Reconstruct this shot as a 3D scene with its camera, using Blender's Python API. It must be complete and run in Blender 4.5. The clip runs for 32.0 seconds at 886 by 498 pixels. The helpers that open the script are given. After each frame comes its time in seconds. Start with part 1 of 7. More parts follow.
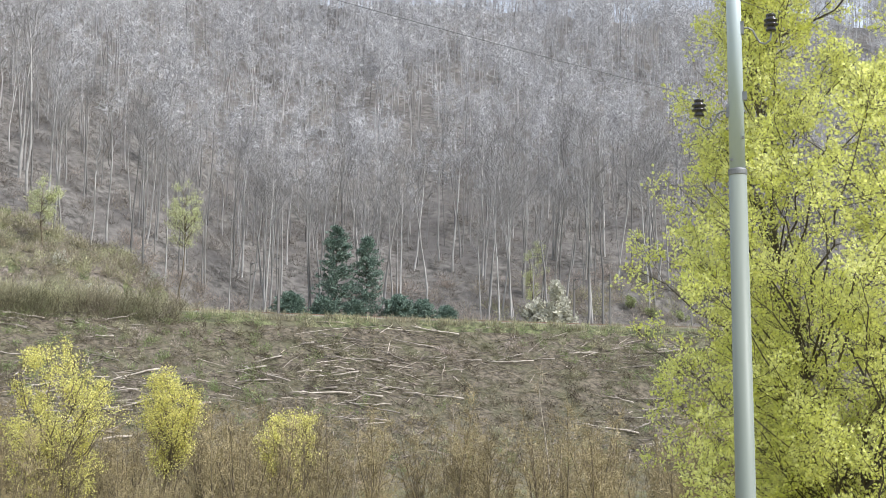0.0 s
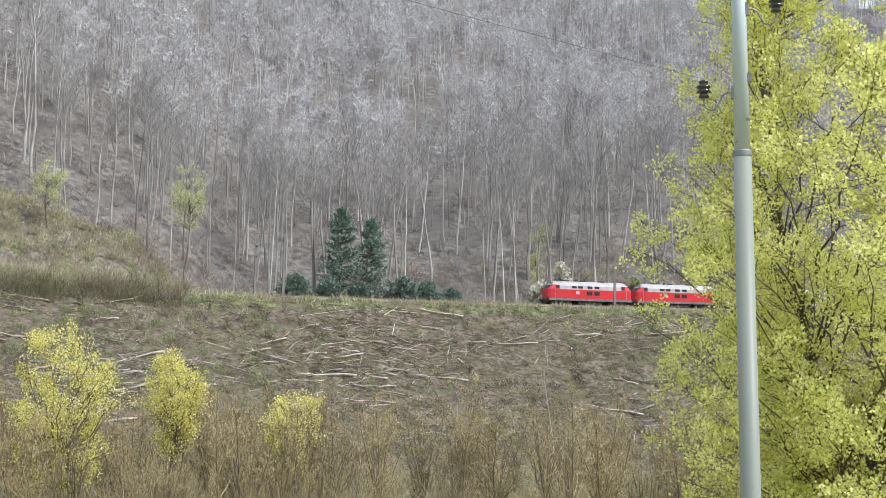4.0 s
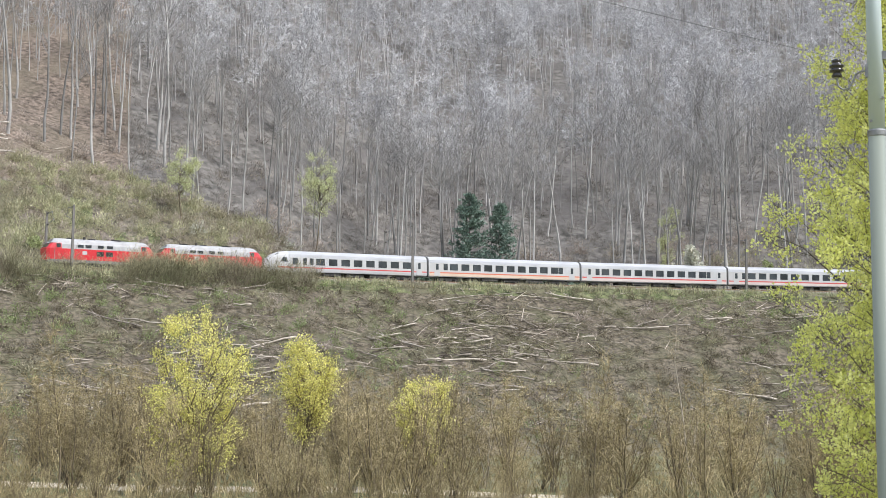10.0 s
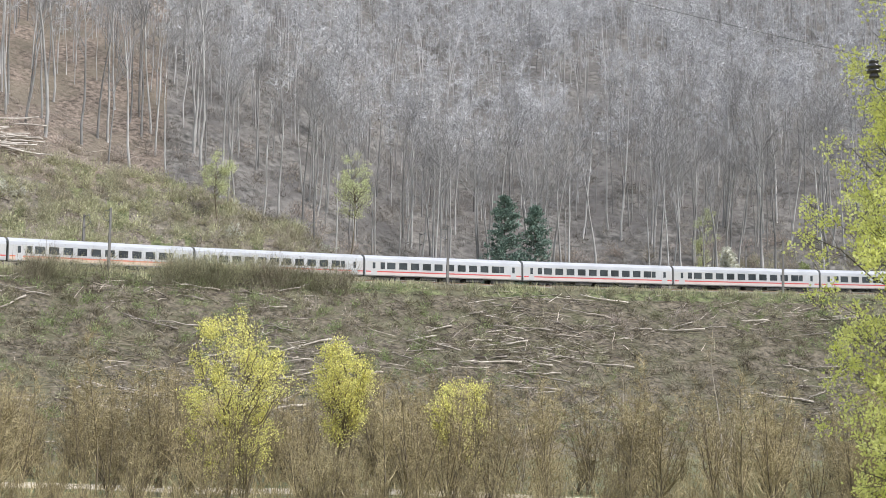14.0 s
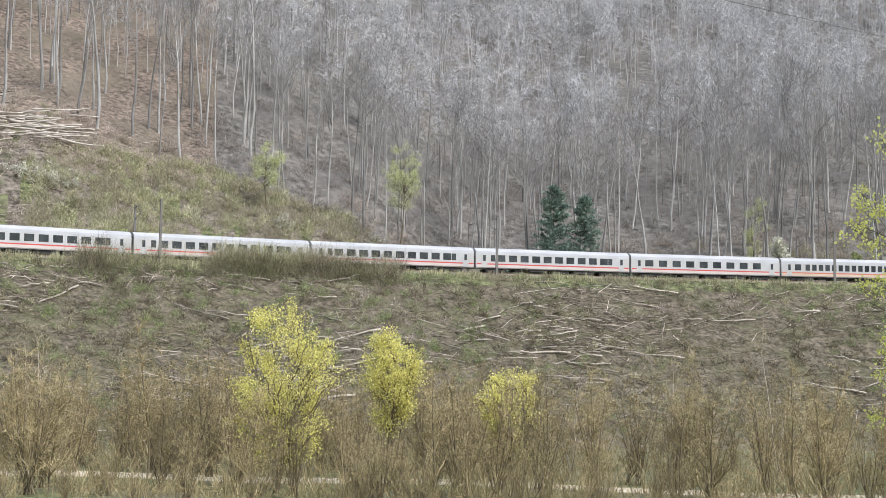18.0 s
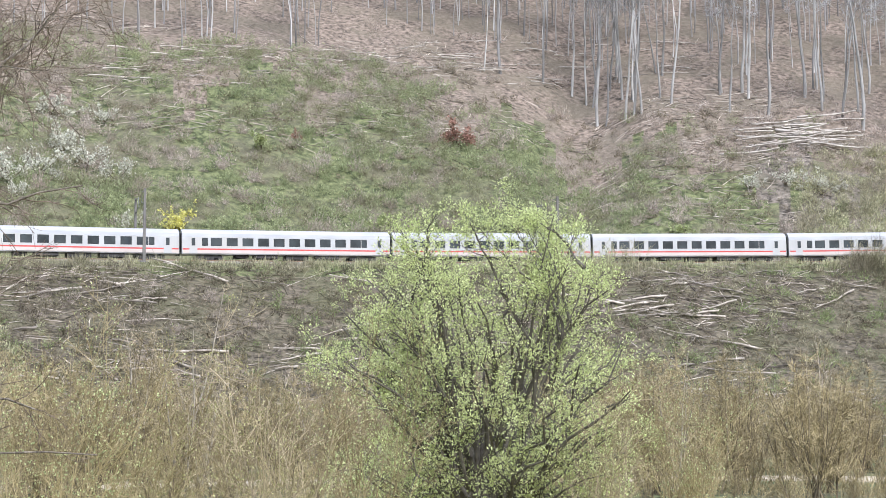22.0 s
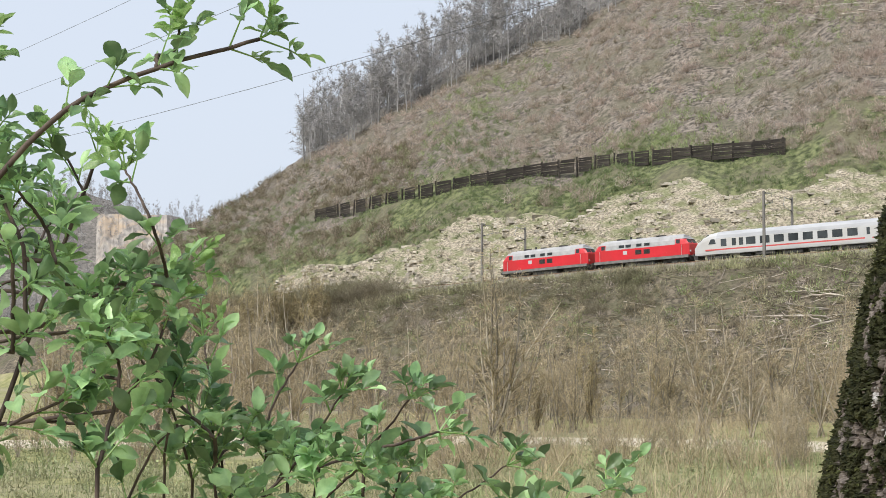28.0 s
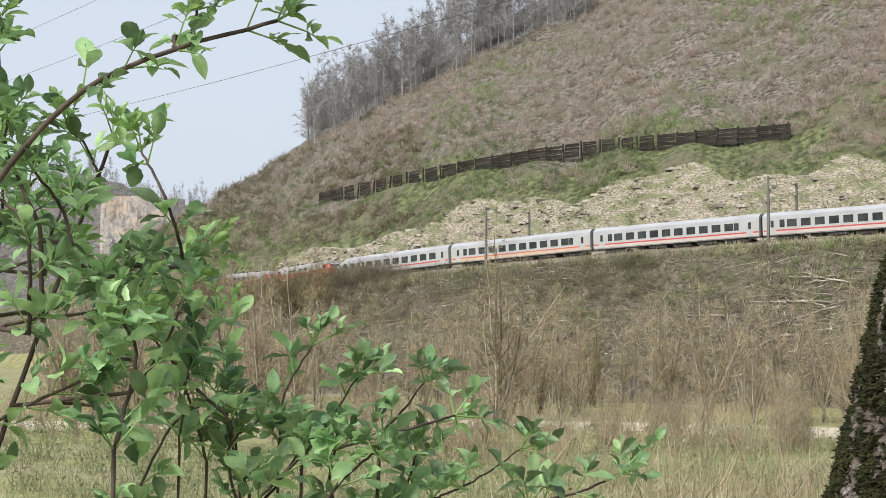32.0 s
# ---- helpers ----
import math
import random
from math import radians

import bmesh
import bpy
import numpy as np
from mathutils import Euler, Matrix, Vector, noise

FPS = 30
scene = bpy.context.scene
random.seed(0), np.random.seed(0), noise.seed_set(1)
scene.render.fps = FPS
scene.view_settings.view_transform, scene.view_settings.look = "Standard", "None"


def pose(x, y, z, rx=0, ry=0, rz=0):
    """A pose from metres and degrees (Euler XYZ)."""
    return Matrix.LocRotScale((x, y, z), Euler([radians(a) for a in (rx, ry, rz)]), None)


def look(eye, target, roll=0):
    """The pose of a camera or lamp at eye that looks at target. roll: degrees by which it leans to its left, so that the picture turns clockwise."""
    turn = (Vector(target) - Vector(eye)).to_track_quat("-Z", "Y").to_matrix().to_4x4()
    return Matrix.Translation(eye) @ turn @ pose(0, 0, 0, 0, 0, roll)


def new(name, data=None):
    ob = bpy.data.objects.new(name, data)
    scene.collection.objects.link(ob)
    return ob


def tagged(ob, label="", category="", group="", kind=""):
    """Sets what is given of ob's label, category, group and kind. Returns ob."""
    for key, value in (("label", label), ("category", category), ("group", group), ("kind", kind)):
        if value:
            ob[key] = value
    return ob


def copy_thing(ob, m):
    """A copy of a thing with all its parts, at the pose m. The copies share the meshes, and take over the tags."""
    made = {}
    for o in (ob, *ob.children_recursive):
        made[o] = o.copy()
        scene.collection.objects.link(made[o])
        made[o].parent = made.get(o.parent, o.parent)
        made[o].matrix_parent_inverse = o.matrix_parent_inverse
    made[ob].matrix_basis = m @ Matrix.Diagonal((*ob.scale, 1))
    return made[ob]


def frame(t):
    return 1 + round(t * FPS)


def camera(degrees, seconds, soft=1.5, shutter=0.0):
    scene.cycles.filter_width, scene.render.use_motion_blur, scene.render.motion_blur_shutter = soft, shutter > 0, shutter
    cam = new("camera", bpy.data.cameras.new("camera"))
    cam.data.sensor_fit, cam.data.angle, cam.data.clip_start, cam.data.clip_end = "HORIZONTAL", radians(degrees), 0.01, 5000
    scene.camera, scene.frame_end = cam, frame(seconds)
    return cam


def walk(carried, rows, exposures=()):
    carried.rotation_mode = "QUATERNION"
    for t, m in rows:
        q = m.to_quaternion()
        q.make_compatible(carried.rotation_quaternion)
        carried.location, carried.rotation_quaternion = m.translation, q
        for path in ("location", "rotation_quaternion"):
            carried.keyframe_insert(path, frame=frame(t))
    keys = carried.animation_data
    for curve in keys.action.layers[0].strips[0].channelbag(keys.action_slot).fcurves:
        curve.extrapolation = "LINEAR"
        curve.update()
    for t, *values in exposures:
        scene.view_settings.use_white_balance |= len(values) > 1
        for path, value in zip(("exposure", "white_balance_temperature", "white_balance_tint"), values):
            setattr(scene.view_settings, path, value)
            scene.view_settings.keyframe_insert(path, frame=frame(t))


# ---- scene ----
# The path: the camera stands at one place and pans; yaw to the left, pitch up, roll, in degrees.
def aim(yaw, pitch, roll, x=0.0, y=0.0, z=0.0):
    return pose(x, y, z, 90 + pitch, 0, yaw) @ pose(0, 0, 0, 0, 0, -roll)


cam = camera(31.48, 32.0, soft=0.9, shutter=0.0)
PATH = [(0.0, 0.084, 6.667, -0.939), (0.5, -0.028, 6.527, -1.089), (1.0, -0.072, 6.427, -1.174), (1.5, -0.154, 6.39, -1.168), (2.0, -0.278, 6.369, -1.12),
        (2.5, -0.353, 6.335, -1.094), (3.5, 0.0, 6.12, -0.95), (4.5, 0.565, 5.927, -0.814), (5.0, 1.053, 5.876, -0.772), (5.5, 1.556, 5.831, -0.729),
        (6.0, 2.037, 5.795, -0.711), (6.5, 2.548, 5.717, -0.662), (7.0, 3.014, 5.645, -0.615), (7.5, 3.461, 5.56, -0.667), (8.0, 3.865, 5.479, -0.671),
        (8.5, 4.245, 5.41, -0.74), (9.0, 4.548, 5.35, -0.79), (9.5, 4.757, 5.342, -0.875), (10.0, 4.937, 5.388, -0.863), (10.5, 5.072, 5.463, -0.914),
        (11.0, 5.205, 5.55, -0.834), (11.5, 5.316, 5.619, -0.77), (12.0, 5.448, 5.653, -0.84), (12.5, 5.606, 5.646, -0.855), (13.0, 5.788, 5.599, -0.883),
        (13.5, 5.981, 5.529, -0.898), (14.0, 6.224, 5.45, -0.899), (14.5, 6.487, 5.401, -0.944), (16.5, 7.485, 5.201, -1.074), (17.0, 7.643, 5.126, -1.065),
        (17.5, 7.803, 5.071, -1.077), (18.0, 8.015, 5.066, -1.034), (18.5, 8.311, 5.087, -1.028), (19.0, 8.855, 5.098, -0.999), (19.5, 10.11, 5.058, -0.916),
        (20.0, 12.583, 4.992, -0.825), (20.5, 16.813, 4.934, -0.67), (21.0, 22.493, 4.905, -0.488), (21.5, 28.988, 4.946, -0.226), (22.0, 35.751, 5.018, 0.073),
        (22.5, 42.468, 5.112, 0.452), (23.0, 49.608, 5.235, 0.729), (23.5, 57.238, 5.368, 1.025), (24.0, 65.478, 5.471, 1.047), (24.5, 73.691, 5.426, 1.028),
        (25.0, 81.546, 5.174, 0.926), (25.5, 88.311, 4.796, 0.78), (26.0, 93.936, 4.379, 0.806), (26.5, 98.582, 4.065, 0.86), (27.5, 105.3, 3.75, 0.25),
        (28.5, 108.901, 3.45, -0.264), (29.0, 109.503, 3.188, -0.378), (29.5, 109.418, 3.003, -0.585), (30.0, 109.036, 2.967, -0.693), (30.5, 108.594, 3.011, -0.756),
        (31.0, 108.213, 3.055, -0.78), (31.5, 107.9, 3.076, -0.607), (32.0, 107.623, 3.043, -0.386)]
# a sway of a few centimetres while the camera turns past the near trunk
SWAY_T = [0, 24.5, 25.0, 25.5, 26.0, 26.5, 27.5, 28.5, 32.0]
SWAY_Y = [0, 0.0, 0.03, 0.07, 0.075, 0.01, -0.09, -0.135, -0.14]
walk(cam, [(t, aim(a, b, c, 0.0, float(np.interp(t, SWAY_T, SWAY_Y)))) for t, a, b, c in PATH], exposures=[(0.0, 0.64, 6080, 12), (13.0, 0.6, 6080, 12), (19.0, 0.56, 6120, 12), (20.5, 0.56, 6400, 12), (21.2, 0.61, 6350, 12), (22.0, 0.74, 5780, 14), (24.5, 0.72, 5550, 18), (26.2, 0.75, 5850, 15), (28.5, 0.3, 6400, 10), (32.0, 0.29, 6400, 10)])

# ---- light: thin bright overcast, soft high sun from behind the camera ----
SUN_EL, SUN_AZ = 48.0, 245.0
world = bpy.data.worlds.new("sky")
scene.world = world
world.use_nodes = True
wn, wl = world.node_tree.nodes, world.node_tree.links
sky_tex = wn.new("ShaderNodeTexSky")
sky_tex.sky_type = "NISHITA"
sky_tex.sun_disc = False
sky_tex.sun_elevation, sky_tex.sun_rotation = radians(SUN_EL), radians(-SUN_AZ)
sky_tex.dust_density, sky_tex.air_density = 4.0, 1.2
tint = wn.new("ShaderNodeMix")
tint.data_type = "RGBA"
tint.inputs["Factor"].default_value = 0.86
tint.inputs["B"].default_value = (6.85, 7.45, 8.38, 1)
wl.new(sky_tex.outputs[0], tint.inputs["A"])
wl.new(tint.outputs["Result"], wn["Background"].inputs["Color"])
wn["Background"].inputs["Strength"].default_value = 0.09

sun = new("sun", bpy.data.lights.new("sun", "SUN"))
sun.data.energy, sun.data.angle, sun.data.color = 3.2, radians(25), (1.0, 0.96, 0.9)


def polar(az, r, z=0.0):
    a = math.radians(az)
    return Vector((-math.sin(a) * r, math.cos(a) * r, z))


sun.matrix_world = look(polar(SUN_AZ, 100 * math.cos(radians(SUN_EL)), 100 * math.sin(radians(SUN_EL))), (0, 0, 0))


# ---- materials ----
def material(name, c1, c2, scale=1.0, rough=0.85, bump=0.3, detail=6.0, metal=0.0, c3=None, big=0.12, vary=0.0, island=False, stretch=(1, 1, 1), spec=0.3, bumpdist=0.02, trans=0.0, ramp=(0.34, 0.66)):
    m = bpy.data.materials.new(name)
    m.use_nodes = True
    n, l = m.node_tree.nodes, m.node_tree.links
    b = n["Principled BSDF"]
    b.inputs["Roughness"].default_value, b.inputs["Metallic"].default_value = rough, metal
    b.inputs["Specular IOR Level"].default_value = spec
    co = n.new("ShaderNodeTexCoord")
    mp = n.new("ShaderNodeMapping")
    mp.inputs["Scale"].default_value = stretch
    l.new(co.outputs["Object"], mp.inputs["Vector"])
    t1 = n.new("ShaderNodeTexNoise")
    t1.inputs["Scale"].default_value, t1.inputs["Detail"].default_value, t1.inputs["Roughness"].default_value = scale, detail, 0.62
    l.new(mp.outputs[0], t1.inputs["Vector"])
    r1 = n.new("ShaderNodeValToRGB")
    r1.color_ramp.elements[0].position, r1.color_ramp.elements[1].position = ramp
    r1.color_ramp.elements[0].color, r1.color_ramp.elements[1].color = (*c1, 1), (*c2, 1)
    l.new(t1.outputs["Fac"], r1.inputs["Fac"])
    out = r1.outputs["Color"]
    if c3:
        t2 = n.new("ShaderNodeTexNoise")
        t2.inputs["Scale"].default_value, t2.inputs["Detail"].default_value = scale * big, 4.0
        l.new(mp.outputs[0], t2.inputs["Vector"])
        r2 = n.new("ShaderNodeValToRGB")
        r2.color_ramp.elements[0].position, r2.color_ramp.elements[1].position = 0.45, 0.62
        r2.color_ramp.elements[1].color = (0.7, 0.7, 0.7, 1)
        l.new(t2.outputs["Fac"], r2.inputs["Fac"])
        mx = n.new("ShaderNodeMix")
        mx.data_type = "RGBA"
        l.new(r2.outputs["Color"], mx.inputs["Factor"])
        l.new(out, mx.inputs["A"])
        mx.inputs["B"].default_value = (*c3, 1)
        out = mx.outputs["Result"]
    if vary:
        src = n.new("ShaderNodeNewGeometry").outputs["Random Per Island"] if island else n.new("ShaderNodeObjectInfo").outputs["Random"]
        mr = n.new("ShaderNodeMapRange")
        mr.inputs["To Min"].default_value, mr.inputs["To Max"].default_value = 1 - vary, 1 + vary
        l.new(src, mr.inputs["Value"])
        hs = n.new("ShaderNodeHueSaturation")
        l.new(mr.outputs[0], hs.inputs["Value"])
        l.new(out, hs.inputs["Color"])
        out = hs.outputs["Color"]
    l.new(out, b.inputs["Base Color"])
    if trans:
        b.inputs["Transmission Weight"].default_value = 0.0
        tr = n.new("ShaderNodeBsdfTranslucent")
        l.new(out, tr.inputs["Color"])
        ms = n.new("ShaderNodeMixShader")
        ms.inputs[0].default_value = trans
        l.new(b.outputs[0], ms.inputs[1])
        l.new(tr.outputs[0], ms.inputs[2])
        l.new(ms.outputs[0], n["Material Output"].inputs["Surface"])
    if bump:
        bp = n.new("ShaderNodeBump")
        bp.inputs["Strength"].default_value, bp.inputs["Distance"].default_value = bump, bumpdist
        l.new(t1.outputs["Fac"], bp.inputs["Height"])
        l.new(bp.outputs[0], b.inputs["Normal"])
    return m


M_litter = material("forest_leaf_litter", (0.075, 0.070, 0.061), (0.265, 0.245, 0.218), 0.8, 0.95, 0.7, detail=8.0, c3=(0.14, 0.128, 0.118), big=0.15, bumpdist=0.2, ramp=(0.36, 0.64))
M_hillside = material("brown_hillside_soil", (0.056, 0.048, 0.039), (0.28, 0.238, 0.196), 1.2, 0.95, 0.9, detail=8.0, c3=(0.12, 0.112, 0.072), big=0.14, bumpdist=0.3, ramp=(0.40, 0.62))
M_slope = material("rough_cleared_slope", (0.05, 0.044, 0.031), (0.205, 0.172, 0.125), 1.5, 0.95, 0.9, detail=8.0, c3=(0.11, 0.108, 0.06), big=0.16, bumpdist=0.3, ramp=(0.36, 0.64))
M_slope_green = material("grassy_cleared_slope", (0.05, 0.06, 0.026), (0.19, 0.205, 0.095), 1.0, 0.95, 0.9, detail=8.0, c3=(0.14, 0.122, 0.085), big=0.12, bumpdist=0.3, ramp=(0.40, 0.62))
M_weed = material("dark_green_weeds", (0.11, 0.15, 0.062), (0.235, 0.285, 0.13), 0.5, 0.8, 0.0, vary=0.3, island=True, trans=0.25)
M_meadow = material("spring_meadow", (0.16, 0.17, 0.06), (0.33, 0.31, 0.14), 0.7, 0.95, 0.5, c3=(0.3, 0.27, 0.17), big=0.15, bumpdist=0.08)
M_bark_far = material("grey_beech_bark", (0.19, 0.18, 0.165), (0.50, 0.485, 0.46), 0.5, 0.9, 0.0, vary=0.45, stretch=(1, 1, 0.3))
M_bark_wood = material("wood_bark_mixed", (0.24, 0.225, 0.215), (0.46, 0.44, 0.42), 0.5, 0.9, 0.0, vary=0.5, island=True, stretch=(1, 1, 0.3))
# paler than the near row: distance haze put into the far twigs' colour
M_twig_hazed = material("hazed_grey_twigs", (0.43, 0.422, 0.42), (0.585, 0.577, 0.575), 0.12, 0.9, 0.0, vary=0.12, island=True)
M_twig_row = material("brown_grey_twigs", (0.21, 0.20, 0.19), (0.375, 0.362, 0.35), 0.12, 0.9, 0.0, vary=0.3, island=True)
M_belt = material("olive_brown_shrub_twigs", (0.20, 0.16, 0.08), (0.44, 0.365, 0.205), 0.25, 0.9, 0.0, vary=0.4)
M_brush = material("dry_brush_twigs", (0.335, 0.28, 0.238), (0.61, 0.525, 0.455), 0.35, 0.9, 0.0, c3=(0.33, 0.295, 0.21), big=0.3, vary=0.22, island=True, trans=0.3)
M_russet = material("reddish_brown_twigs", (0.35, 0.272, 0.228), (0.60, 0.495, 0.425), 0.35, 0.9, 0.0, c3=(0.41, 0.35, 0.28), big=0.4, vary=0.22, island=True, trans=0.3)
M_under_wood = material("brown_grey_undergrowth", (0.16, 0.14, 0.118), (0.36, 0.325, 0.285), 0.35, 0.9, 0.0, vary=0.3, island=True, trans=0.2)
M_soil = material("bare_brown_soil", (0.075, 0.06, 0.046), (0.315, 0.25, 0.197), 1.2, 0.95, 0.9, detail=8.0, c3=(0.17, 0.145, 0.105), big=0.1, bumpdist=0.3, ramp=(0.36, 0.64))
M_hump = material("olive_sprouting_brush", (0.32, 0.32, 0.18), (0.57, 0.55, 0.35), 0.3, 0.85, 0.0, c3=(0.33, 0.29, 0.21), big=0.4, vary=0.35, island=True, trans=0.25)
M_brush_green = material("sprouting_brush", (0.215, 0.25, 0.125), (0.4, 0.435, 0.235), 0.3, 0.8, 0.0, c3=(0.25, 0.23, 0.14), big=0.4, vary=0.35, island=True, trans=0.3)
M_shrub_bark = material("brown_shrub_bark", (0.085, 0.066, 0.042), (0.22, 0.18, 0.12), 1.5, 0.9, 0.0, vary=0.3)
M_yellow_leaf = material("yellow_green_spring_leaves", (0.66, 0.62, 0.17), (0.86, 0.82, 0.34), 1.2, 0.6, 0.0, vary=0.3, island=True, trans=0.45)
M_green_leaf = material("fresh_green_leaves", (0.36, 0.41, 0.19), (0.54, 0.57, 0.31), 0.8, 0.6, 0.0, vary=0.3, island=True, trans=0.4)
M_white_bloom = material("white_blossom", (0.5, 0.49, 0.4), (0.74, 0.725, 0.61), 2.0, 0.8, 0.0, vary=0.12, island=True, trans=0.3)
M_red_leaf = material("rusty_beech_leaves", (0.27, 0.145, 0.105), (0.43, 0.26, 0.2), 1.0, 0.8, 0.0, vary=0.3, island=True, trans=0.3)
M_needle = material("dark_green_needles", (0.13, 0.19, 0.15), (0.25, 0.33, 0.265), 1.0, 0.9, 0.0, vary=0.35, island=True)
M_log = material("weathered_grey_logs", (0.2, 0.17, 0.135), (0.52, 0.465, 0.395), 0.6, 0.9, 0.2, vary=0.45)
M_rock_block = material("pale_limestone_blocks", (0.28, 0.25, 0.2), (0.54, 0.49, 0.41), 1.6, 0.95, 0.6, vary=0.35, island=True, bumpdist=0.1)
M_rock = material("crumbling_limestone_slope", (0.13, 0.112, 0.085), (0.52, 0.455, 0.35), 2.2, 0.95, 1.0, detail=8.0, c3=(0.15, 0.175, 0.07), big=0.14, stretch=(1, 1, 3.0), bumpdist=0.2, ramp=(0.38, 0.62))
M_gravel = material("pale_gravel", (0.42, 0.365, 0.28), (0.60, 0.53, 0.41), 1.4, 0.95, 0.4)
M_ballast = material("grey_ballast", (0.12, 0.108, 0.085), (0.27, 0.25, 0.2), 3.0, 0.95, 0.6)
M_rail = material("rusty_rail_steel", (0.16, 0.10, 0.07), (0.3, 0.2, 0.14), 2.0, 0.6, 0.1, metal=0.5)
M_red_paint = material("traffic_red_paint", (0.56, 0.018, 0.03), (0.64, 0.03, 0.042), 0.7, 0.38, 0.0, c3=(0.5, 0.03, 0.035), big=0.5, spec=0.5)
M_stripe = material("weathered_red_stripe", (0.52, 0.06, 0.06), (0.6, 0.1, 0.085), 0.7, 0.4, 0.0, spec=0.5)
M_orange = material("faded_orange_paint", (0.58, 0.15, 0.08), (0.66, 0.21, 0.12), 0.7, 0.4, 0.0, spec=0.5)
M_peach = material("peach_paint", (0.60, 0.46, 0.35), (0.66, 0.53, 0.42), 0.5, 0.4, 0.0, spec=0.4)
M_blush = material("pinkish_white_paint", (0.57, 0.49, 0.45), (0.63, 0.56, 0.52), 0.5, 0.4, 0.0, spec=0.4)
M_white_paint = material("coach_white_paint", (0.465, 0.468, 0.47), (0.545, 0.548, 0.55), 0.5, 0.34, 0.0, c3=(0.5, 0.485, 0.46), big=0.6, spec=0.5)
M_roof_grey = material("light_grey_roof_paint", (0.36, 0.365, 0.38), (0.47, 0.475, 0.49), 0.8, 0.5, 0.1, stretch=(0.3, 1, 1))
M_grey_paint = material("dusty_grey_paint", (0.30, 0.295, 0.295), (0.43, 0.425, 0.425), 0.8, 0.5, 0.1)
M_frame_grey = material("grimy_grey_frame_paint", (0.12, 0.115, 0.11), (0.24, 0.23, 0.22), 1.5, 0.7, 0.1)
M_under = material("dark_underframe", (0.03, 0.03, 0.03), (0.09, 0.085, 0.08), 2.0, 0.8, 0.2)
M_glass = material("dark_tinted_window", (0.03, 0.035, 0.042), (0.07, 0.08, 0.09), 0.4, 0.07, 0.0, spec=0.6)
M_rubber = material("black_rubber", (0.012, 0.012, 0.013), (0.03, 0.03, 0.03), 3.0, 0.7, 0.1)
M_mast = material("grey_concrete_mast", (0.14, 0.13, 0.12), (0.26, 0.25, 0.23), 1.5, 0.9, 0.2, stretch=(1, 1, 0.2))
M_pole_top = material("pale_blue_green_painted_steel", (0.42, 0.49, 0.50), (0.52, 0.59, 0.60), 3.0, 0.48, 0.05, c3=(0.45, 0.50, 0.49), big=0.3, stretch=(1, 1, 0.15), spec=0.4)
M_pole = material("grey_green_painted_steel", (0.21, 0.245, 0.22), (0.27, 0.305, 0.28), 3.0, 0.5, 0.05, c3=(0.22, 0.24, 0.19), big=0.3, stretch=(1, 1, 0.15), spec=0.4)
M_iron = material("galvanised_iron", (0.2, 0.205, 0.21), (0.34, 0.345, 0.35), 8.0, 0.5, 0.1, metal=0.7)
M_porcelain = material("brown_black_glazed_porcelain", (0.018, 0.014, 0.013), (0.035, 0.028, 0.025), 5.0, 0.12, 0.0, spec=0.7)
M_tan = material("tan_sapling_twigs", (0.27, 0.22, 0.14), (0.49, 0.41, 0.275), 0.3, 0.9, 0.0, vary=0.45, island=True)
M_tree_bark = material("dark_bark_with_lichen", (0.035, 0.028, 0.022), (0.36, 0.315, 0.26), 26.0, 0.9, 0.9, c3=(0.14, 0.118, 0.095), big=0.2, stretch=(1, 1, 0.6))
M_maple_bark = material("dark_maple_bark", (0.06, 0.05, 0.04), (0.14, 0.12, 0.1), 9.0, 0.9, 0.4, stretch=(1, 1, 0.3))
M_wire = material("weathered_wire", (0.12, 0.12, 0.12), (0.2, 0.2, 0.2), 4.0, 0.5, 0.0, metal=0.6)
M_stem = material("purple_brown_elder_stem", (0.035, 0.025, 0.022), (0.125, 0.092, 0.075), 30.0, 0.8, 0.3, stretch=(1, 1, 0.3), bumpdist=0.002)
M_elder_leaf = material("glossy_green_elder_leaf", (0.115, 0.225, 0.11), (0.32, 0.48, 0.245), 14.0, 0.36, 0.3, vary=0.55, trans=0.35, spec=0.5, bumpdist=0.002)
M_elder_young = material("light_green_young_leaf", (0.2, 0.36, 0.11), (0.42, 0.58, 0.23), 14.0, 0.4, 0.2, vary=0.3, trans=0.4, spec=0.5, bumpdist=0.002)
M_bark_mid = material("grey_brown_bark", (0.045, 0.037, 0.032), (0.215, 0.185, 0.165), 70.0, 0.9, 0.6, c3=(0.15, 0.12, 0.10), big=0.2, stretch=(1, 1, 0.5), bumpdist=0.003)
M_bark_plate = material("pale_grey_bark_plates", (0.16, 0.15, 0.143), (0.58, 0.56, 0.545), 110.0, 0.9, 0.6, c3=(0.26, 0.235, 0.22), big=0.15, stretch=(1, 1, 0.6), bumpdist=0.003)
M_bark_deep = material("dark_bark_furrows", (0.025, 0.02, 0.017), (0.075, 0.06, 0.05), 30.0, 0.95, 0.8, bumpdist=0.008)
M_moss = material("dark_green_moss", (0.010, 0.013, 0.006), (0.05, 0.05, 0.018), 60.0, 0.95, 0.7, c3=(0.03, 0.03, 0.013), big=0.3, bumpdist=0.01)
M_elder_rest = material("green_elder_leaves", (0.14, 0.265, 0.122), (0.40, 0.57, 0.265), 14.0, 0.36, 0.3, vary=0.6, island=True, trans=0.38, spec=0.5, bumpdist=0.002)
M_moss_frond = material("moss_fronds", (0.010, 0.015, 0.007), (0.085, 0.09, 0.028), 14.0, 0.9, 0.0, c3=(0.018, 0.022, 0.010), big=0.5, vary=0.6, island=True)
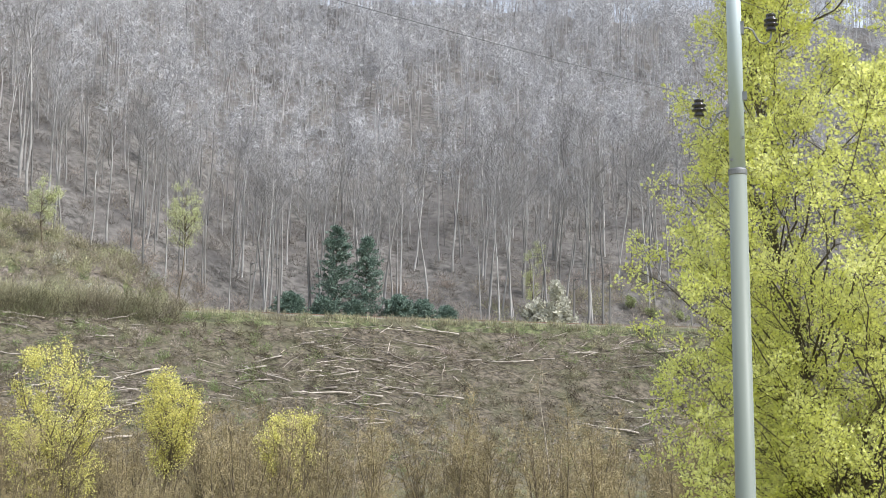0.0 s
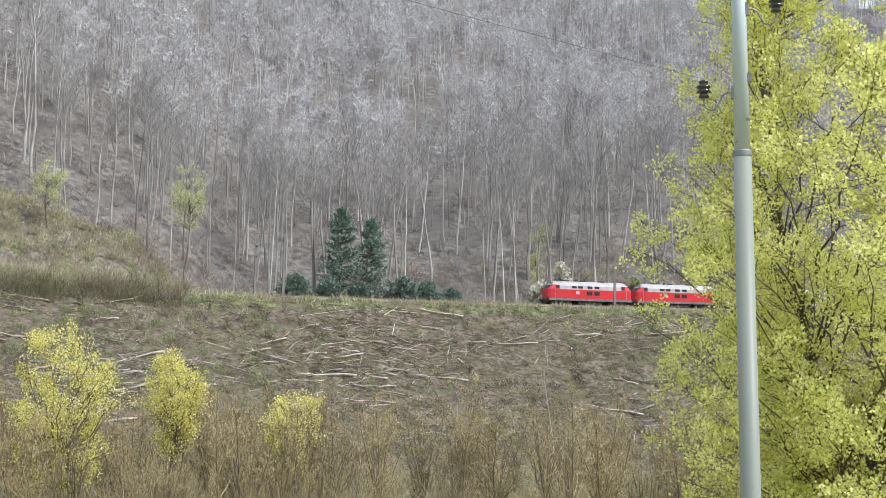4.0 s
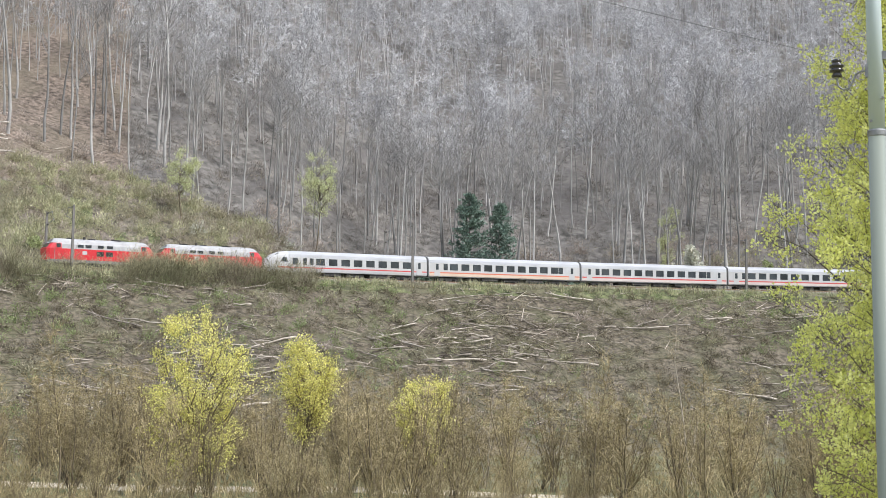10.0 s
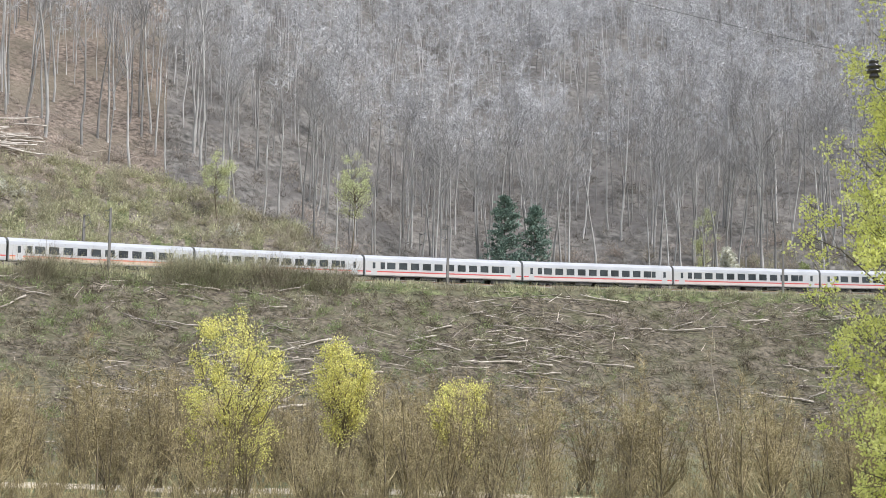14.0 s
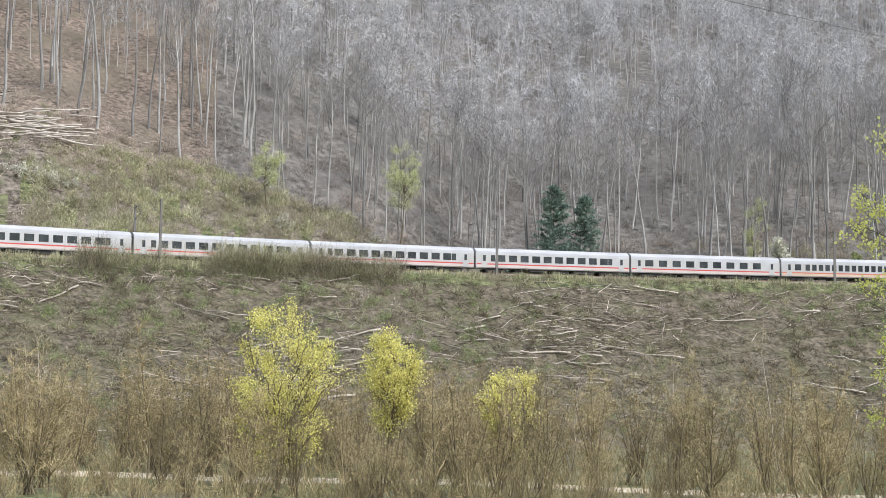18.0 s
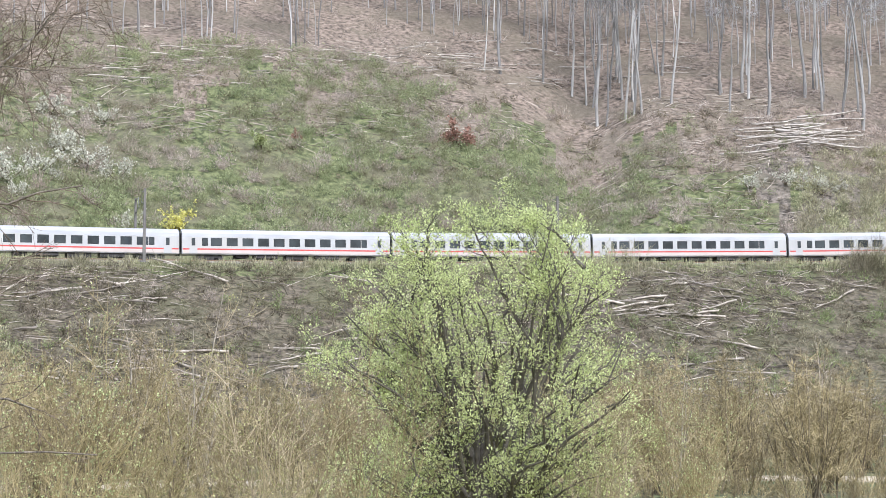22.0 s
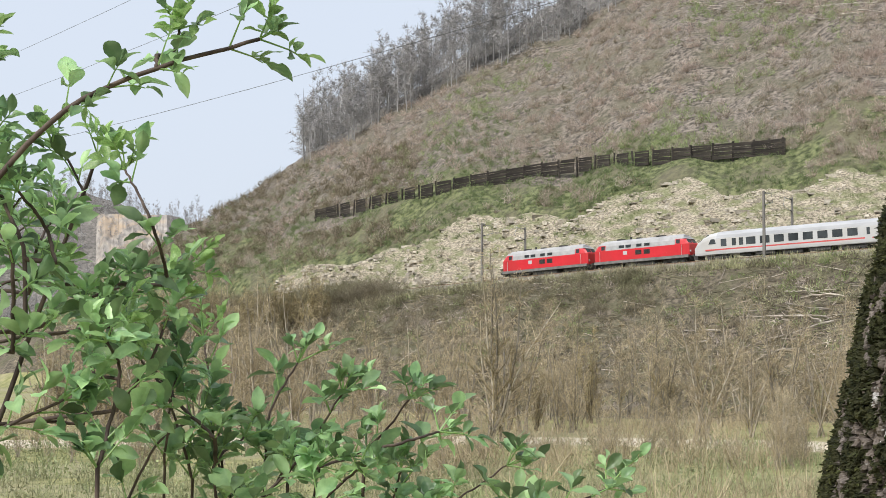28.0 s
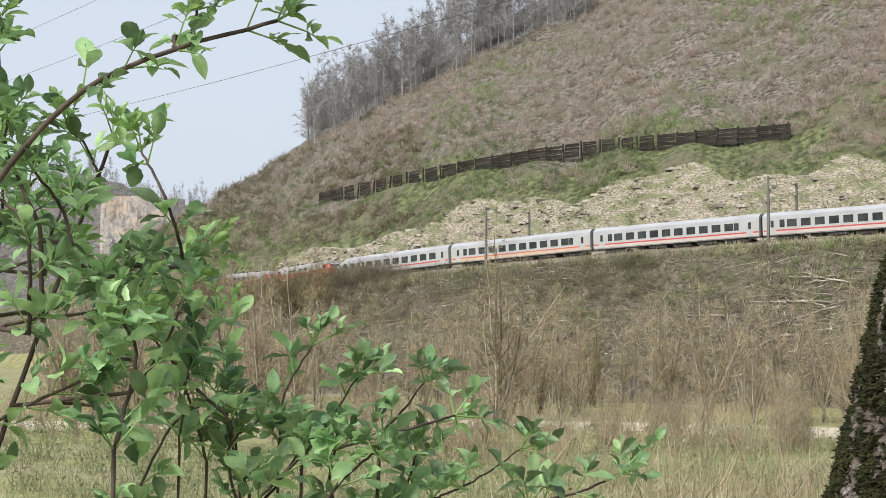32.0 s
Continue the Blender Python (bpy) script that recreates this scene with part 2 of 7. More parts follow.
M_bud = material("pale_green_buds", (0.4, 0.4, 0.27), (0.64, 0.62, 0.48), 3.0, 0.6, 0.0, vary=0.3, island=True)
M_stem_pale = material("brown_grey_shoots", (0.04, 0.033, 0.027), (0.2, 0.17, 0.13), 20.0, 0.8, 0.2, stretch=(1, 1, 0.3), bumpdist=0.002)
M_maple_leaf = material("maple_blossom_yellow_green", (0.72, 0.74, 0.21), (0.90, 0.90, 0.43), 1.2, 0.6, 0.0, vary=0.25, island=True, trans=0.55)
M_hazel = material("bright_hazel_leaves", (0.27, 0.34, 0.11), (0.47, 0.53, 0.22), 0.8, 0.55, 0.0, vary=0.35, island=True, trans=0.4)
M_tan_bark = material("grey_tan_sapling_bark", (0.22, 0.19, 0.145), (0.46, 0.41, 0.33), 1.5, 0.9, 0.0, vary=0.45)
M_willow = material("pale_willow_leaves", (0.50, 0.56, 0.24), (0.70, 0.74, 0.40), 0.8, 0.55, 0.0, vary=0.3, island=True, trans=0.45)
M_willow_bark = material("dark_willow_bark", (0.09, 0.08, 0.065), (0.2, 0.18, 0.15), 2.5, 0.9, 0.0, vary=0.2)
M_birch_leaf = material("light_yellow_green_leaves", (0.5, 0.54, 0.25), (0.7, 0.72, 0.42), 0.8, 0.55, 0.0, vary=0.3, island=True, trans=0.4)
M_bank = material("dark_bank_brush", (0.14, 0.12, 0.08), (0.34, 0.30, 0.215), 0.35, 0.9, 0.0, c3=(0.2, 0.2, 0.11), big=0.5, vary=0.4, island=True, trans=0.25)
M_belt_mix = material("olive_brown_thicket", (0.20, 0.16, 0.08), (0.43, 0.36, 0.2), 0.2, 0.9, 0.0, vary=0.45, island=True)
M_bud_far = material("tiny_far_buds", (0.26, 0.25, 0.11), (0.4, 0.385, 0.18), 3.0, 0.6, 0.0, vary=0.3, island=True)
M_scrub = material("dark_brown_scrub", (0.07, 0.058, 0.04), (0.19, 0.155, 0.11), 0.4, 0.9, 0.0, vary=0.35, island=True)
M_scrub_olive = material("dark_olive_scrub", (0.13, 0.11, 0.07), (0.29, 0.245, 0.17), 0.4, 0.9, 0.0, vary=0.35, island=True)
M_tuft = material("fresh_grass_tufts", (0.19, 0.24, 0.095), (0.36, 0.42, 0.195), 0.5, 0.8, 0.0, vary=0.3, island=True, trans=0.3)
M_twig_near = material("orange_brown_twigs", (0.07, 0.052, 0.040), (0.27, 0.21, 0.165), 6.0, 0.9, 0.0)
M_ridge = material("grey_ridge_twigs", (0.25, 0.24, 0.235), (0.43, 0.415, 0.405), 0.3, 0.9, 0.0, vary=0.3, island=True)
M_cliff = material("orange_grey_cliff", (0.25, 0.225, 0.2), (0.44, 0.405, 0.36), 0.25, 0.95, 0.5, c3=(0.42, 0.31, 0.2), big=0.5, bumpdist=0.5)
M_timber = material("dark_weathered_timber", (0.022, 0.019, 0.017), (0.07, 0.06, 0.05), 1.2, 0.9, 0.3, vary=0.4, stretch=(0.3, 1, 1))


# ---- mesh tools ----
def mesh_np(name, V, faces, mats, index=None, smooth=False):
    """faces: list of integer arrays, each (n, k)."""
    me = bpy.data.meshes.new(name)
    V = np.asarray(V, dtype=np.float32)
    faces = [np.asarray(f, dtype=np.int32) for f in faces if len(f)]
    me.vertices.add(len(V))
    me.vertices.foreach_set("co", V.ravel())
    tot = np.concatenate([np.full(len(f), f.shape[1], np.int32) for f in faces])
    me.loops.add(int(tot.sum()))
    me.loops.foreach_set("vertex_index", np.concatenate([f.ravel() for f in faces]))
    me.polygons.add(len(tot))
    me.polygons.foreach_set("loop_start", np.concatenate([[0], np.cumsum(tot)[:-1]]).astype(np.int32))
    me.polygons.foreach_set("loop_total", tot)
    for m in mats if isinstance(mats, (list, tuple)) else [mats]:
        me.materials.append(m)
    if index is not None:
        me.polygons.foreach_set("material_index", np.asarray(index, np.int32))
    me.polygons.foreach_set("use_smooth", np.full(len(tot), bool(smooth)))
    me.update(calc_edges=True)
    return me


class Geo:
    """Gathers vertices and faces of one mesh."""

    def __init__(self):
        self.V, self.F, self.n = [], [], 0

    def add(self, V, *faces):
        V = np.asarray(V, float).reshape(-1, 3)
        self.V.append(V)
        for f in faces:
            if len(f):
                self.F.append(np.asarray(f, int) + self.n)
        self.n += len(V)
        return self

    def box(self, x0, x1, y0, y1, z0, z1, turn=None):
        c = np.array([[x, y, z] for z in (z0, z1) for y in (y0, y1) for x in (x0, x1)], float)
        if turn is not None:
            c = np.array([turn @ Vector(p) for p in c])
        return self.add(c, [[0, 2, 3, 1], [4, 5, 7, 6], [0, 1, 5, 4], [2, 6, 7, 3], [0, 4, 6, 2], [1, 3, 7, 5]])

    def loft(self, rings, caps=True):
        """rings: (n, k, 3) closed rings."""
        R = np.asarray(rings, float)
        n, k, _ = R.shape
        i, j = np.meshgrid(np.arange(n - 1), np.arange(k), indexing="ij")
        a, b = i * k + j, i * k + (j + 1) % k
        self.add(R, np.stack([a, b, b + k, a + k], -1).reshape(-1, 4))
        if caps:
            base = self.n - n * k
            self.F.append(np.arange(k)[::-1][None] + base)
            self.F.append(np.arange(k)[None] + base + (n - 1) * k)
        return self

    def tube(self, pts, radii, k=8, caps=True):
        P = np.asarray(pts, float)
        V, Q = tubes(P[None], np.broadcast_to(np.asarray(radii, float), (len(P),))[None], k)
        self.add(V, Q)
        if caps:
            base = self.n - len(V)
            self.F.append(np.arange(k)[::-1][None] + base)
            self.F.append(np.arange(k)[None] + base + len(V) - k)
        return self

    def mesh(self, name, mats, smooth=False):
        return mesh_np(name, np.concatenate(self.V), self.F, mats, smooth=smooth)


def tubes(P, R, k=3):
    """Tapered tubes along M polylines of N points."""
    M, N, _ = P.shape
    T = np.gradient(P, axis=1)
    T /= np.linalg.norm(T, axis=2, keepdims=True) + 1e-9
    ref = np.where(np.abs(T[:, :1, 2:3]) < 0.85, np.array([0, 0, 1.0]), np.array([1.0, 0, 0]))
    A = np.cross(T, np.broadcast_to(ref, T.shape))
    A /= np.linalg.norm(A, axis=2, keepdims=True) + 1e-9
    B = np.cross(T, A)
    an = np.arange(k) * 2 * np.pi / k
    V = P[:, :, None] + R[:, :, None, None] * (A[:, :, None] * np.cos(an)[:, None] + B[:, :, None] * np.sin(an)[:, None])
    m, i, j = np.meshgrid(np.arange(M), np.arange(N - 1), np.arange(k), indexing="ij")
    a, b = (m * N + i) * k + j, (m * N + i) * k + (j + 1) % k
    return V.reshape(-1, 3), np.stack([a, b, b + k, a + k], -1).reshape(-1, 4)


def lattice(x, y, q):
    """Smooth value noise between 0 and 1."""
    i, j = np.floor(x), np.floor(y)
    h = lambda a, b: np.abs(np.sin(a * 127.1 + b * 311.7 + q * 74.7) * 43758.5453) % 1
    u, v = x - i, y - j
    u, v = u * u * (3 - 2 * u), v * v * (3 - 2 * v)
    return (h(i, j) * (1 - u) + h(i + 1, j) * u) * (1 - v) + (h(i, j + 1) * (1 - u) + h(i + 1, j + 1) * u) * v


def fbm(x, y, q, n=3):
    s, w = 0.0, 0.0
    for k in range(n):
        s = s + lattice(x * 2 ** k, y * 2 ** k, q + k) * 0.5 ** k
        w += 0.5 ** k
    return s / w


def unit(v):
    return v / (np.linalg.norm(v, axis=-1, keepdims=True) + 1e-9)


def along(P, R, who, t):
    """Place, way and radius at the share t of the polylines named by who."""
    N = P.shape[1]
    f = np.clip(t * (N - 1), 0, N - 1.001)
    i = f.astype(int)
    w = (f - i)[:, None]
    p = P[who, i] * (1 - w) + P[who, i + 1] * w
    return p, unit(P[who, i + 1] - P[who, i]), R[who, i] * (1 - w[:, 0]) + R[who, i + 1] * w[:, 0]


def grow(rng, P, R, n, lo, hi, length, spread, N=4, up=0.2, thick=0.6, tip=0.25, jit=0.12, taper=0.5):
    """n branches on each of the polylines P."""
    M = P.shape[0] * n
    who = np.repeat(np.arange(P.shape[0]), n)
    t = lo + (hi - lo) * rng.random(M)
    p, T, r = along(P, R, who, t)
    side = unit(np.cross(T, rng.normal(size=(M, 3))))
    sp = spread * (0.6 + 0.8 * rng.random(M))[:, None]
    d = unit(T * np.cos(sp) + side * np.sin(sp) + [0, 0, up * 0.5])
    L = length * (1 - taper * (t - lo) / max(hi - lo, 1e-6)) * (0.6 + 0.7 * rng.random(M))
    Q = np.empty((M, N, 3))
    Q[:, 0] = p
    for i in range(1, N):
        d = unit(d + rng.normal(size=(M, 3)) * jit + [0, 0, up * 0.3])
        Q[:, i] = Q[:, i - 1] + d * (L / (N - 1))[:, None]
    RR = (r * thick)[:, None] * np.linspace(1, tip, N)
    return Q, RR


def blades(rng, p, d, L, w):
    """Thin three-cornered twigs."""
    s = unit(np.cross(d, rng.normal(size=d.shape))) * np.asarray(w).reshape(-1, 1) * 0.5
    V = np.stack([p - s, p + s, p + d * np.asarray(L).reshape(-1, 1)], 1)
    return V.reshape(-1, 3), np.arange(len(p) * 3).reshape(-1, 3)


def twigs_on(rng, P, R, n, L, w, spread=0.8, up=0.2, lo=0.2):
    who = np.repeat(np.arange(P.shape[0]), n)
    t = lo + (1 - lo) * rng.random(len(who))
    p, T, _ = along(P, R, who, t)
    d = unit(T * math.cos(spread) + unit(np.cross(T, rng.normal(size=T.shape))) * math.sin(spread) + [0, 0, up])
    return blades(rng, p, d, L * (0.5 + 0.8 * rng.random(len(p))), w)


def leaves(rng, p, d, size, fold=0.25, wide=0.6):
    """Small folded leaves of two halves at the places p pointing along d."""
    n = len(p)
    s = unit(np.cross(d, rng.normal(size=d.shape)))
    u = np.cross(s, d)
    L = (size * (0.6 + 0.8 * rng.random(n)))[:, None]
    V = np.stack([p, p + d * L * 0.5 + s * L * wide * 0.5 + u * L * fold * 0.4, p + d * L, p + d * L * 0.5 - s * L * wide * 0.5 + u * L * fold * 0.4], 1)
    i = np.arange(n)[:, None] * 4
    return V.reshape(-1, 3), np.concatenate([i + [0, 1, 2], i + [0, 2, 3]])


def part(name, geo, mat, parent, label=""):
    me = geo if isinstance(geo, bpy.types.Mesh) else geo.mesh(name, mat)
    ob = new(name, me)
    ob.parent = parent
    return tagged(ob, label) if label else ob


def thing(name, label, category, group="", m=None, kind=""):
    ob = new(name)
    ob.empty_display_size = 0.2
    if m is not None:
        ob.matrix_basis = m
    return tagged(ob, label, category, group, kind)


# ---- the plan: the railway line, and the land on both sides of it ----
KNOT_S = [-240, 107, 180, 253.3, 326.7, 400, 473.3, 546.7, 620, 700]
KNOT_K = [0.003, 0.003, 0.00299, 0.00243, 0.00307, 0.00278, 0.00116, -0.00074, -0.00238, -0.0025]
LINE_S = np.arange(-240, 762, 2.0)


def line_points():
    th, x, y = np.empty(501), np.empty(501), np.empty(501)
    k = np.interp(LINE_S, KNOT_S, KNOT_K)
    a = 210
    th[a], x[a], y[a] = 3.575, 5.637, 253.552
    for i in range(a + 1, 501):
        th[i] = th[i - 1] + 2 * k[i]
        x[i], y[i] = x[i - 1] + 2 * math.cos(th[i]), y[i - 1] + 2 * math.sin(th[i])
    for i in range(a - 1, -1, -1):
        th[i] = th[i + 1] - 2 * k[i + 1]
        x[i], y[i] = x[i + 1] - 2 * math.cos(th[i + 1]), y[i + 1] - 2 * math.sin(th[i + 1])
    return x, y, th


LINE_X, LINE_Y, LINE_T = line_points()


def line_height(s):
    u = np.clip(s, 80, 640) / 100 - 3.5
    z = 15.27 - 1.2557 * u + 0.13706 * u ** 2 - 0.10211 * u ** 3 - 0.05692 * u ** 4
    return z - 0.0225 * (np.maximum(s - 640, 0) + np.minimum(s - 80, 0))


LINE_Z = line_height(LINE_S)


def on_line(s, off=0.0, up=0.0):
    """A place at s metres along the line, off metres towards the valley, up metres over the rails, and the line's heading."""
    x, y, z, th = (np.interp(s, LINE_S, c) for c in (LINE_X, LINE_Y, LINE_Z, LINE_T))
    return Vector((x - math.sin(th) * off, y + math.cos(th) * off, z + up)), th


keep = (LINE_S > 20) & (LINE_S < 640)
TAB_A = np.degrees(np.arctan2(-LINE_X, LINE_Y))[keep]
TAB_R = np.hypot(LINE_X, LINE_Y)[keep]
TAB_Z = LINE_Z[keep]
# the share of a radial step that goes straight away from the line
TAB_C = np.abs(np.cos(np.arctan2(LINE_Y, LINE_X)[keep] - (LINE_T[keep] - math.pi / 2)))
TAB_A = np.concatenate([[-60], TAB_A, [122, 135, 150]])
TAB_R = np.concatenate([[TAB_R[0] + 60], TAB_R, [330, 430, 600]])
TAB_Z = np.concatenate([[TAB_Z[0]], TAB_Z, [6, 2, -2]])
TAB_C = np.concatenate([[TAB_C[0]], TAB_C, [0.6, 0.6, 0.6]])
VALLEY = -7.0


def smooth(a, b, x):
    t = np.clip((x - a) / (b - a), 0, 1)
    return t * t * (3 - 2 * t)


def rough_noise(x, y):
    """A few crossed waves: uneven ground."""
    z = 0.0
    for k, (a, b, w) in enumerate([(0.071, 0.043, 1.0), (-0.053, 0.088, 0.8), (0.16, 0.11, 0.45), (-0.19, 0.21, 0.35), (0.43, -0.31, 0.16), (0.37, 0.52, 0.13), (1.1, 0.7, 0.05), (-0.8, 1.3, 0.05)]):
        z = z + w * np.sin(a * x + b * y + 1.7 * k + 0.9 * np.sin(0.6 * b * x - 0.7 * a * y + k))
    return z


def line_at(az):
    return np.interp(az, TAB_A, TAB_R), np.interp(az, TAB_A, TAB_Z), np.interp(az, TAB_A, TAB_C)


def bench(az):
    """Width of the level strip behind the line."""
    return np.interp(az, [-30, -8, 0, 5, 8.5, 11.5, 14, 20, 55, 60, 130], [7, 8, 14, 22, 20, 7, 5, 5, 5, 4.2, 4.2])


def cut_height(az):
    """Height of the steep cut in the rock behind the line."""
    return (1 + 0.12 * np.sin(az * 0.9) + 0.06 * np.sin(az * 2.3 + 1)) * np.interp(az, [-30, 14, 18, 30, 52, 58, 66, 76, 80, 86, 90, 98, 106, 112, 118, 130], [0, 0, 1.5, 1, 2, 8, 9, 8, 4, 5, 11, 13.5, 12, 8, 5, 0])


def hill_top(az):
    return np.interp(az, [-40, 3, 7, 20, 60, 88, 95, 100, 105, 108, 110.6, 113, 115, 118, 122, 128], [119, 119, 127, 141, 165, 150, 114, 92, 73, 63, 53, 42, 32, 20, 8, -7])


def land(az, r):
    """Height of the ground at a bearing (degrees) and distance from the camera."""
    az, r = np.asarray(az, float), np.asarray(r, float)
    rt, zt, c = line_at(az)
    d = (r - rt) * c
    x, y = -np.sin(np.radians(az)) * r, np.cos(np.radians(az)) * r
    nz = rough_noise(x, y)
    near = -1.65 + (VALLEY + 1.65) * smooth(5, 48, r) + 0.10 * nz * smooth(6, 40, r)
    foot = zt - 0.7 - 0.64 * (-8.0 - d)
    front = np.maximum(near, foot + 0.45 * nz * smooth(-9, -16, d)) + 0.0
    b = bench(az)
    hc = cut_height(az)
    e = np.maximum(d - b, 0)
    steep = np.minimum(e * 1.25, hc)
    rest = np.maximum(e - hc / 1.25, 0)
    slope = np.interp(az, [-20, 10, 18, 30, 60, 90, 115], [0.66, 0.62, 0.62, 0.60, 0.58, 0.56, 0.52])
    back = zt - 0.5 + steep + rest * slope + 0.8 * nz * smooth(1, 14, rest)
    # a shallow gully at 30 degrees and a hollow in the wood
    back = back - 5.0 * np.exp(-((az - 30.5) / 1.8) ** 2) * smooth(0, 30, rest) * smooth(140, 60, rest)
    back = np.minimum(back, hill_top(az) + np.where(az < 25, 4.5, 1.5) * nz + 0.04 * rest)
    z = np.where(d < -8.0, front, np.where(d < b, zt - 0.6, back))
    # the far side of the valley, behind the camera, and the far hill at its end
    far = smooth(118, 135, az) * smooth(345, 330, az)
    own = -1.65 + 0.28 * np.maximum(r - 8, 0) * smooth(5, 40, r)
    own = np.minimum(own, 120) * smooth(150, 185, az) * smooth(345, 300, az) + near * (1 - smooth(150, 185, az) * smooth(345, 300, az))
    end = np.maximum(near, (r - 520) * 0.62 * smooth(112, 117, az) * smooth(150, 135, az))
    end = np.minimum(end, 53 + 3.0 * nz + 6 * np.sin(az * 0.9))
    z = np.where(az > 112, np.maximum(z * (1 - far) + own * far, np.where(r > 500, end, -50)), z)
    return z


def spot(az, r):
    a = np.radians(az)
    return np.stack([-np.sin(a) * r, np.cos(a) * r, land(az, r)], -1)


def behind(az, d):
    """Distance from the camera of a place d metres behind (+) or before (-) the line."""
    rt, _, c = line_at(az)
    return rt + d / c


def in_forest(az, d):
    """Where the ground carries wood, by bearing and distance behind the line."""
    return d > forest_edge(az)


def forest_edge(az):
    """Metres behind the line at which the wood begins."""
    return np.interp(az, [-30, -2, 3, 8, 10, 12.5, 15, 18, 22, 27, 31, 36, 45, 60, 80, 92, 97, 101.8, 105, 109.6, 113, 116], [5, 5, 12, 15, 19, 24, 28, 38, 48, 52, 62, 72, 78, 90, 118, 128, 122, 112, 96, 76, 60, 50])


def meet(az, el, start=-60.0):
    """The place where a sight line at bearing az and elevation el meets the ground; start: metres behind the line from which to look."""
    r = np.arange(float(behind(az, start)), 700, 0.25)
    z = land(np.full(len(r), az), r)
    i = int(np.argmax(z >= r * math.tan(math.radians(el))))
    return Vector((float(-math.sin(math.radians(az)) * r[i]), float(math.cos(math.radians(az)) * r[i]), float(z[i]))), float(r[i])


def build_ground():
    az = np.concatenate([np.arange(-40, 132, 0.4), np.arange(132, 320, 3.0)])
    f1 = np.concatenate([np.linspace(0.4, 10, 14), np.geomspace(11, 125, 34)])
    f2 = np.concatenate([np.linspace(-62, -8.4, 26), [-8.0, -7.4], np.linspace(-6, 4, 4), np.linspace(4.6, 34, 30), np.geomspace(36, 330, 48)])
    f3 = np.geomspace(720, 4500, 14)
    A = np.tile(az[:, None], (1, len(f1) + len(f2) + len(f3)))
    rt, _, c = line_at(az)
    start = rt - 64 / c
    r1 = f1[None] * np.minimum(1, (start / 126))[:, None]
    r2 = rt[:, None] + f2[None] / c[:, None]
    R = np.concatenate([r1, r2, np.maximum(f3[None], r2[:, -1:] + np.arange(1, 15)[None] * 4)], 1)
    Z = land(A, R)
    n, m = A.shape
    V = np.stack([-np.sin(np.radians(A)) * R, np.cos(np.radians(A)) * R, Z], -1).reshape(-1, 3)
    i, j = np.meshgrid(np.arange(n), np.arange(m - 1), indexing="ij")
    a, b = i * m + j, ((i + 1) % n) * m + j
    Q = np.stack([a, a + 1, b + 1, b], -1).reshape(-1, 4)
    V = np.concatenate([V, [[0, 0, -1.65]]])
    fan = np.stack([np.full(n, len(V) - 1), np.arange(n) * m, ((np.arange(n) + 1) % n) * m], -1)
    mid = np.radians(0) + A[:, :-1]
    dd = (0.5 * (R[:, :-1] + R[:, 1:]) - rt[:, None]) * c[:, None]
    wood = in_forest(mid, dd - 4) & (dd > 0)
    idx = np.where(wood, 0, np.where(dd < -52, 2, 1))
    idx = np.where((idx == 1) & (dd > 0) & ((mid < 58) | (dd < 30 - 6 * np.sin(mid * 0.8))), 3, idx)
    idx = np.where(((idx == 1) & (dd > 0)) | ((idx == 3) & (dd > 4) & (mid < 24) & (np.sin(mid * 2.3 + dd * 0.35) + np.sin(mid * 5.1 - dd * 0.2) > -0.5)), 5, idx)
    idx = np.where((dd > -11) & (dd < -5.5) & (mid < 75), 3, idx)
    idx = np.where((idx == 2) & (mid < 66) & (mid > -30) & (R[:, :-1] > 70), 3, idx)
    idx = np.where((mid > 114) & (Z[:, :-1] < -4.5), 2, idx)
    idx = np.where(in_forest(mid, dd + 16 + 12 * np.sin(mid * 1.3) + 5 * np.sin(mid * 4.1)) & (dd > 30) & (mid > 16) & (mid < 96) & (dd < 175), 4, idx)
    ob = new("ground", mesh_np("ground", V, [Q, fan], [M_litter, M_slope, M_meadow, M_slope_green, M_soil, M_hillside], np.concatenate([idx.ravel(), np.full(n, 2)]), smooth=True))
    tagged(ob, "brown leaf litter and patchy spring grass on the valley sides", "ground", kind="structure")


build_ground()


def sweep(name, label, category, section, s0, s1, mat, step=4.0, smooth_=False):
    """A profile of (off, up) points swept along the line."""
    S = np.arange(s0, s1 + step, step)
    g = Geo()
    rings = []
    for s in S:
        rings.append([on_line(s, o, u)[0] for o, u in section])
    g.loft(rings)
    ob = new(name, g.mesh(name, mat, smooth_))
    return tagged(ob, label, category, kind="structure")


sweep("ballast", "grey crushed-stone ballast bed under two tracks", "track bed", [(6.6, -0.95), (5.6, -0.2), (-1.6, -0.2), (-2.9, -0.95)], -150, 700, M_ballast)
for k, off in enumerate((-0.72, 0.72, 3.28, 4.72)):
    sweep("rail", "worn steel running rail on the ballast", "rail", [(off - 0.035, -0.19), (off + 0.035, -0.19), (off + 0.035, 0.0), (off - 0.035, 0.0)], -150, 700, M_rail)

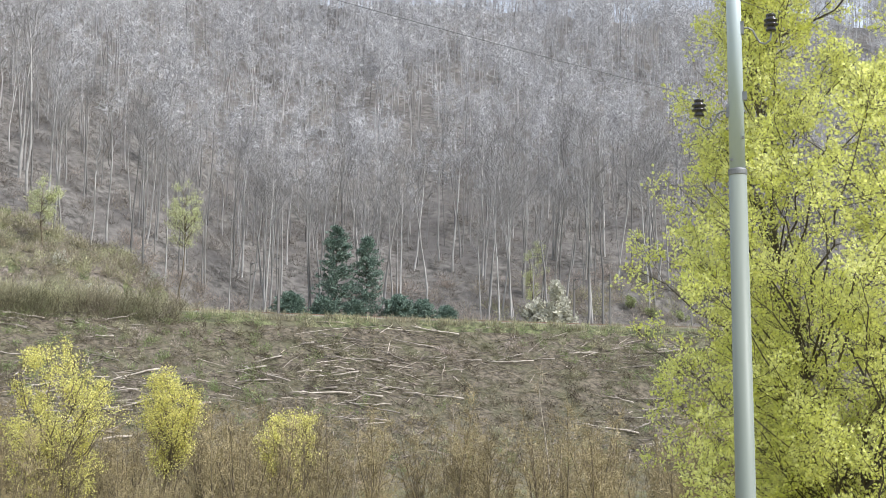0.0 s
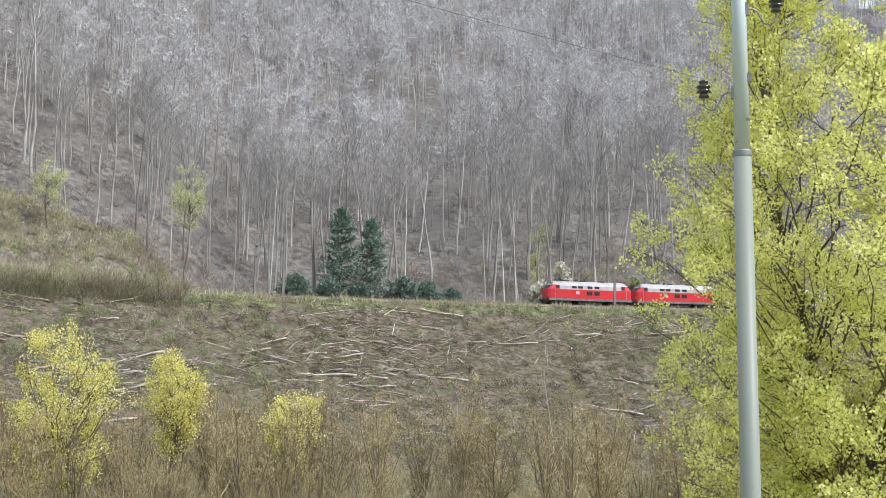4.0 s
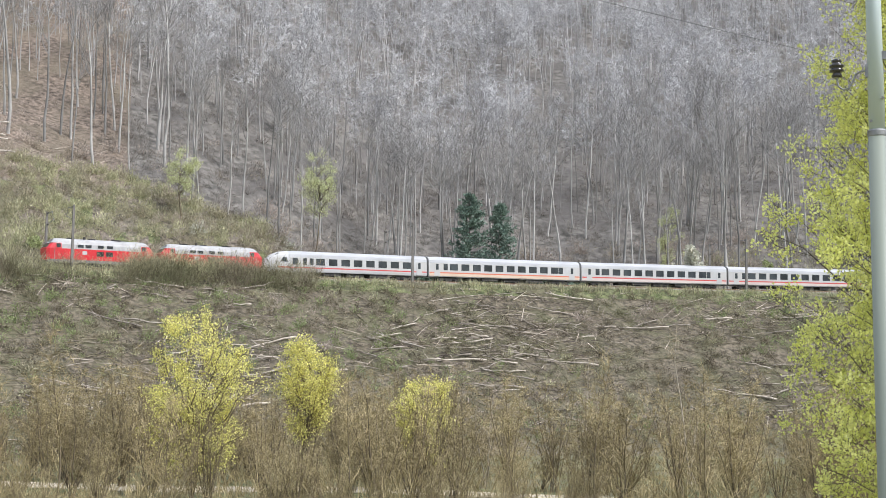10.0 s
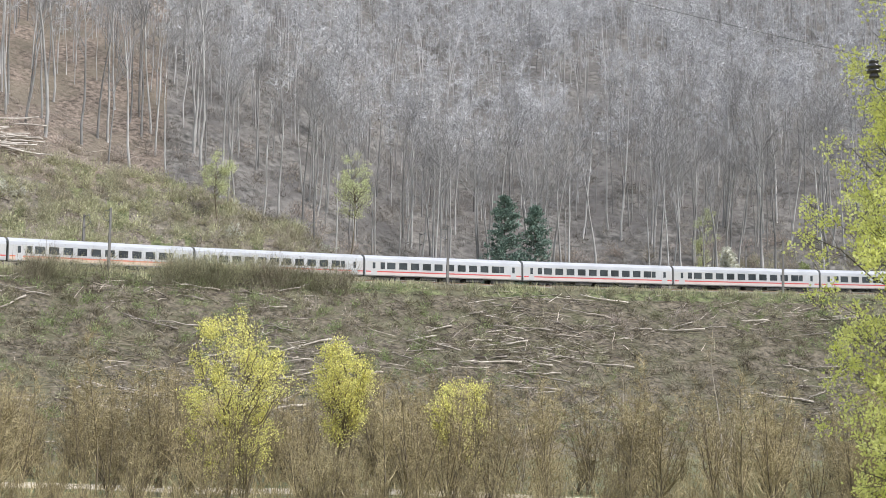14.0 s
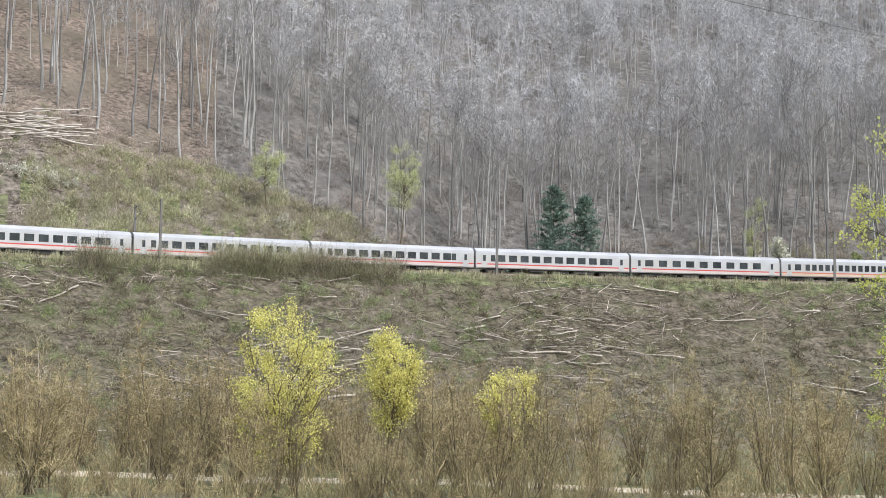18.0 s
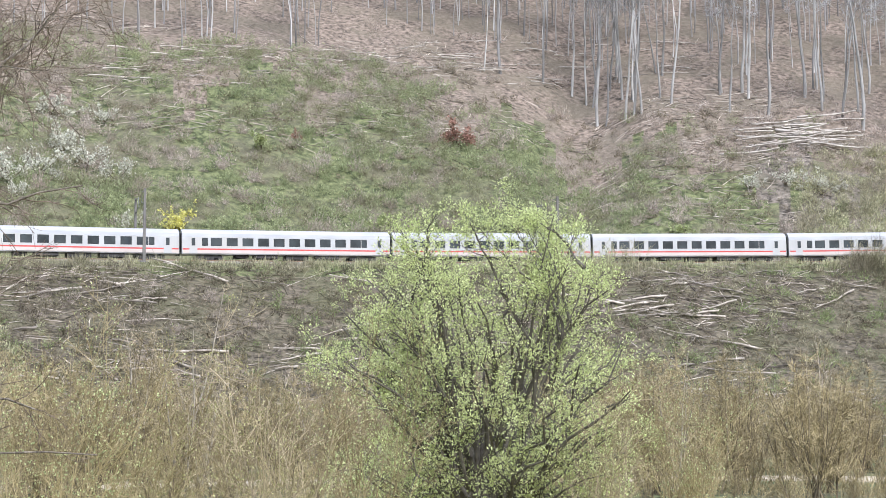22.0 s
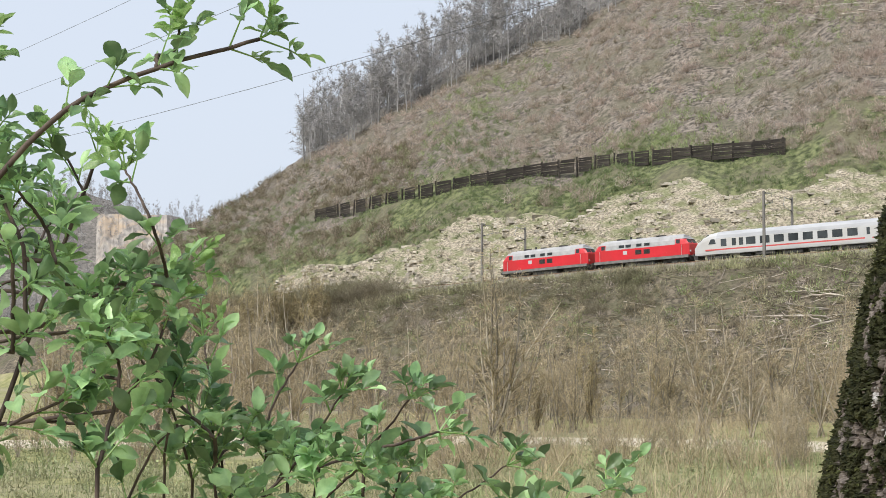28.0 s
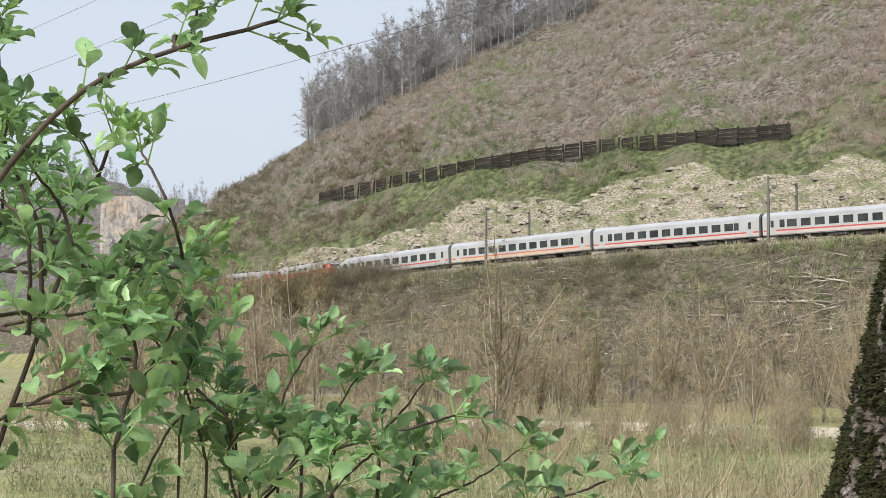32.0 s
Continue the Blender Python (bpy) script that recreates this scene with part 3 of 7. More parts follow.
# pale gravel track on the valley floor
def build_path():
    az = np.arange(-40, 126, 1.0)
    r0 = 116 + 4 * np.sin(az * 0.07) + 1.5 * np.sin(az * 0.31)
    V = []
    half = np.interp(az, [-40, 60, 95, 126], [2.4, 3.0, 4.8, 4.8])
    for off, up in ((-1.08, -0.3), (-1, 0.07), (1, 0.07), (1.08, -0.3)):
        p = spot(az, r0 + off * half)
        p[:, 2] += up
        V.append(p)
    V = np.stack(V, 1)
    n, m = V.shape[:2]
    i, j = np.meshgrid(np.arange(n - 1), np.arange(m - 1), indexing="ij")
    a = i * m + j
    ob = new("gravel_path", mesh_np("gravel_path", V.reshape(-1, 3), [np.stack([a, a + 1, a + 1 + m, a + m], -1).reshape(-1, 4)], M_gravel))
    tagged(ob, "pale gravel farm track on the valley floor", "path", kind="structure")


build_path()


# ---- the train ----
def ring_x(x, prof):
    return [(x, y, z) for y, z in prof]


def coach_profile(w=1.41, z0=0.95, zs=3.05, zt=4.05, nroof=9):
    """Cross-section from the lower edge of one side over the roof to the other."""
    pts = [(-w + 0.06, z0), (-w, z0 + 0.35), (-w, 1.5), (-w, 2.4), (-w, zs)]
    for i in range(1, nroof):
        a = math.pi * i / nroof
        pts.append((-w * math.cos(a), zs + (zt - zs) * math.sin(a) ** 0.8))
    return pts + [(-y, z) for y, z in reversed(pts[:5])]


def slab(x0, x1, side, z0, z1, y=1.412, out=0.012, inset=0.10):
    """A thin panel lying on a vehicle's side, which leans in slightly towards the top."""
    g = Geo()
    lo, hi = y, y
    V = []
    for o in (-inset, out):
        V += [(x0, side * (lo + o), z0), (x1, side * (lo + o), z0), (x1, side * (hi + o), z1), (x0, side * (hi + o), z1)]
    g.add(V, [[0, 1, 2, 3], [4, 7, 6, 5], [0, 4, 5, 1], [1, 5, 6, 2], [2, 6, 7, 3], [3, 7, 4, 0]])
    return g


def bogie(parent, x, wheel_r=0.46, base=2.5):
    g = Geo()
    for s in (-1, 1):
        g.box(x - base / 2 - 0.45, x + base / 2 + 0.45, s * 1.02 - 0.07, s * 1.02 + 0.07, 0.5, 0.82)
        g.box(x - 0.5, x + 0.5, s * 1.05 - 0.1, s * 1.05 + 0.1, 0.3, 0.62)
        for dx in (-base / 2, base / 2):
            g.box(x + dx - 0.2, x + dx + 0.2, s * 1.05 - 0.1, s * 1.05 + 0.1, 0.32, 0.66)
    g.box(x - 0.5, x + 0.5, -0.95, 0.95, 0.55, 0.85)
    b = part("bogie", g, M_under, parent)
    for dx in (-base / 2, base / 2):
        w = Geo()
        w.tube([(x + dx, -0.8, wheel_r), (x + dx, 0.8, wheel_r)], 0.09, 8)
        for s in (-1, 1):
            w.tube([(x + dx, s * 0.70, wheel_r), (x + dx, s * 0.83, wheel_r)], wheel_r, 18)
        part("wheelset", w, M_under, b)


def coach(kind, faded=False):
    """A white main-line coach; kind: control, open, compartment, first."""
    L = 26.4
    h = L / 2 - 0.22
    names = {"control": ("white control coach with sloped cab nose and red stripe", "control coach"), "open": ("white open-plan coach with red stripe and dark windows", "railway coach"),
             "compartment": ("white coach with wide-spaced dark windows and red stripe", "railway coach"), "first": ("white coach with close-set narrow windows and red stripe", "railway coach")}
    root = thing("railway_coach" if kind != "control" else "control_coach", names[kind][0], names[kind][1], "train coaches")
    prof = coach_profile()
    mid = [p for p in prof]
    body, roof = Geo(), Geo()
    side_n = 4
    lower = prof[:side_n + 1] + prof[-side_n - 1:]
    top = prof[side_n:-side_n]
    if kind != "control":
        xs = [-h, h]
        body.loft([ring_x(x, prof) for x in xs])
        roof.loft([[(x, y * 1.004, z + 0.012) for y, z in top] + [(x, y * 0.9, z - 0.1) for y, z in reversed(top)] for x in xs])
    else:
        secs = [(-h, 1, 1, 0), (h - 4.6, 1, 1, 0), (h - 3.4, 0.985, 0.99, 0), (h - 2.2, 0.95, 0.94, 0), (h - 1.2, 0.88, 0.82, 0), (h - 0.35, 0.78, 0.62, 0), (h + 0.15, 0.66, 0.42, 0), (h + 0.25, 0.55, 0.3, 0)]
        body.loft([[(x, y * a, 0.9 + (z - 0.9) * b) for y, z in prof] for x, a, b, _ in secs])
        roof.loft([[(x, y * 1.004 * a, 0.9 + (z - 0.9) * b + 0.012) for y, z in top] + [(x, y * 0.9 * a, 0.9 + (z - 0.9) * b - 0.1) for y, z in reversed(top)] for x, a, b, _ in secs[:3]])
    part("body", body, M_white_paint, root, "white painted coach body")
    part("roof", roof, M_roof_grey, root, "light grey roof")
    xe = h if kind != "control" else h - 1.6
    for s in (-1, 1):
        part("stripe", slab(-h + 0.05, xe - 0.1, s, 1.49, 1.66, out=0.006), M_orange if faded else M_stripe, root, "faded orange-red stripe" if faded else "red stripe")
        if kind != "control":
            part("lower_panel", slab(-h + 0.05, xe - 0.1, s, 1.07, 1.48, out=0.005), M_peach if faded else M_blush, root, "peach-tinted lower panel" if faded else "pinkish white lower panel")
        part("sill_beam", slab(-h, xe, s, 0.98, 1.06, y=1.36, out=0.012), M_grey_paint, root)
    for x in ([-h + 3.4, h - 3.4]):
        bogie(root, x)
    for a, b, w, z in ((-6.5, -3.6, 1.2, 0.5), (-2.6, 0.2, 1.1, 0.45), (1.2, 4.0, 1.2, 0.55), (4.8, 6.4, 1.0, 0.6)):
        part("underfloor_box", Geo().box(a, b, -w, w, z, 0.97), M_under, root, "dark underfloor equipment box")
    # gangway and buffers
    for e in ((-1, 1) if kind != "control" else (-1,)):
        g = Geo()
        g.loft([[(e * (h + dx), 0.78 * y, 2.3 + 1.25 * z) for y, z in ((-1, -1), (1, -1), (1, 0.85), (0.8, 1), (-0.8, 1), (-1, 0.85))] for dx in ([-0.01, 0.08, 0.06, 0.22] if e > 0 else [0.22, 0.06, 0.08, -0.01])])
        part("gangway_bellows", g, M_rubber, root)
    # windows
    if kind == "open":
        win = [(-8.55 + i * 1.93 - 0.62, -8.55 + i * 1.93 + 0.62) for i in range(10)]
        win = [(a, b) for a, b in win] + [(-9.95, -9.35), (9.9, 10.5)]
    elif kind == "compartment":
        win = [(-8.9 + i * 2.35 - 0.65, -8.9 + i * 2.35 + 0.65) for i in range(9)]
    elif kind == "first":
        win = [(-9.0 + i * 1.16 - 0.34, -9.0 + i * 1.16 + 0.34) for i in range(16)] + [(9.6, 10.6)]
    else:
        win = [(-9.6 + i * 2.02 - 0.64, -9.6 + i * 2.02 + 0.64) for i in range(8)] + [(6.75, 7.25), (8.15, 8.9), (5.7, 6.2)]
    for s in (-1, 1):
        for a, b in win:
            w = part("window", slab(a, b, s, 2.02, 2.9, y=1.41, out=0.014), M_glass, root)
            part("window_frame", slab(a - 0.05, b + 0.05, s, 1.97, 2.95, y=1.41, out=0.007, inset=0.05), M_rubber, w)
        ds = (-11.6, 11.6) if kind != "control" else (-11.7,)
        for x in ds:
            d = part("door", slab(x - 0.48, x + 0.48, s, 1.05, 3.05, y=1.41, out=0.014), M_white_paint, root, "white entrance door")
            part("door_window", slab(x - 0.22, x + 0.22, s, 2.0, 2.9, y=1.41, out=0.022), M_glass, d)
    if kind == "control":
        g = Geo()
        g.loft([[(h - 2.05, 0.95 * y, 3.55 * 1 - 0.0 + 0 * z) for y, z in ((-1, 0), (1, 0))] + [(h - 0.78, y, 2.72) for y in (1.02, -1.02)], [(h - 1.95, 0.95 * y, 3.68) for y in (-1, 1)] + [(h - 0.62, y, 2.82) for y in (1.02, -1.02)]])
        part("windscreen", g, M_glass, root, "dark raked windscreen")
        for s in (-1, 1):
            g = Geo()
            y0, y1 = s * 1.42, s * 1.40
            g.add([(h - 3.3, y0 - s * 0.02, 2.35), (h - 2.15, y0 - s * 0.05, 2.35), (h - 2.55, y1, 3.0), (h - 3.1, y1 + s * 0.03, 3.0), (h - 3.3, y0 - s * 0.2, 2.35), (h - 2.15, y0 - s * 0.25, 2.35), (h - 2.55, y1 - s * 0.2, 3.0), (h - 3.1, y1 - s * 0.2, 3.0)],
                  [[0, 1, 2, 3], [7, 6, 5, 4], [0, 4, 5, 1], [1, 5, 6, 2], [2, 6, 7, 3], [3, 7, 4, 0]])
            part("cab_window", g, M_glass, root)
            g = Geo()
            g.tube([(h + 0.12, s * 0.62, 1.45), (h + 0.2, s * 0.62, 1.45)], 0.13, 12)
            part("headlight", g, M_grey_paint, root)
        g = Geo()
        g.box(h - 0.3, h + 0.28, -1.0, 1.0, 0.45, 1.0)
        part("coupling_apron", g, M_under, root, "dark front apron")
    else:
        for e in (-1, 1):
            for s in (-1, 1):
                g = Geo().tube([(e * h, s * 0.87, 1.05), (e * (h + 0.2), s * 0.87, 1.05)], 0.16, 10)
                part("buffer", g, M_under, root)
    return root


def locomotive():
    L = 16.4
    h = L / 2 - 0.6
    root = thing("diesel_locomotive", "red four-axle diesel locomotive with grey upper body", "locomotive", "train locomotives")
    g = Geo()
    lower = [(-1.50, 1.22), (-1.53, 1.3), (-1.53, 2.75), (1.53, 2.75), (1.53, 1.3), (1.50, 1.22)]
    secs = [(-h - 0.05, 0.80), (-h + 0.35, 0.92), (-h + 1.5, 1.0), (h - 1.5, 1.0), (h - 0.35, 0.92), (h + 0.05, 0.80)]
    g.loft([[(x, y * a, z) for y, z in lower] for x, a in secs])
    part("lower_body", g, M_red_paint, root, "red lower body")
    up = [(-1.53, 2.752), (-1.44, 3.35), (-1.2, 3.8), (-0.75, 4.1), (0, 4.22), (0.75, 4.1), (1.2, 3.8), (1.44, 3.35), (1.53, 2.752)]
    g = Geo()
    g.loft([[(x, y, z) for y, z in up] for x in (-h + 1.95, h - 1.95)])
    part("upper_body", g, M_grey_paint, root, "grey upper body and roof")
    low = [(-1.53, 2.752), (-1.44, 3.35), (-1.4, 3.5), (1.4, 3.5), (1.44, 3.35), (1.53, 2.752)]
    high = [(-1.4, 3.501), (-1.2, 3.8), (-0.75, 4.1), (0, 4.22), (0.75, 4.1), (1.2, 3.8), (1.4, 3.501)]
    for e in (-1, 1):
        g = Geo()
        rings = [[(e * (x - sl * (z - 2.752)), y * a, z) for y, z in low] for x, a, sl in ((h - 1.949, 1, 0), (h - 1.1, 0.985, 0.2), (h - 0.3, 0.92, 0.7), (h + 0.03, 0.80, 0.8))]
        g.loft(rings if e > 0 else rings[::-1])
        cab = part("cab", g, M_red_paint, root, "red driver's cab end")
        g = Geo()
        rings = [[(e * (x - sl * (z - 2.752)), y * a, 3.501 + (z - 3.501) * b) for y, z in high] for x, a, sl, b in ((h - 1.949, 1, 0, 1), (h - 1.1, 0.99, 0.2, 0.98), (h - 0.2, 0.94, 0.6, 0.8), (h + 0.12, 0.84, 0.75, 0.3))]
        g.loft(rings if e > 0 else rings[::-1])
        part("cab_roof", g, M_grey_paint, root, "grey cab roof")
        for s in (-1, 1):
            g = Geo()
            q = [(h - 0.08, 0.08, 2.92), (h - 0.08, 1.12, 2.92), (h - 0.48, 1.05, 3.45), (h - 0.48, 0.08, 3.45)]
            V = [(e * x, s * y, z) for x, y, z in q] + [(e * (x - 0.22), s * y, z) for x, y, z in q]
            g.add(V, [[0, 1, 2, 3], [7, 6, 5, 4], [0, 4, 5, 1], [1, 5, 6, 2], [2, 6, 7, 3], [3, 7, 4, 0]])
            part("windscreen", g, M_glass, cab)
            g = slab(e * (h - 1.55) - 0.28, e * (h - 1.55) + 0.28, s, 2.85, 3.42, y=1.505, out=0.0)
            part("cab_window", g, M_glass, cab)
            g = Geo().tube([(e * (h + 0.0), s * 0.95, 1.75), (e * (h + 0.1), s * 0.93, 1.75)], 0.16, 12)
            part("headlight", g, M_white_paint, cab, "white headlight cluster")
            g = Geo().tube([(e * (h + 0.0), s * 0.87, 1.05), (e * (h + 0.6), s * 0.87, 1.05)], [0.1, 0.1], 10)
            g.tube([(e * (h + 0.5), s * 0.87, 1.05), (e * (h + 0.58), s * 0.87, 1.05)], 0.24, 12)
            part("buffer", g, M_under, root)
        g = Geo()
        g.box(e * (h + 0.06) - 0.05, e * (h + 0.06) + 0.05, -1.2, 1.2, 0.55, 1.12)
        part("buffer_beam", g, M_under, root)
        g = Geo()
        g.box(e * (h + 0.02) - 0.02, e * (h + 0.02) + 0.02, -1.2, 1.2, 2.1, 2.3)
        part("white_band", g, M_white_paint, root)
    for s in (-1, 1):
        for x in (-1.15, 0.15, 1.9, 3.0):
            part("upper_window", slab(x - 0.42, x + 0.42, s, 2.95, 3.35, y=1.50, out=0.01), M_glass, root)
        for x in (-1.1, 0.25):
            gr = part("vent_grille", slab(x - 0.5, x + 0.5, s, 1.85, 2.5, y=1.53, out=0.006), M_under, root)
            g = Geo()
            for i in range(5):
                zz = 1.9 + i * 0.12
                g.box(x - 0.48, x + 0.48, s * 1.53 - 0.03, s * 1.53 + 0.03, zz, zz + 0.04)
            part("louvre", g, M_rubber, gr)
        part("hatch", slab(-4.9, -4.2, s, 1.8, 2.5, y=1.53, out=0.006), M_red_paint, root)
        part("logo_panel", slab(2.1, 2.75, s, 2.0, 2.5, y=1.53, out=0.006), M_white_paint, root, "plain white logo panel")
        part("frame_beam", slab(-h, h, s, 0.9, 1.28, y=1.5, out=0.035), M_frame_grey, root, "dark grey frame beam")
        for e in (-1, 1):
            part("grab_rail", Geo().tube([(e * (h - 1.0), s * 1.56, 1.3), (e * (h - 1.0), s * 1.56, 2.7)], 0.025, 6), M_white_paint, root)
    for x in (-h + 2.4, h - 2.4):
        bogie(root, x, 0.5, 2.8)
    g = Geo()
    g.box(-2.2, 2.2, -1.25, 1.25, 0.35, 1.05)
    part("fuel_tank", g, M_under, root, "dark fuel tank")
    for x, w in ((-2.6, 0.7), (0.9, 0.5), (3.9, 0.6)):
        g = Geo().tube([(x, 0, 4.18), (x, 0, 4.32)], w, 14)
        part("roof_fan", g, M_under, root)
    g = Geo().tube([(2.1, 0.35, 4.15), (2.1, 0.35, 4.5)], 0.16, 10)
    part("exhaust", g, M_under, root)
    return root


TRAIN = []
TRAIN.append((locomotive(), 8.2, 8.2))
first = TRAIN[0][0]
TRAIN.append((copy_thing(first, Matrix()), 24.6, 8.2))
TRAIN.append((coach("control"), 32.8 + 13.2, 13.2))
kinds = ["open", "open", "open", "open", "open", "open", "compartment", "first"]
models = {}
for i, k in enumerate(kinds):
    if i == 0 or k == "first":
        ob = coach(k, True)
    elif k not in models:
        models[k] = coach(k)
        ob = models[k]
    else:
        ob = copy_thing(models[k], Matrix())
    TRAIN.append((ob, 32.8 + 26.4 * (i + 1) + 13.2, 13.2))
ROW_T = np.linspace(0, 32, 321)
ROW_V = np.interp(ROW_T, [0, 5, 10, 15, 20, 25, 32], [17.0, 17.0, 17.265, 17.293, 17.229, 17.421, 17.414])
ROW_S = 101.32 + np.concatenate([[0], np.cumsum((ROW_V[1:] + ROW_V[:-1]) * 0.05)])


def motions():
    """The train rolls down the line at about 62 km/h."""
    for ob, back, half in TRAIN:
        rows = []
        for t in np.arange(0, 32.5, 1.0):
            s = float(np.interp(t, ROW_T, ROW_S)) - back
            a, _ = on_line(s + half * 0.68)
            b, _ = on_line(s - half * 0.68)
            d = (a - b).normalized()
            side = Vector((0, 0, 1)).cross(d).normalized()
            m = Matrix((d, side, d.cross(side))).transposed().to_4x4()
            m.translation = (a + b) / 2
            rows.append((float(t), m))
        walk(ob, rows)


# ---- growing things: models, built once ----
def bare_tree(seed, h, limbs=15, second=5, twigs=4, r=0.17, lean=0.05, first=0.42, spread=0.7, far=False):
    """Trunk mesh and crown mesh of a slender leafless tree."""
    rng = np.random.default_rng(seed)
    N = 8 if not far else 5
    P = np.zeros((1, N, 3))
    P[0, :, 2] = np.linspace(-0.6, h, N)
    P[0, 1:, :2] = np.cumsum(rng.normal(size=(N - 1, 2)) * lean * h / N, 0) + rng.normal(size=2) * lean * np.linspace(0, h, N - 1)[:, None]
    R = r * (1 - 0.86 * np.linspace(0, 1, N) ** 1.1)[None]
    V, Q = tubes(P, R, 5 if not far else 4)
    trunk = mesh_np("trunk", V, [Q], M_bark_far, smooth=True)
    g = Geo()
    if far:
        P1, R1 = grow(rng, P, R, limbs, first, 0.98, 0.27 * h, spread * 1.2, 3, 0.25, 0.42, 0.3, 0.22)
        g.add(*tubes(P1, np.maximum(R1, 0.016), 3))
        g.add(*twigs_on(rng, P1, R1, second, 0.085 * h, 0.105, 1.0, 0.02, 0.15))
        g.add(*twigs_on(rng, P1, R1, twigs, 0.06 * h, 0.1, 1.2, 0.0, 0.3))
    else:
        P1, R1 = grow(rng, P, R, limbs, first, 0.98, 0.30 * h, spread, 4, 0.35, 0.5, 0.3, 0.14)
        P2, R2 = grow(rng, P1, R1, second, 0.25, 1.0, 0.12 * h, 0.7, 2, 0.25, 0.6, 0.35, 0.1)
        g.add(*tubes(P1, R1, 3))
        g.add(*tubes(P2, np.maximum(R2, 0.014), 3))
        g.add(*twigs_on(rng, P2, R2, twigs, 0.075 * h, 0.048, 0.7, 0.15, 0.1))
        g.add(*twigs_on(rng, P1, R1, 6, 0.07 * h, 0.048, 0.8, 0.15, 0.2))
    return trunk, g.mesh("crown", M_twig_hazed if far else M_twig_row)


def mesh_arrays(me):
    V = np.empty(len(me.vertices) * 3, np.float32)
    me.vertices.foreach_get("co", V)
    tot = np.empty(len(me.polygons), np.int32)
    me.polygons.foreach_get("loop_total", tot)
    idx = np.empty(len(me.loops), np.int32)
    me.loops.foreach_get("vertex_index", idx)
    st = np.concatenate([[0], np.cumsum(tot)[:-1]])
    out = []
    for k in (3, 4):
        sel = st[tot == k]
        if len(sel):
            out.append(idx[sel[:, None] + np.arange(k)])
    return V.reshape(-1, 3), out


def scatter_mesh(name, models_, where, scale, turn, mat, pick, smooth_=False):
    """One joined mesh of many copies of a few models."""
    g = Geo()
    arr = [mesh_arrays(m) for m in models_]
    for k, (V, F) in enumerate(arr):
        sel = np.where(pick == k)[0]
        if not len(sel):
            continue
        c, s = np.cos(turn[sel]), np.sin(turn[sel])
        X = V[None, :, 0] * c[:, None] - V[None, :, 1] * s[:, None]
        Y = V[None, :, 0] * s[:, None] + V[None, :, 1] * c[:, None]
        W = np.stack([X, Y, np.broadcast_to(V[None, :, 2], X.shape)], -1) * scale[sel][:, None, None] + where[sel][:, None]
        off = (np.arange(len(sel)) * len(V))[:, None, None]
        g.add(W, *[(f[None] + off).reshape(-1, f.shape[1]) for f in F])
    return g.mesh(name, mat, smooth_)


FOREST = [bare_tree(10 + i, 24, limbs=13 + i % 4, second=5, twigs=3, r=0.19 + 0.03 * (i % 3), first=0.50 + 0.05 * (i % 4)) for i in range(8)]
WOOD = [bare_tree(30 + i, 23, limbs=12 + i % 3, second=11, twigs=9, r=0.12 + 0.03 * (i % 3), first=0.50 + 0.05 * (i % 3), far=True) for i in range(6)]
RIDGE = [bare_tree(36 + i, 14, limbs=15 + i % 3, second=14, twigs=12, r=0.10 + 0.02 * (i % 3), first=0.03 + 0.05 * (i % 3), far=True) for i in range(4)]


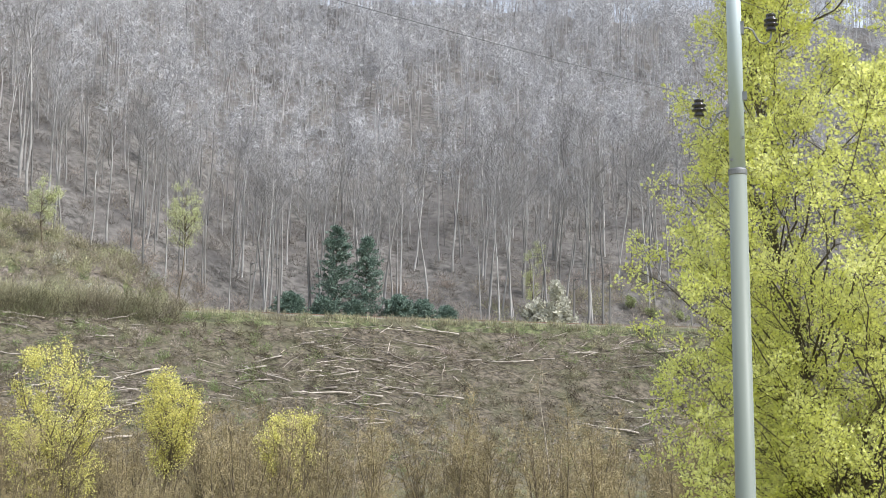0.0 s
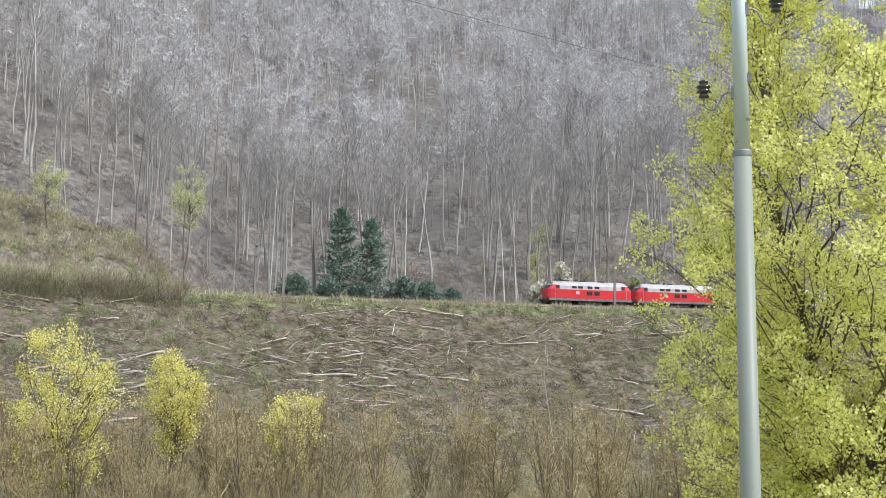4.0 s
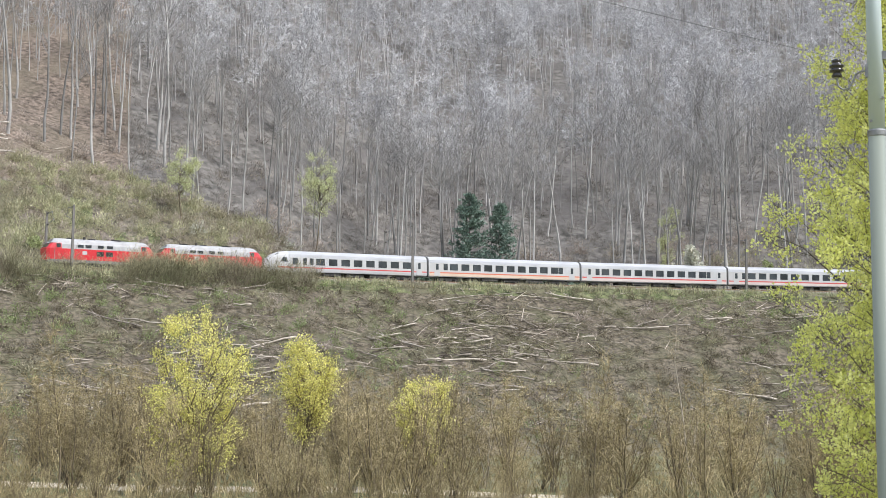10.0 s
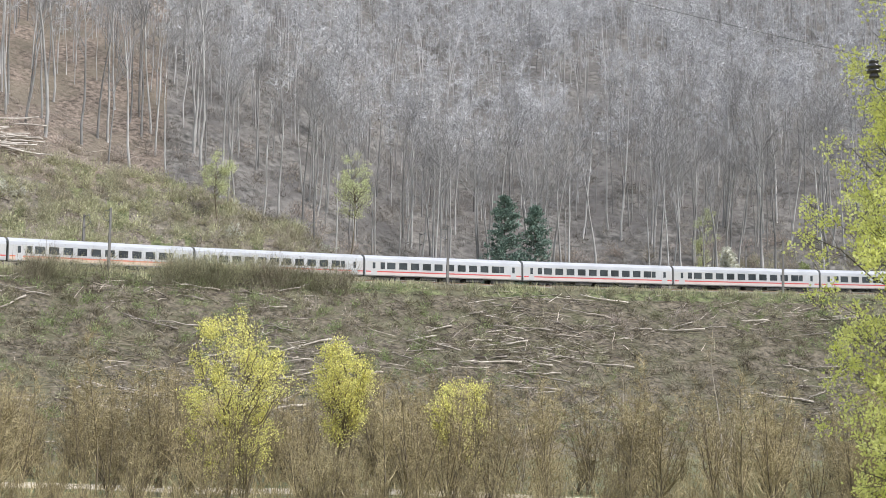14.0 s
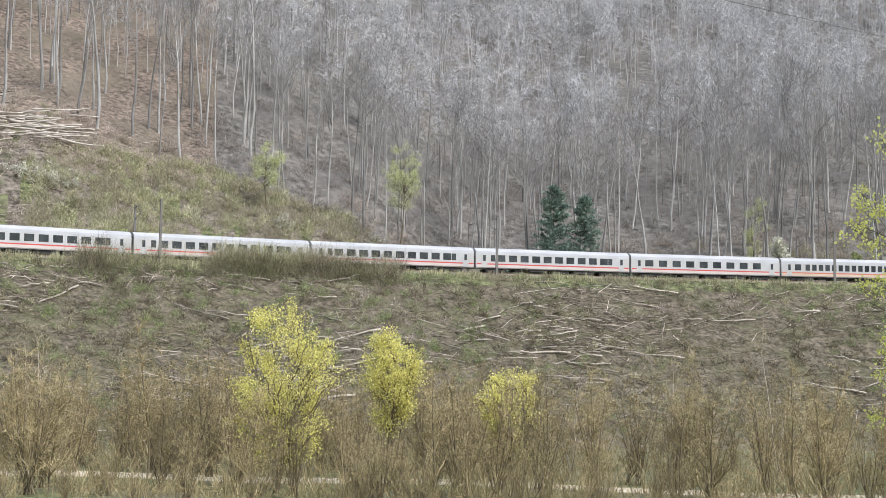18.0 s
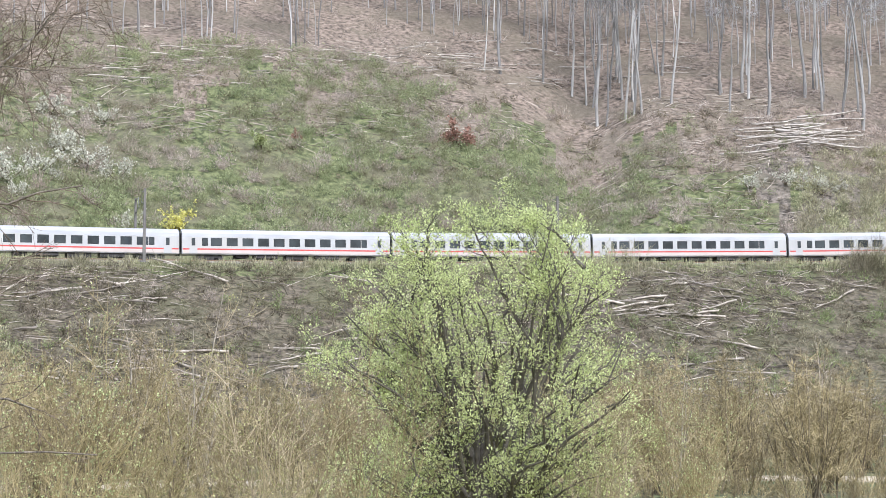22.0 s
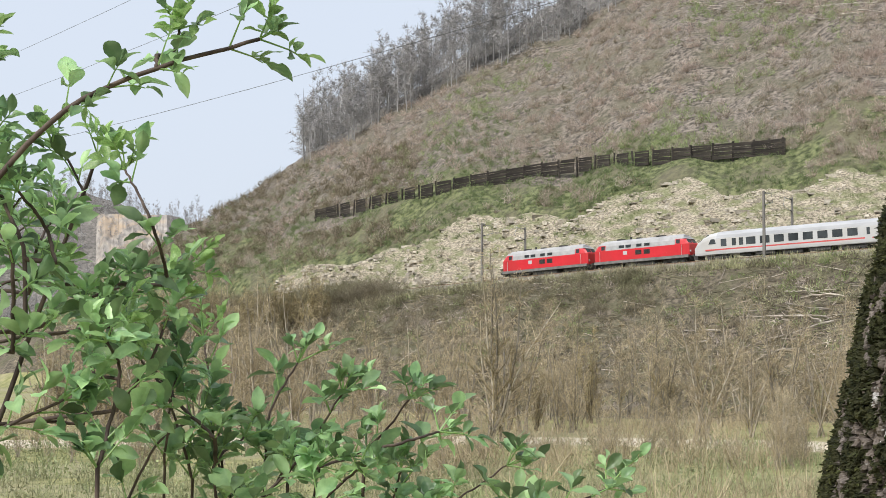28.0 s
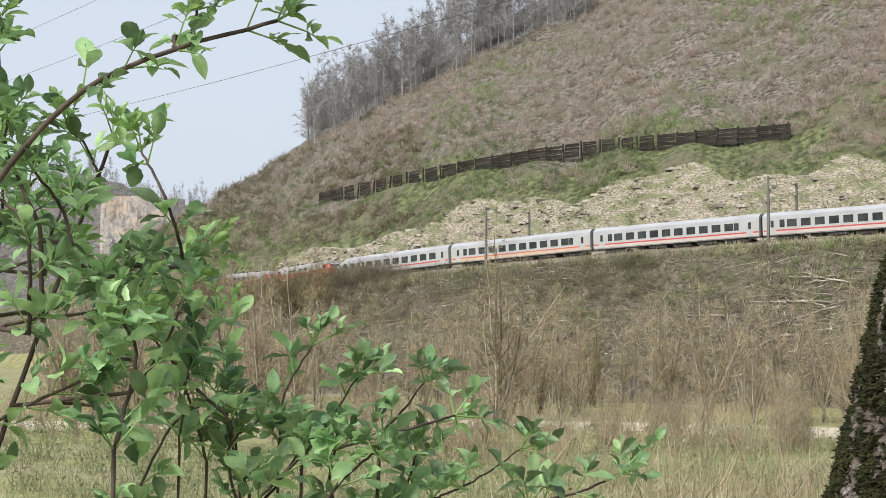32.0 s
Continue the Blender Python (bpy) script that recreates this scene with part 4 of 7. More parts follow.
def place_forest():
    rng = np.random.default_rng(5)
    # the nearest row as things of their own
    n = 0
    az = rng.uniform(-16, 40, 4000)
    d = rng.uniform(4, 75, 4000)
    ok = in_forest(az, d) & (d < np.interp(az, [-20, 12, 20, 40], [34, 42, 70, 92]))
    az, d = az[ok][:230], d[ok][:230]
    P = spot(az, behind(az, d))
    for i in range(len(az)):
        k = int(rng.integers(8))
        t = thing("beech_tree", "tall slender leafless beech with a pale grey trunk on the slope", "tree", "forest trees")
        t.matrix_basis = Matrix.Translation(P[i]) @ Euler((rng.normal() * 0.035, rng.normal() * 0.035, rng.uniform(0, 6.28))).to_matrix().to_4x4() @ Matrix.Scale(float(rng.uniform(0.7, 1.2) * (1.15 if az[i] > 15 else 1.0)), 4)
        part("trunk", FOREST[k][0], None, t)
        part("crown", FOREST[k][1], None, t)
    # the wood behind them
    def wood(n, a0, a1, depth, most):
        az = rng.uniform(a0, a1, n)
        d = rng.uniform(0, 1, n) ** 0.85 * depth + 6
        ok = in_forest(az, d) & (d > np.interp(az, [-20, 12, 20, 40, 41], [34, 42, 70, 92, 0]))
        az, d = az[ok], d[ok]
        r = behind(az, d)
        P = spot(az, r)
        ok = (np.degrees(np.arctan2(P[:, 2], r)) < 16.5) & (P[:, 2] < hill_top(az) + 6)
        return P[ok][:most]

    def far_hill():
        az, r = rng.uniform(113.6, 126, 620), rng.uniform(518, 625, 620)
        return spot(az, r)

    def crest():
        az, d = rng.uniform(-19, 6, 230), rng.uniform(120, 190, 230)
        return spot(az, behind(az, d))

    P = np.concatenate([wood(12000, -19, 37, 260, 2250), wood(14000, 36, 66, 190, 330), wood(9000, 64, 100, 240, 90), crest()])
    ridge = np.concatenate([wood(40000, 97.5, 112.6, 110, 330), far_hill()])
    for q, models_, name, bark, twig, size in ((P, WOOD, "forest", M_bark_wood, M_twig_hazed, 1.0), (ridge, RIDGE, "ridge_wood", M_ridge, M_ridge, 1.12)):
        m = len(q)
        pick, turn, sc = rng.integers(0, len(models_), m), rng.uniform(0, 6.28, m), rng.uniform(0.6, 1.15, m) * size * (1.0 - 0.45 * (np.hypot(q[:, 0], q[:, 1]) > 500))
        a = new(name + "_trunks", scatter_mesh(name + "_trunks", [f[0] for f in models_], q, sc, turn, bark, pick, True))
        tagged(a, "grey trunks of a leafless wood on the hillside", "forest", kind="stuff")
        # the forest's twig colour holds painted haze, the ridge's does not
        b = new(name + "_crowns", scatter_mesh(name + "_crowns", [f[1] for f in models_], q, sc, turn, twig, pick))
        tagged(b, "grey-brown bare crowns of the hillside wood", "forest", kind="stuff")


place_forest()


def fuzz_model(seed, mat, h=1.9, stems=42, w=0.07, leafy=0):
    """A soft cushion of upright twigs, tallest in the middle."""
    rng = np.random.default_rng(seed)
    a, t = rng.uniform(0, 6.28, stems), np.sqrt(rng.random(stems))
    x, y = np.cos(a) * t * h * 0.62, np.sin(a) * t * h * 0.62
    d = unit(np.stack([x * 0.45 / h + rng.normal(size=stems) * 0.16, y * 0.45 / h + rng.normal(size=stems) * 0.16, np.ones(stems)], -1))
    L = h * np.sqrt(1.02 - 0.8 * t * t) * rng.uniform(0.6, 1.1, stems)
    g = Geo().add(*blades(rng, np.stack([x, y, np.full(stems, -0.1)], -1), d, L, w * rng.uniform(0.6, 1.4, stems)))
    if leafy:
        s = np.repeat(np.arange(stems), leafy)
        p = np.stack([x, y, 0 * x], -1)[s] + d[s] * (L[s] * rng.uniform(0.45, 1.0, len(s)))[:, None] + rng.normal(size=(len(s), 3)) * 0.1
        g.add(*leaves(rng, p, unit(rng.normal(size=(len(s), 3)) + [0, 0, 0.4]), 0.2, wide=0.7))
    return g.mesh("brush", mat)


def puff_model(seed, mat, h=1.9, stems=44, w=0.07, leafy=0):
    """A rounded leafless bush: short twigs standing outwards all through a lobed dome."""
    rng = np.random.default_rng(seed)
    c = unit(rng.normal(size=(stems, 3)))
    c[:, 2] = np.abs(c[:, 2])
    a = np.arctan2(c[:, 1], c[:, 0])
    lobe = 0.85 + 0.2 * np.sin(2 * a + seed) * np.sin(3 * c[:, 2] + seed) + 0.15 * np.sin(5 * a + 2 * seed)
    p = c * (rng.uniform(0.15, 1.0, stems) ** 0.6 * lobe)[:, None] * [0.62 * h, 0.62 * h, 0.72 * h]
    d = unit(c * 0.7 + rng.normal(size=(stems, 3)) * 0.5 + [0, 0, 0.4])
    g = Geo().add(*blades(rng, p, d, h * rng.uniform(0.12, 0.27, stems), w * rng.uniform(0.7, 1.4, stems)))
    k = max(5, stems // 5)
    foot = rng.normal(size=(k, 3)) * [0.1 * h, 0.1 * h, 0] - [0, 0, 0.15]
    way = p[:k] + d[:k] * 0.14 * h - foot
    g.add(*blades(rng, foot, unit(way), np.linalg.norm(way, axis=1), w))
    if leafy:
        q = np.repeat(p + d * 0.2 * h, leafy, 0) + rng.normal(size=(stems * leafy, 3)) * 0.1 * h
        g.add(*leaves(rng, q, unit(rng.normal(size=q.shape) + [0, 0, 0.5]), 0.2, wide=0.75))
    return g.mesh("brush", mat)


def brush_model(seed, mat, h=1.6, stems=16, w=0.035, leafy=0):
    rng = np.random.default_rng(seed)
    p = rng.normal(size=(stems, 3)) * [0.35, 0.35, 0]
    p[:, 2] = -0.15
    d = unit(np.stack([p[:, 0] * 0.9 + rng.normal(size=stems) * 0.25, p[:, 1] * 0.9 + rng.normal(size=stems) * 0.25, np.ones(stems)], -1))
    L = h * (0.6 + 0.6 * rng.random(stems))
    g = Geo()
    g.add(*blades(rng, p, d, L, w * 1.3))
    q = p + d * (L * rng.uniform(0.3, 0.8, stems))[:, None]
    g.add(*blades(rng, np.repeat(q, 2, 0), unit(np.repeat(d, 2, 0) + rng.normal(size=(stems * 2, 3)) * 0.45), np.repeat(L, 2) * 0.5, w))
    if leafy:
        s = np.repeat(np.arange(stems), leafy)
        pp = p[s] + d[s] * (L[s] * rng.uniform(0.3, 1.05, len(s)))[:, None] + rng.normal(size=(len(s), 3)) * 0.16
        g.add(*leaves(rng, pp, unit(rng.normal(size=(len(s), 3)) + [0, 0, 0.5]), 0.17, wide=0.7))
    return g.mesh("brush", mat)


def brush_field(name, label, n, az0, az1, d0, d1, seed, mat, h=1.5, leafy=0, stems=14, w=0.035, keepf=None, patch=None, smin=0.6, smax=1.4, floor=False, dome=False):
    rng = np.random.default_rng(seed)
    az, d = rng.uniform(az0, az1, n), rng.uniform(d0, d1, n)
    P = spot(az, behind(az, d) if not floor else d)
    ok = np.ones(n, bool)
    if patch is not None:
        f, lev = patch
        ok &= np.sin(P[:, 0] * f + 2 * np.sin(P[:, 1] * f * 0.7 + seed)) + np.sin(P[:, 1] * f * 1.3 + seed) + rng.normal(size=n) * 0.5 > lev
    if keepf is not None:
        ok &= keepf(az, d)
    P = P[ok]
    m = len(P)
    mods = [(puff_model if dome == 3 else fuzz_model if dome == 2 else brush_model)(seed * 10 + i, mat, h, stems, w, leafy) for i in range(5)]
    ob = new(name, scatter_mesh(name, mods, P, rng.uniform(smin, smax, m), rng.uniform(0, 6.28, m), mat, rng.integers(0, 5, m)))
    return tagged(ob, label, "brush", kind="stuff")


brush_field("cutting_plants", "grass tufts and weeds on the rock cutting", 3000, 55, 116, 4.5, 16, 37, M_weed, 0.8, stems=22, w=0.07, dome=2, patch=(0.16, 0.3))
# course of the timber wall: bearing and elevation of its foot
WALL_A = [94.8, 98.5, 102.93, 107.0, 110.5, 113.0]
WALL_E = [6.95, 6.75, 6.42, 5.75, 5.0, 4.40]
WALL_D = [float((meet(a, e, 3)[1] - line_at(a)[0]) * line_at(a)[2]) for a, e in zip(WALL_A, WALL_E)]


def open_hill(az, d):
    """The cleared hillside, without the rock cut and the strip mown below the timber wall."""
    w = d - np.interp(az, WALL_A, WALL_D)
    strip = (az > 94.3) & (az < 113.3) & (w > -9) & (w < 1.0)
    return ~in_forest(az, d - 3) & (d > bench(az) + cut_height(az) / 1.25) & ~strip


brush_field("slope_brush", "dry grey-brown brush on the bank below the line", 5600, -20, 122, -46, -8.3, 21, M_bank, 1.7, w=0.085, dome=3, stems=52, smin=0.35, smax=1.2)
brush_field("bank_bushes", "low rounded leafless bushes on the bank", 2200, -20, 122, -44, -9, 34, M_hump, 1.9, w=0.08, dome=3, stems=70, patch=(0.13, 0.1), smin=0.35, smax=1.2)
brush_field("bank_brown_bushes", "brown leafless bushes on the bank", 1500, -20, 122, -44, -9, 64, M_brush, 2.2, w=0.075, dome=3, stems=70, patch=(0.12, 0.0), smin=0.35, smax=1.1)
brush_field("edge_brush", "tall thin bare brush along the edge of the line", 300, 9.6, 21.2, -11.5, -7.8, 25, M_bank, 4.3, w=0.05, stems=13, smin=0.35, smax=1.05, patch=(0.14, -0.9))
brush_field("edge_brush", "low bushes along the edge of the line", 70, 10.4, 19.0, -11, -8.6, 42, M_bank, 2.6, w=0.06, stems=60, dome=3, smin=0.4, smax=0.9)
brush_field("edge_brush", "loose olive bushes along the edge of the line", 190, 9.8, 21.0, -7.6, -5.0, 61, M_hump, 4.3, w=0.04, stems=120, dome=3, smin=0.4, smax=0.95, patch=(0.21, -0.5))
brush_field("edge_brush", "tall olive bushes along the edge of the line", 105, 11.9, 16.4, -8.4, -5.8, 62, M_hump, 6.4, w=0.042, stems=170, dome=3, smin=0.45, smax=0.92)
brush_field("track_shrubs", "grey-olive shrubs between the line and the wood", 460, -17, 9.5, 6.5, 22, 47, M_hump, 3.2, w=0.06, stems=90, dome=3, smin=0.4, smax=1.3, patch=(0.2, -0.4))
brush_field("track_shrubs", "brown leafless shrubs between the line and the wood", 520, -17, 12, 7, 30, 48, M_brush, 3.6, w=0.06, stems=90, dome=3, smin=0.4, smax=1.4)
brush_field("verge_grass", "dry olive grass along the edge of the railway bank", 2200, -16, 118, -9.4, -7.0, 43, M_hump, 1.05, w=0.07, stems=26, dome=2)
brush_field("hump_brush", "soft olive sprouting brush on the hump beside the line", 1300, 8.6, 23, 4.5, 36, 39, M_hump, 2.6, patch=(0.16, -0.9), w=0.085, stems=90, dome=3, keepf=lambda az, d: ~in_forest(az, d - 2), smin=0.4, smax=1.3)
brush_field("edge_brush", "tall bare brush along the edge of the line", 110, 28.5, 33.5, -12, -8.0, 26, M_hump, 2.8, w=0.05, stems=11, smin=0.3)
brush_field("edge_brush", "brown leafless bushes along the edge of the line", 420, 100, 118, -17, -8.0, 27, M_bank, 3.0, w=0.05, stems=150, dome=3, smin=0.4, smax=1.1)
brush_field("edge_brush", "tall bare brush along the edge of the line", 230, 109.3, 117, -8.6, -5.8, 41, M_bank, 6.8, w=0.045, stems=230, dome=3, smin=0.5, smax=0.95)
brush_field("valley_brush", "tangled dry undergrowth on the valley floor", 1500, -20, 66, 92, 165, 28, M_belt_mix, 2.0, w=0.035, stems=14, floor=True)
brush_field("valley_brush", "tangled tan undergrowth on the valley floor", 1100, 62, 124, 121, 175, 29, M_tan, 1.3, w=0.024, stems=14, floor=True)
brush_field("path_edge_brush", "low olive tangle beside the farm track", 420, -20, 64, 98, 108, 44, M_belt_mix, 1.5, w=0.03, stems=60, dome=3, floor=True)
brush_field("meadow_tufts", "rough grass and dry reeds on the meadow", 1500, 84, 124, 40, 117, 35, M_brush_green, 0.9, w=0.04, stems=12, floor=True, leafy=1)
brush_field("slope_grass", "patches of fresh green growth on the bank below the line", 4600, -20, 122, -44, -8.5, 22, M_tuft, 1.9, stems=54, w=0.08, dome=3, patch=(0.09, -0.1), smin=0.35, smax=1.1)
brush_field("bank_scrub", "dark brown scrub in drifts on the bank", 5200, -20, 122, -44, -9, 45, M_scrub, 1.6, w=0.075, stems=42, dome=3, patch=(0.09, -0.2), smin=0.35, smax=1.2)
brush_field("fence_grass", "green grass and weeds below the timber wall", 2400, 84, 116, 11, 31, 46, M_weed, 1.1, w=0.07, stems=44, dome=3, patch=(0.2, -0.5), smin=0.4, smax=1.2)
brush_field("lineside_grass", "bright green grass and weeds on the slope above the line", 1500, 54, 92, 5, 26, 56, M_tuft, 1.3, w=0.08, stems=46, dome=3, patch=(0.12, 0.5), keepf=lambda az, d: (az > 76) | (az < 58) | (d > 14), smin=0.4, smax=1.2)
brush_field("hump_scrub", "brown leafless scrub on the hump beside the line", 900, 8, 30, 4.5, 46, 58, M_brush, 2.2, w=0.07, stems=70, dome=3, keepf=lambda az, d: ~in_forest(az, d - 2), patch=(0.17, -0.2), smin=0.35, smax=1.2)
brush_field("hill_end_grass", "fresh green weeds on the end of the hillside", 3200, 100, 118, 6, 62, 63, M_weed, 1.5, w=0.08, stems=44, dome=3, patch=(0.1, -0.2), keepf=lambda az, d: ~in_forest(az, d - 3), smin=0.4, smax=1.2)
brush_field("hill_end_brush", "olive and green bushes on the end of the hillside", 1500, 108.5, 119, 3, 60, 59, M_scrub_olive, 2.4, w=0.09, stems=80, dome=3, keepf=open_hill, patch=(0.1, -0.9), smin=0.4, smax=1.3)
brush_field("hill_brush", "rounded dry brush on the cleared hillside above the line", 4800, 12, 121, 5, 122, 23, M_brush, 2.7, w=0.085, dome=3, stems=130, patch=(0.11, -1.0), smin=0.35, smax=1.2, keepf=open_hill)
brush_field("hill_russet", "reddish-brown leafless bushes in drifts on the cleared hillside", 3200, 50, 121, 14, 118, 52, M_russet, 3.0, w=0.085, dome=3, stems=130, patch=(0.08, -0.3), smin=0.35, smax=1.15, keepf=open_hill)
brush_field("hill_green", "budding green brush on the cleared hillside", 2400, 12, 120, 5, 110, 24, M_brush_green, 2.6, leafy=1, stems=70, w=0.08, dome=3, keepf=lambda az, d: open_hill(az, d) & ((az < 76) | (d < 34)), patch=(0.06, -0.1), smin=0.35, smax=1.15)
brush_field("hill_thicket", "thick green and olive brush on the hillside above the line", 2600, 28, 66, 8, 84, 53, M_brush_green, 3.0, leafy=1, stems=70, w=0.08, dome=3, keepf=open_hill, patch=(0.07, -0.5), smin=0.35, smax=1.2)
brush_field("hill_shade_brush", "dark olive-brown brush between the lighter bushes", 6400, 12, 121, 6, 118, 54, M_scrub_olive, 1.8, w=0.09, stems=46, dome=3, keepf=open_hill, patch=(0.1, -1.0), smin=0.4, smax=1.2)
brush_field("green_brush", "fresh green brush in patches on the cleared hillside", 3600, 50, 110, 26, 100, 49, M_tuft, 2.6, w=0.09, stems=70, dome=3, patch=(0.075, 0.5), keepf=open_hill, smin=0.4, smax=1.1)
brush_field("near_meadow_brush", "rough olive brush on the near meadow", 1000, 92, 124, 28, 96, 50, M_hump, 1.2, w=0.022, stems=40, dome=2, floor=True, patch=(0.12, -0.5))
brush_field("meadow_stalks", "tall tan stalks and thin shoots on the meadow", 520, 94, 110, 46, 100, 57, M_tan, 2.6, w=0.02, stems=18, floor=True, patch=(0.1, -0.2))
brush_field("forest_edge_brush", "leafless brush along the edge of the wood", 700, 9, 40, 14, 110, 51, M_brush, 2.4, w=0.06, stems=56, dome=3, keepf=lambda az, d: in_forest(az, d) & ~in_forest(az, d - 26), smin=0.4, smax=1.2)
brush_field("forest_undergrowth", "dark brown undergrowth on the forest floor", 4200, -20, 18, 5, 90, 36, M_under_wood, 2.8, w=0.055, dome=3, stems=46, smin=0.35, smax=1.4, keepf=lambda az, d: in_forest(az, d))


# ---- shrub belt on the valley floor ----
def shrub_model(seed, h=10.0, stems=11, leaf=None, nleaf=0, leaf_size=0.16, spread=0.42, low=0.3, twigs=15, size_r=0.06, bark=None, twig=None, tw=0.036, nb=9, bl=0.24, tl=0.065):
    rng = np.random.default_rng(seed)
    base = np.zeros((1, 2, 3))
    base[0, 1, 2] = 0.5
    P, R = grow(rng, base, np.array([[size_r * 1.6, size_r * 1.6]]), stems, 0.0, 0.6, h * 0.95, spread, 6, 0.45, 0.62, 0.18, 0.09, taper=0.3)
    P[:, 0, :2] += rng.normal(size=(stems, 2)) * 0.35
    P[:, 0, 2] = -0.3
    P2, R2 = grow(rng, P, R, nb, 0.12, 0.98, bl * h, 0.85, 3, 0.18, 0.55, 0.3, 0.12, taper=0.6)
    g = Geo()
    st = [Geo().add(*tubes(P[k:k + 1], R[k:k + 1], 4)).mesh("stem", bark or M_shrub_bark, True) for k in range(stems)]
    g = Geo()
    g.add(*tubes(P2, np.maximum(R2, 0.006), 3))
    g.add(*twigs_on(rng, P2, R2, twigs, tl * h, tw, 0.95, 0.06, 0.1))
    tw = g.mesh("crown", twig or M_belt)
    lf = None
    if leaf:
        who = rng.integers(0, len(P2), nleaf)
        p, T, _ = along(P2, R2, who, low + (1 - low) * rng.random(nleaf))
        p = p + rng.normal(size=p.shape) * 0.12
        g = Geo()
        g.add(*leaves(rng, p, unit(rng.normal(size=p.shape) + [0, 0, 0.2]), leaf_size, wide=0.75))
        lf = g.mesh("foliage", leaf)
    return st, tw, lf


def put_shrub(model, az, r, scale, turn, name="shrub", label="tall leafless shrub of many brown stems", category="shrub", group="valley shrubs"):
    t = thing(name, label, category, group)
    p = spot(az, r)
    t.matrix_basis = Matrix.Translation([float(c) for c in p]) @ Matrix.Rotation(turn, 4, "Z") @ Matrix.Scale(scale, 4)
    for me in model[0]:
        part("stem", me, None, t)
    part("crown", model[1], None, t)
    return t


BELT = [shrub_model(40 + i, 10.0, 10 + i % 4, spread=0.36 + 0.06 * (i % 3)) for i in range(6)]
TALL = [shrub_model(70 + i, 12.0, 4 + i % 3, spread=0.20 + 0.05 * (i % 3), twig=M_tan, bark=M_tan_bark, size_r=0.085, nb=20, bl=0.18, tl=0.07, twigs=9, tw=0.026) for i in range(5)]
LONE = [shrub_model(90 + i, 11.0, 1, spread=0.06, nb=34, bl=0.30, tl=0.11, twigs=14, size_r=0.10, tw=0.035) for i in range(3)]
for i, (az, r, sc) in enumerate(((21.9, 101, 0.86), (18.4, 104, 0.9), (14.8, 100, 0.62), (-1.8, 103, 0.95), (-0.6, 104, 0.8), (-4.6, 101, 0.8), (-5.6, 103, 0.85), (2.4, 106, 0.7), (25.6, 103, 0.8), (45, 104, 0.9), (8.2, 100, 0.7), (-9, 104, 0.9), (22.8, 108, 0.9), (52, 104, 0.9))):
    put_shrub(LONE[i % 3], az, r, sc, i * 1.3, "alder_tree", "small leafless tree with a dark trunk and fine twigs", "tree", "valley trees")
rng = np.random.default_rng(8)
for i in range(290):
    az = rng.uniform(-18, 122)
    near_side = az < 62
    r = rng.uniform(97, 150) if near_side else rng.uniform(123, 160)
    if near_side and 108 < r < 122:
        r += 14
    if any(abs(az - a) < w and r < q + 2 for a, w, q in ((13.7, 2.4, 108), (9.55, 1.4, 114), (5.4, 1.3, 118))):
        r = r + 30 if r < 118 else r + 12
    mods = BELT if rng.random() < np.interp(az, [20, 55, 70], [0.92, 0.7, 0.2]) else TALL
    if mods is BELT:
        put_shrub(mods[int(rng.integers(len(mods)))], az, r, float(rng.uniform(0.62, 1.0)), float(rng.uniform(0, 6.28)))
    else:
        put_shrub(mods[int(rng.integers(len(mods)))], az, r, float(rng.uniform(0.7, 1.15)), float(rng.uniform(0, 6.28)), "sapling", "tall thin tan leafless saplings on the valley floor", "sapling", "valley saplings")


def belt_rest(name, label, mods, n, a0, a1, r0, r1, mats, s0, s1):
    """The rest of the thicket, joined."""
    az, r = rng.uniform(a0, a1, n), rng.uniform(r0, r1, n)
    P, sc, tu, pk = spot(az, r), rng.uniform(s0, s1, n), rng.uniform(0, 6.28, n), rng.integers(0, len(mods), n)
    whole = scatter_mesh(name, [m[1] for m in mods], P, sc, tu, mats[1], pk)
    tagged(new(name + "_twigs", whole), label, "thicket", kind="stuff")
    stems = []
    for m in mods:
        g = Geo()
        for me in m[0]:
            V, F = mesh_arrays(me)
            g.add(V, *F)
        stems.append(g.mesh("stems", mats[0]))
    tagged(new(name + "_stems", scatter_mesh(name, stems, P, sc, tu, mats[0], pk)), label, "thicket", kind="stuff")


belt_rest("thicket", "dense brown leafless thicket on the valley floor", BELT, 190, -18, 62, 100, 160, (M_shrub_bark, M_belt_mix), 0.55, 1.0)
belt_rest("undershrub", "low tangled brown shrubs along the path", BELT, 80, -18, 64, 90, 104, (M_shrub_bark, M_belt_mix), 0.24, 0.55)
belt_rest("saplings", "tan leafless saplings on the valley floor", TALL, 150, 58, 122, 124, 172, (M_tan_bark, M_tan), 0.6, 1.1)
belt_rest("path_shrubs", "low tan shrubs between meadow and path", BELT, 110, 70, 124, 92, 111, (M_tan_bark, M_tan), 0.2, 0.5)

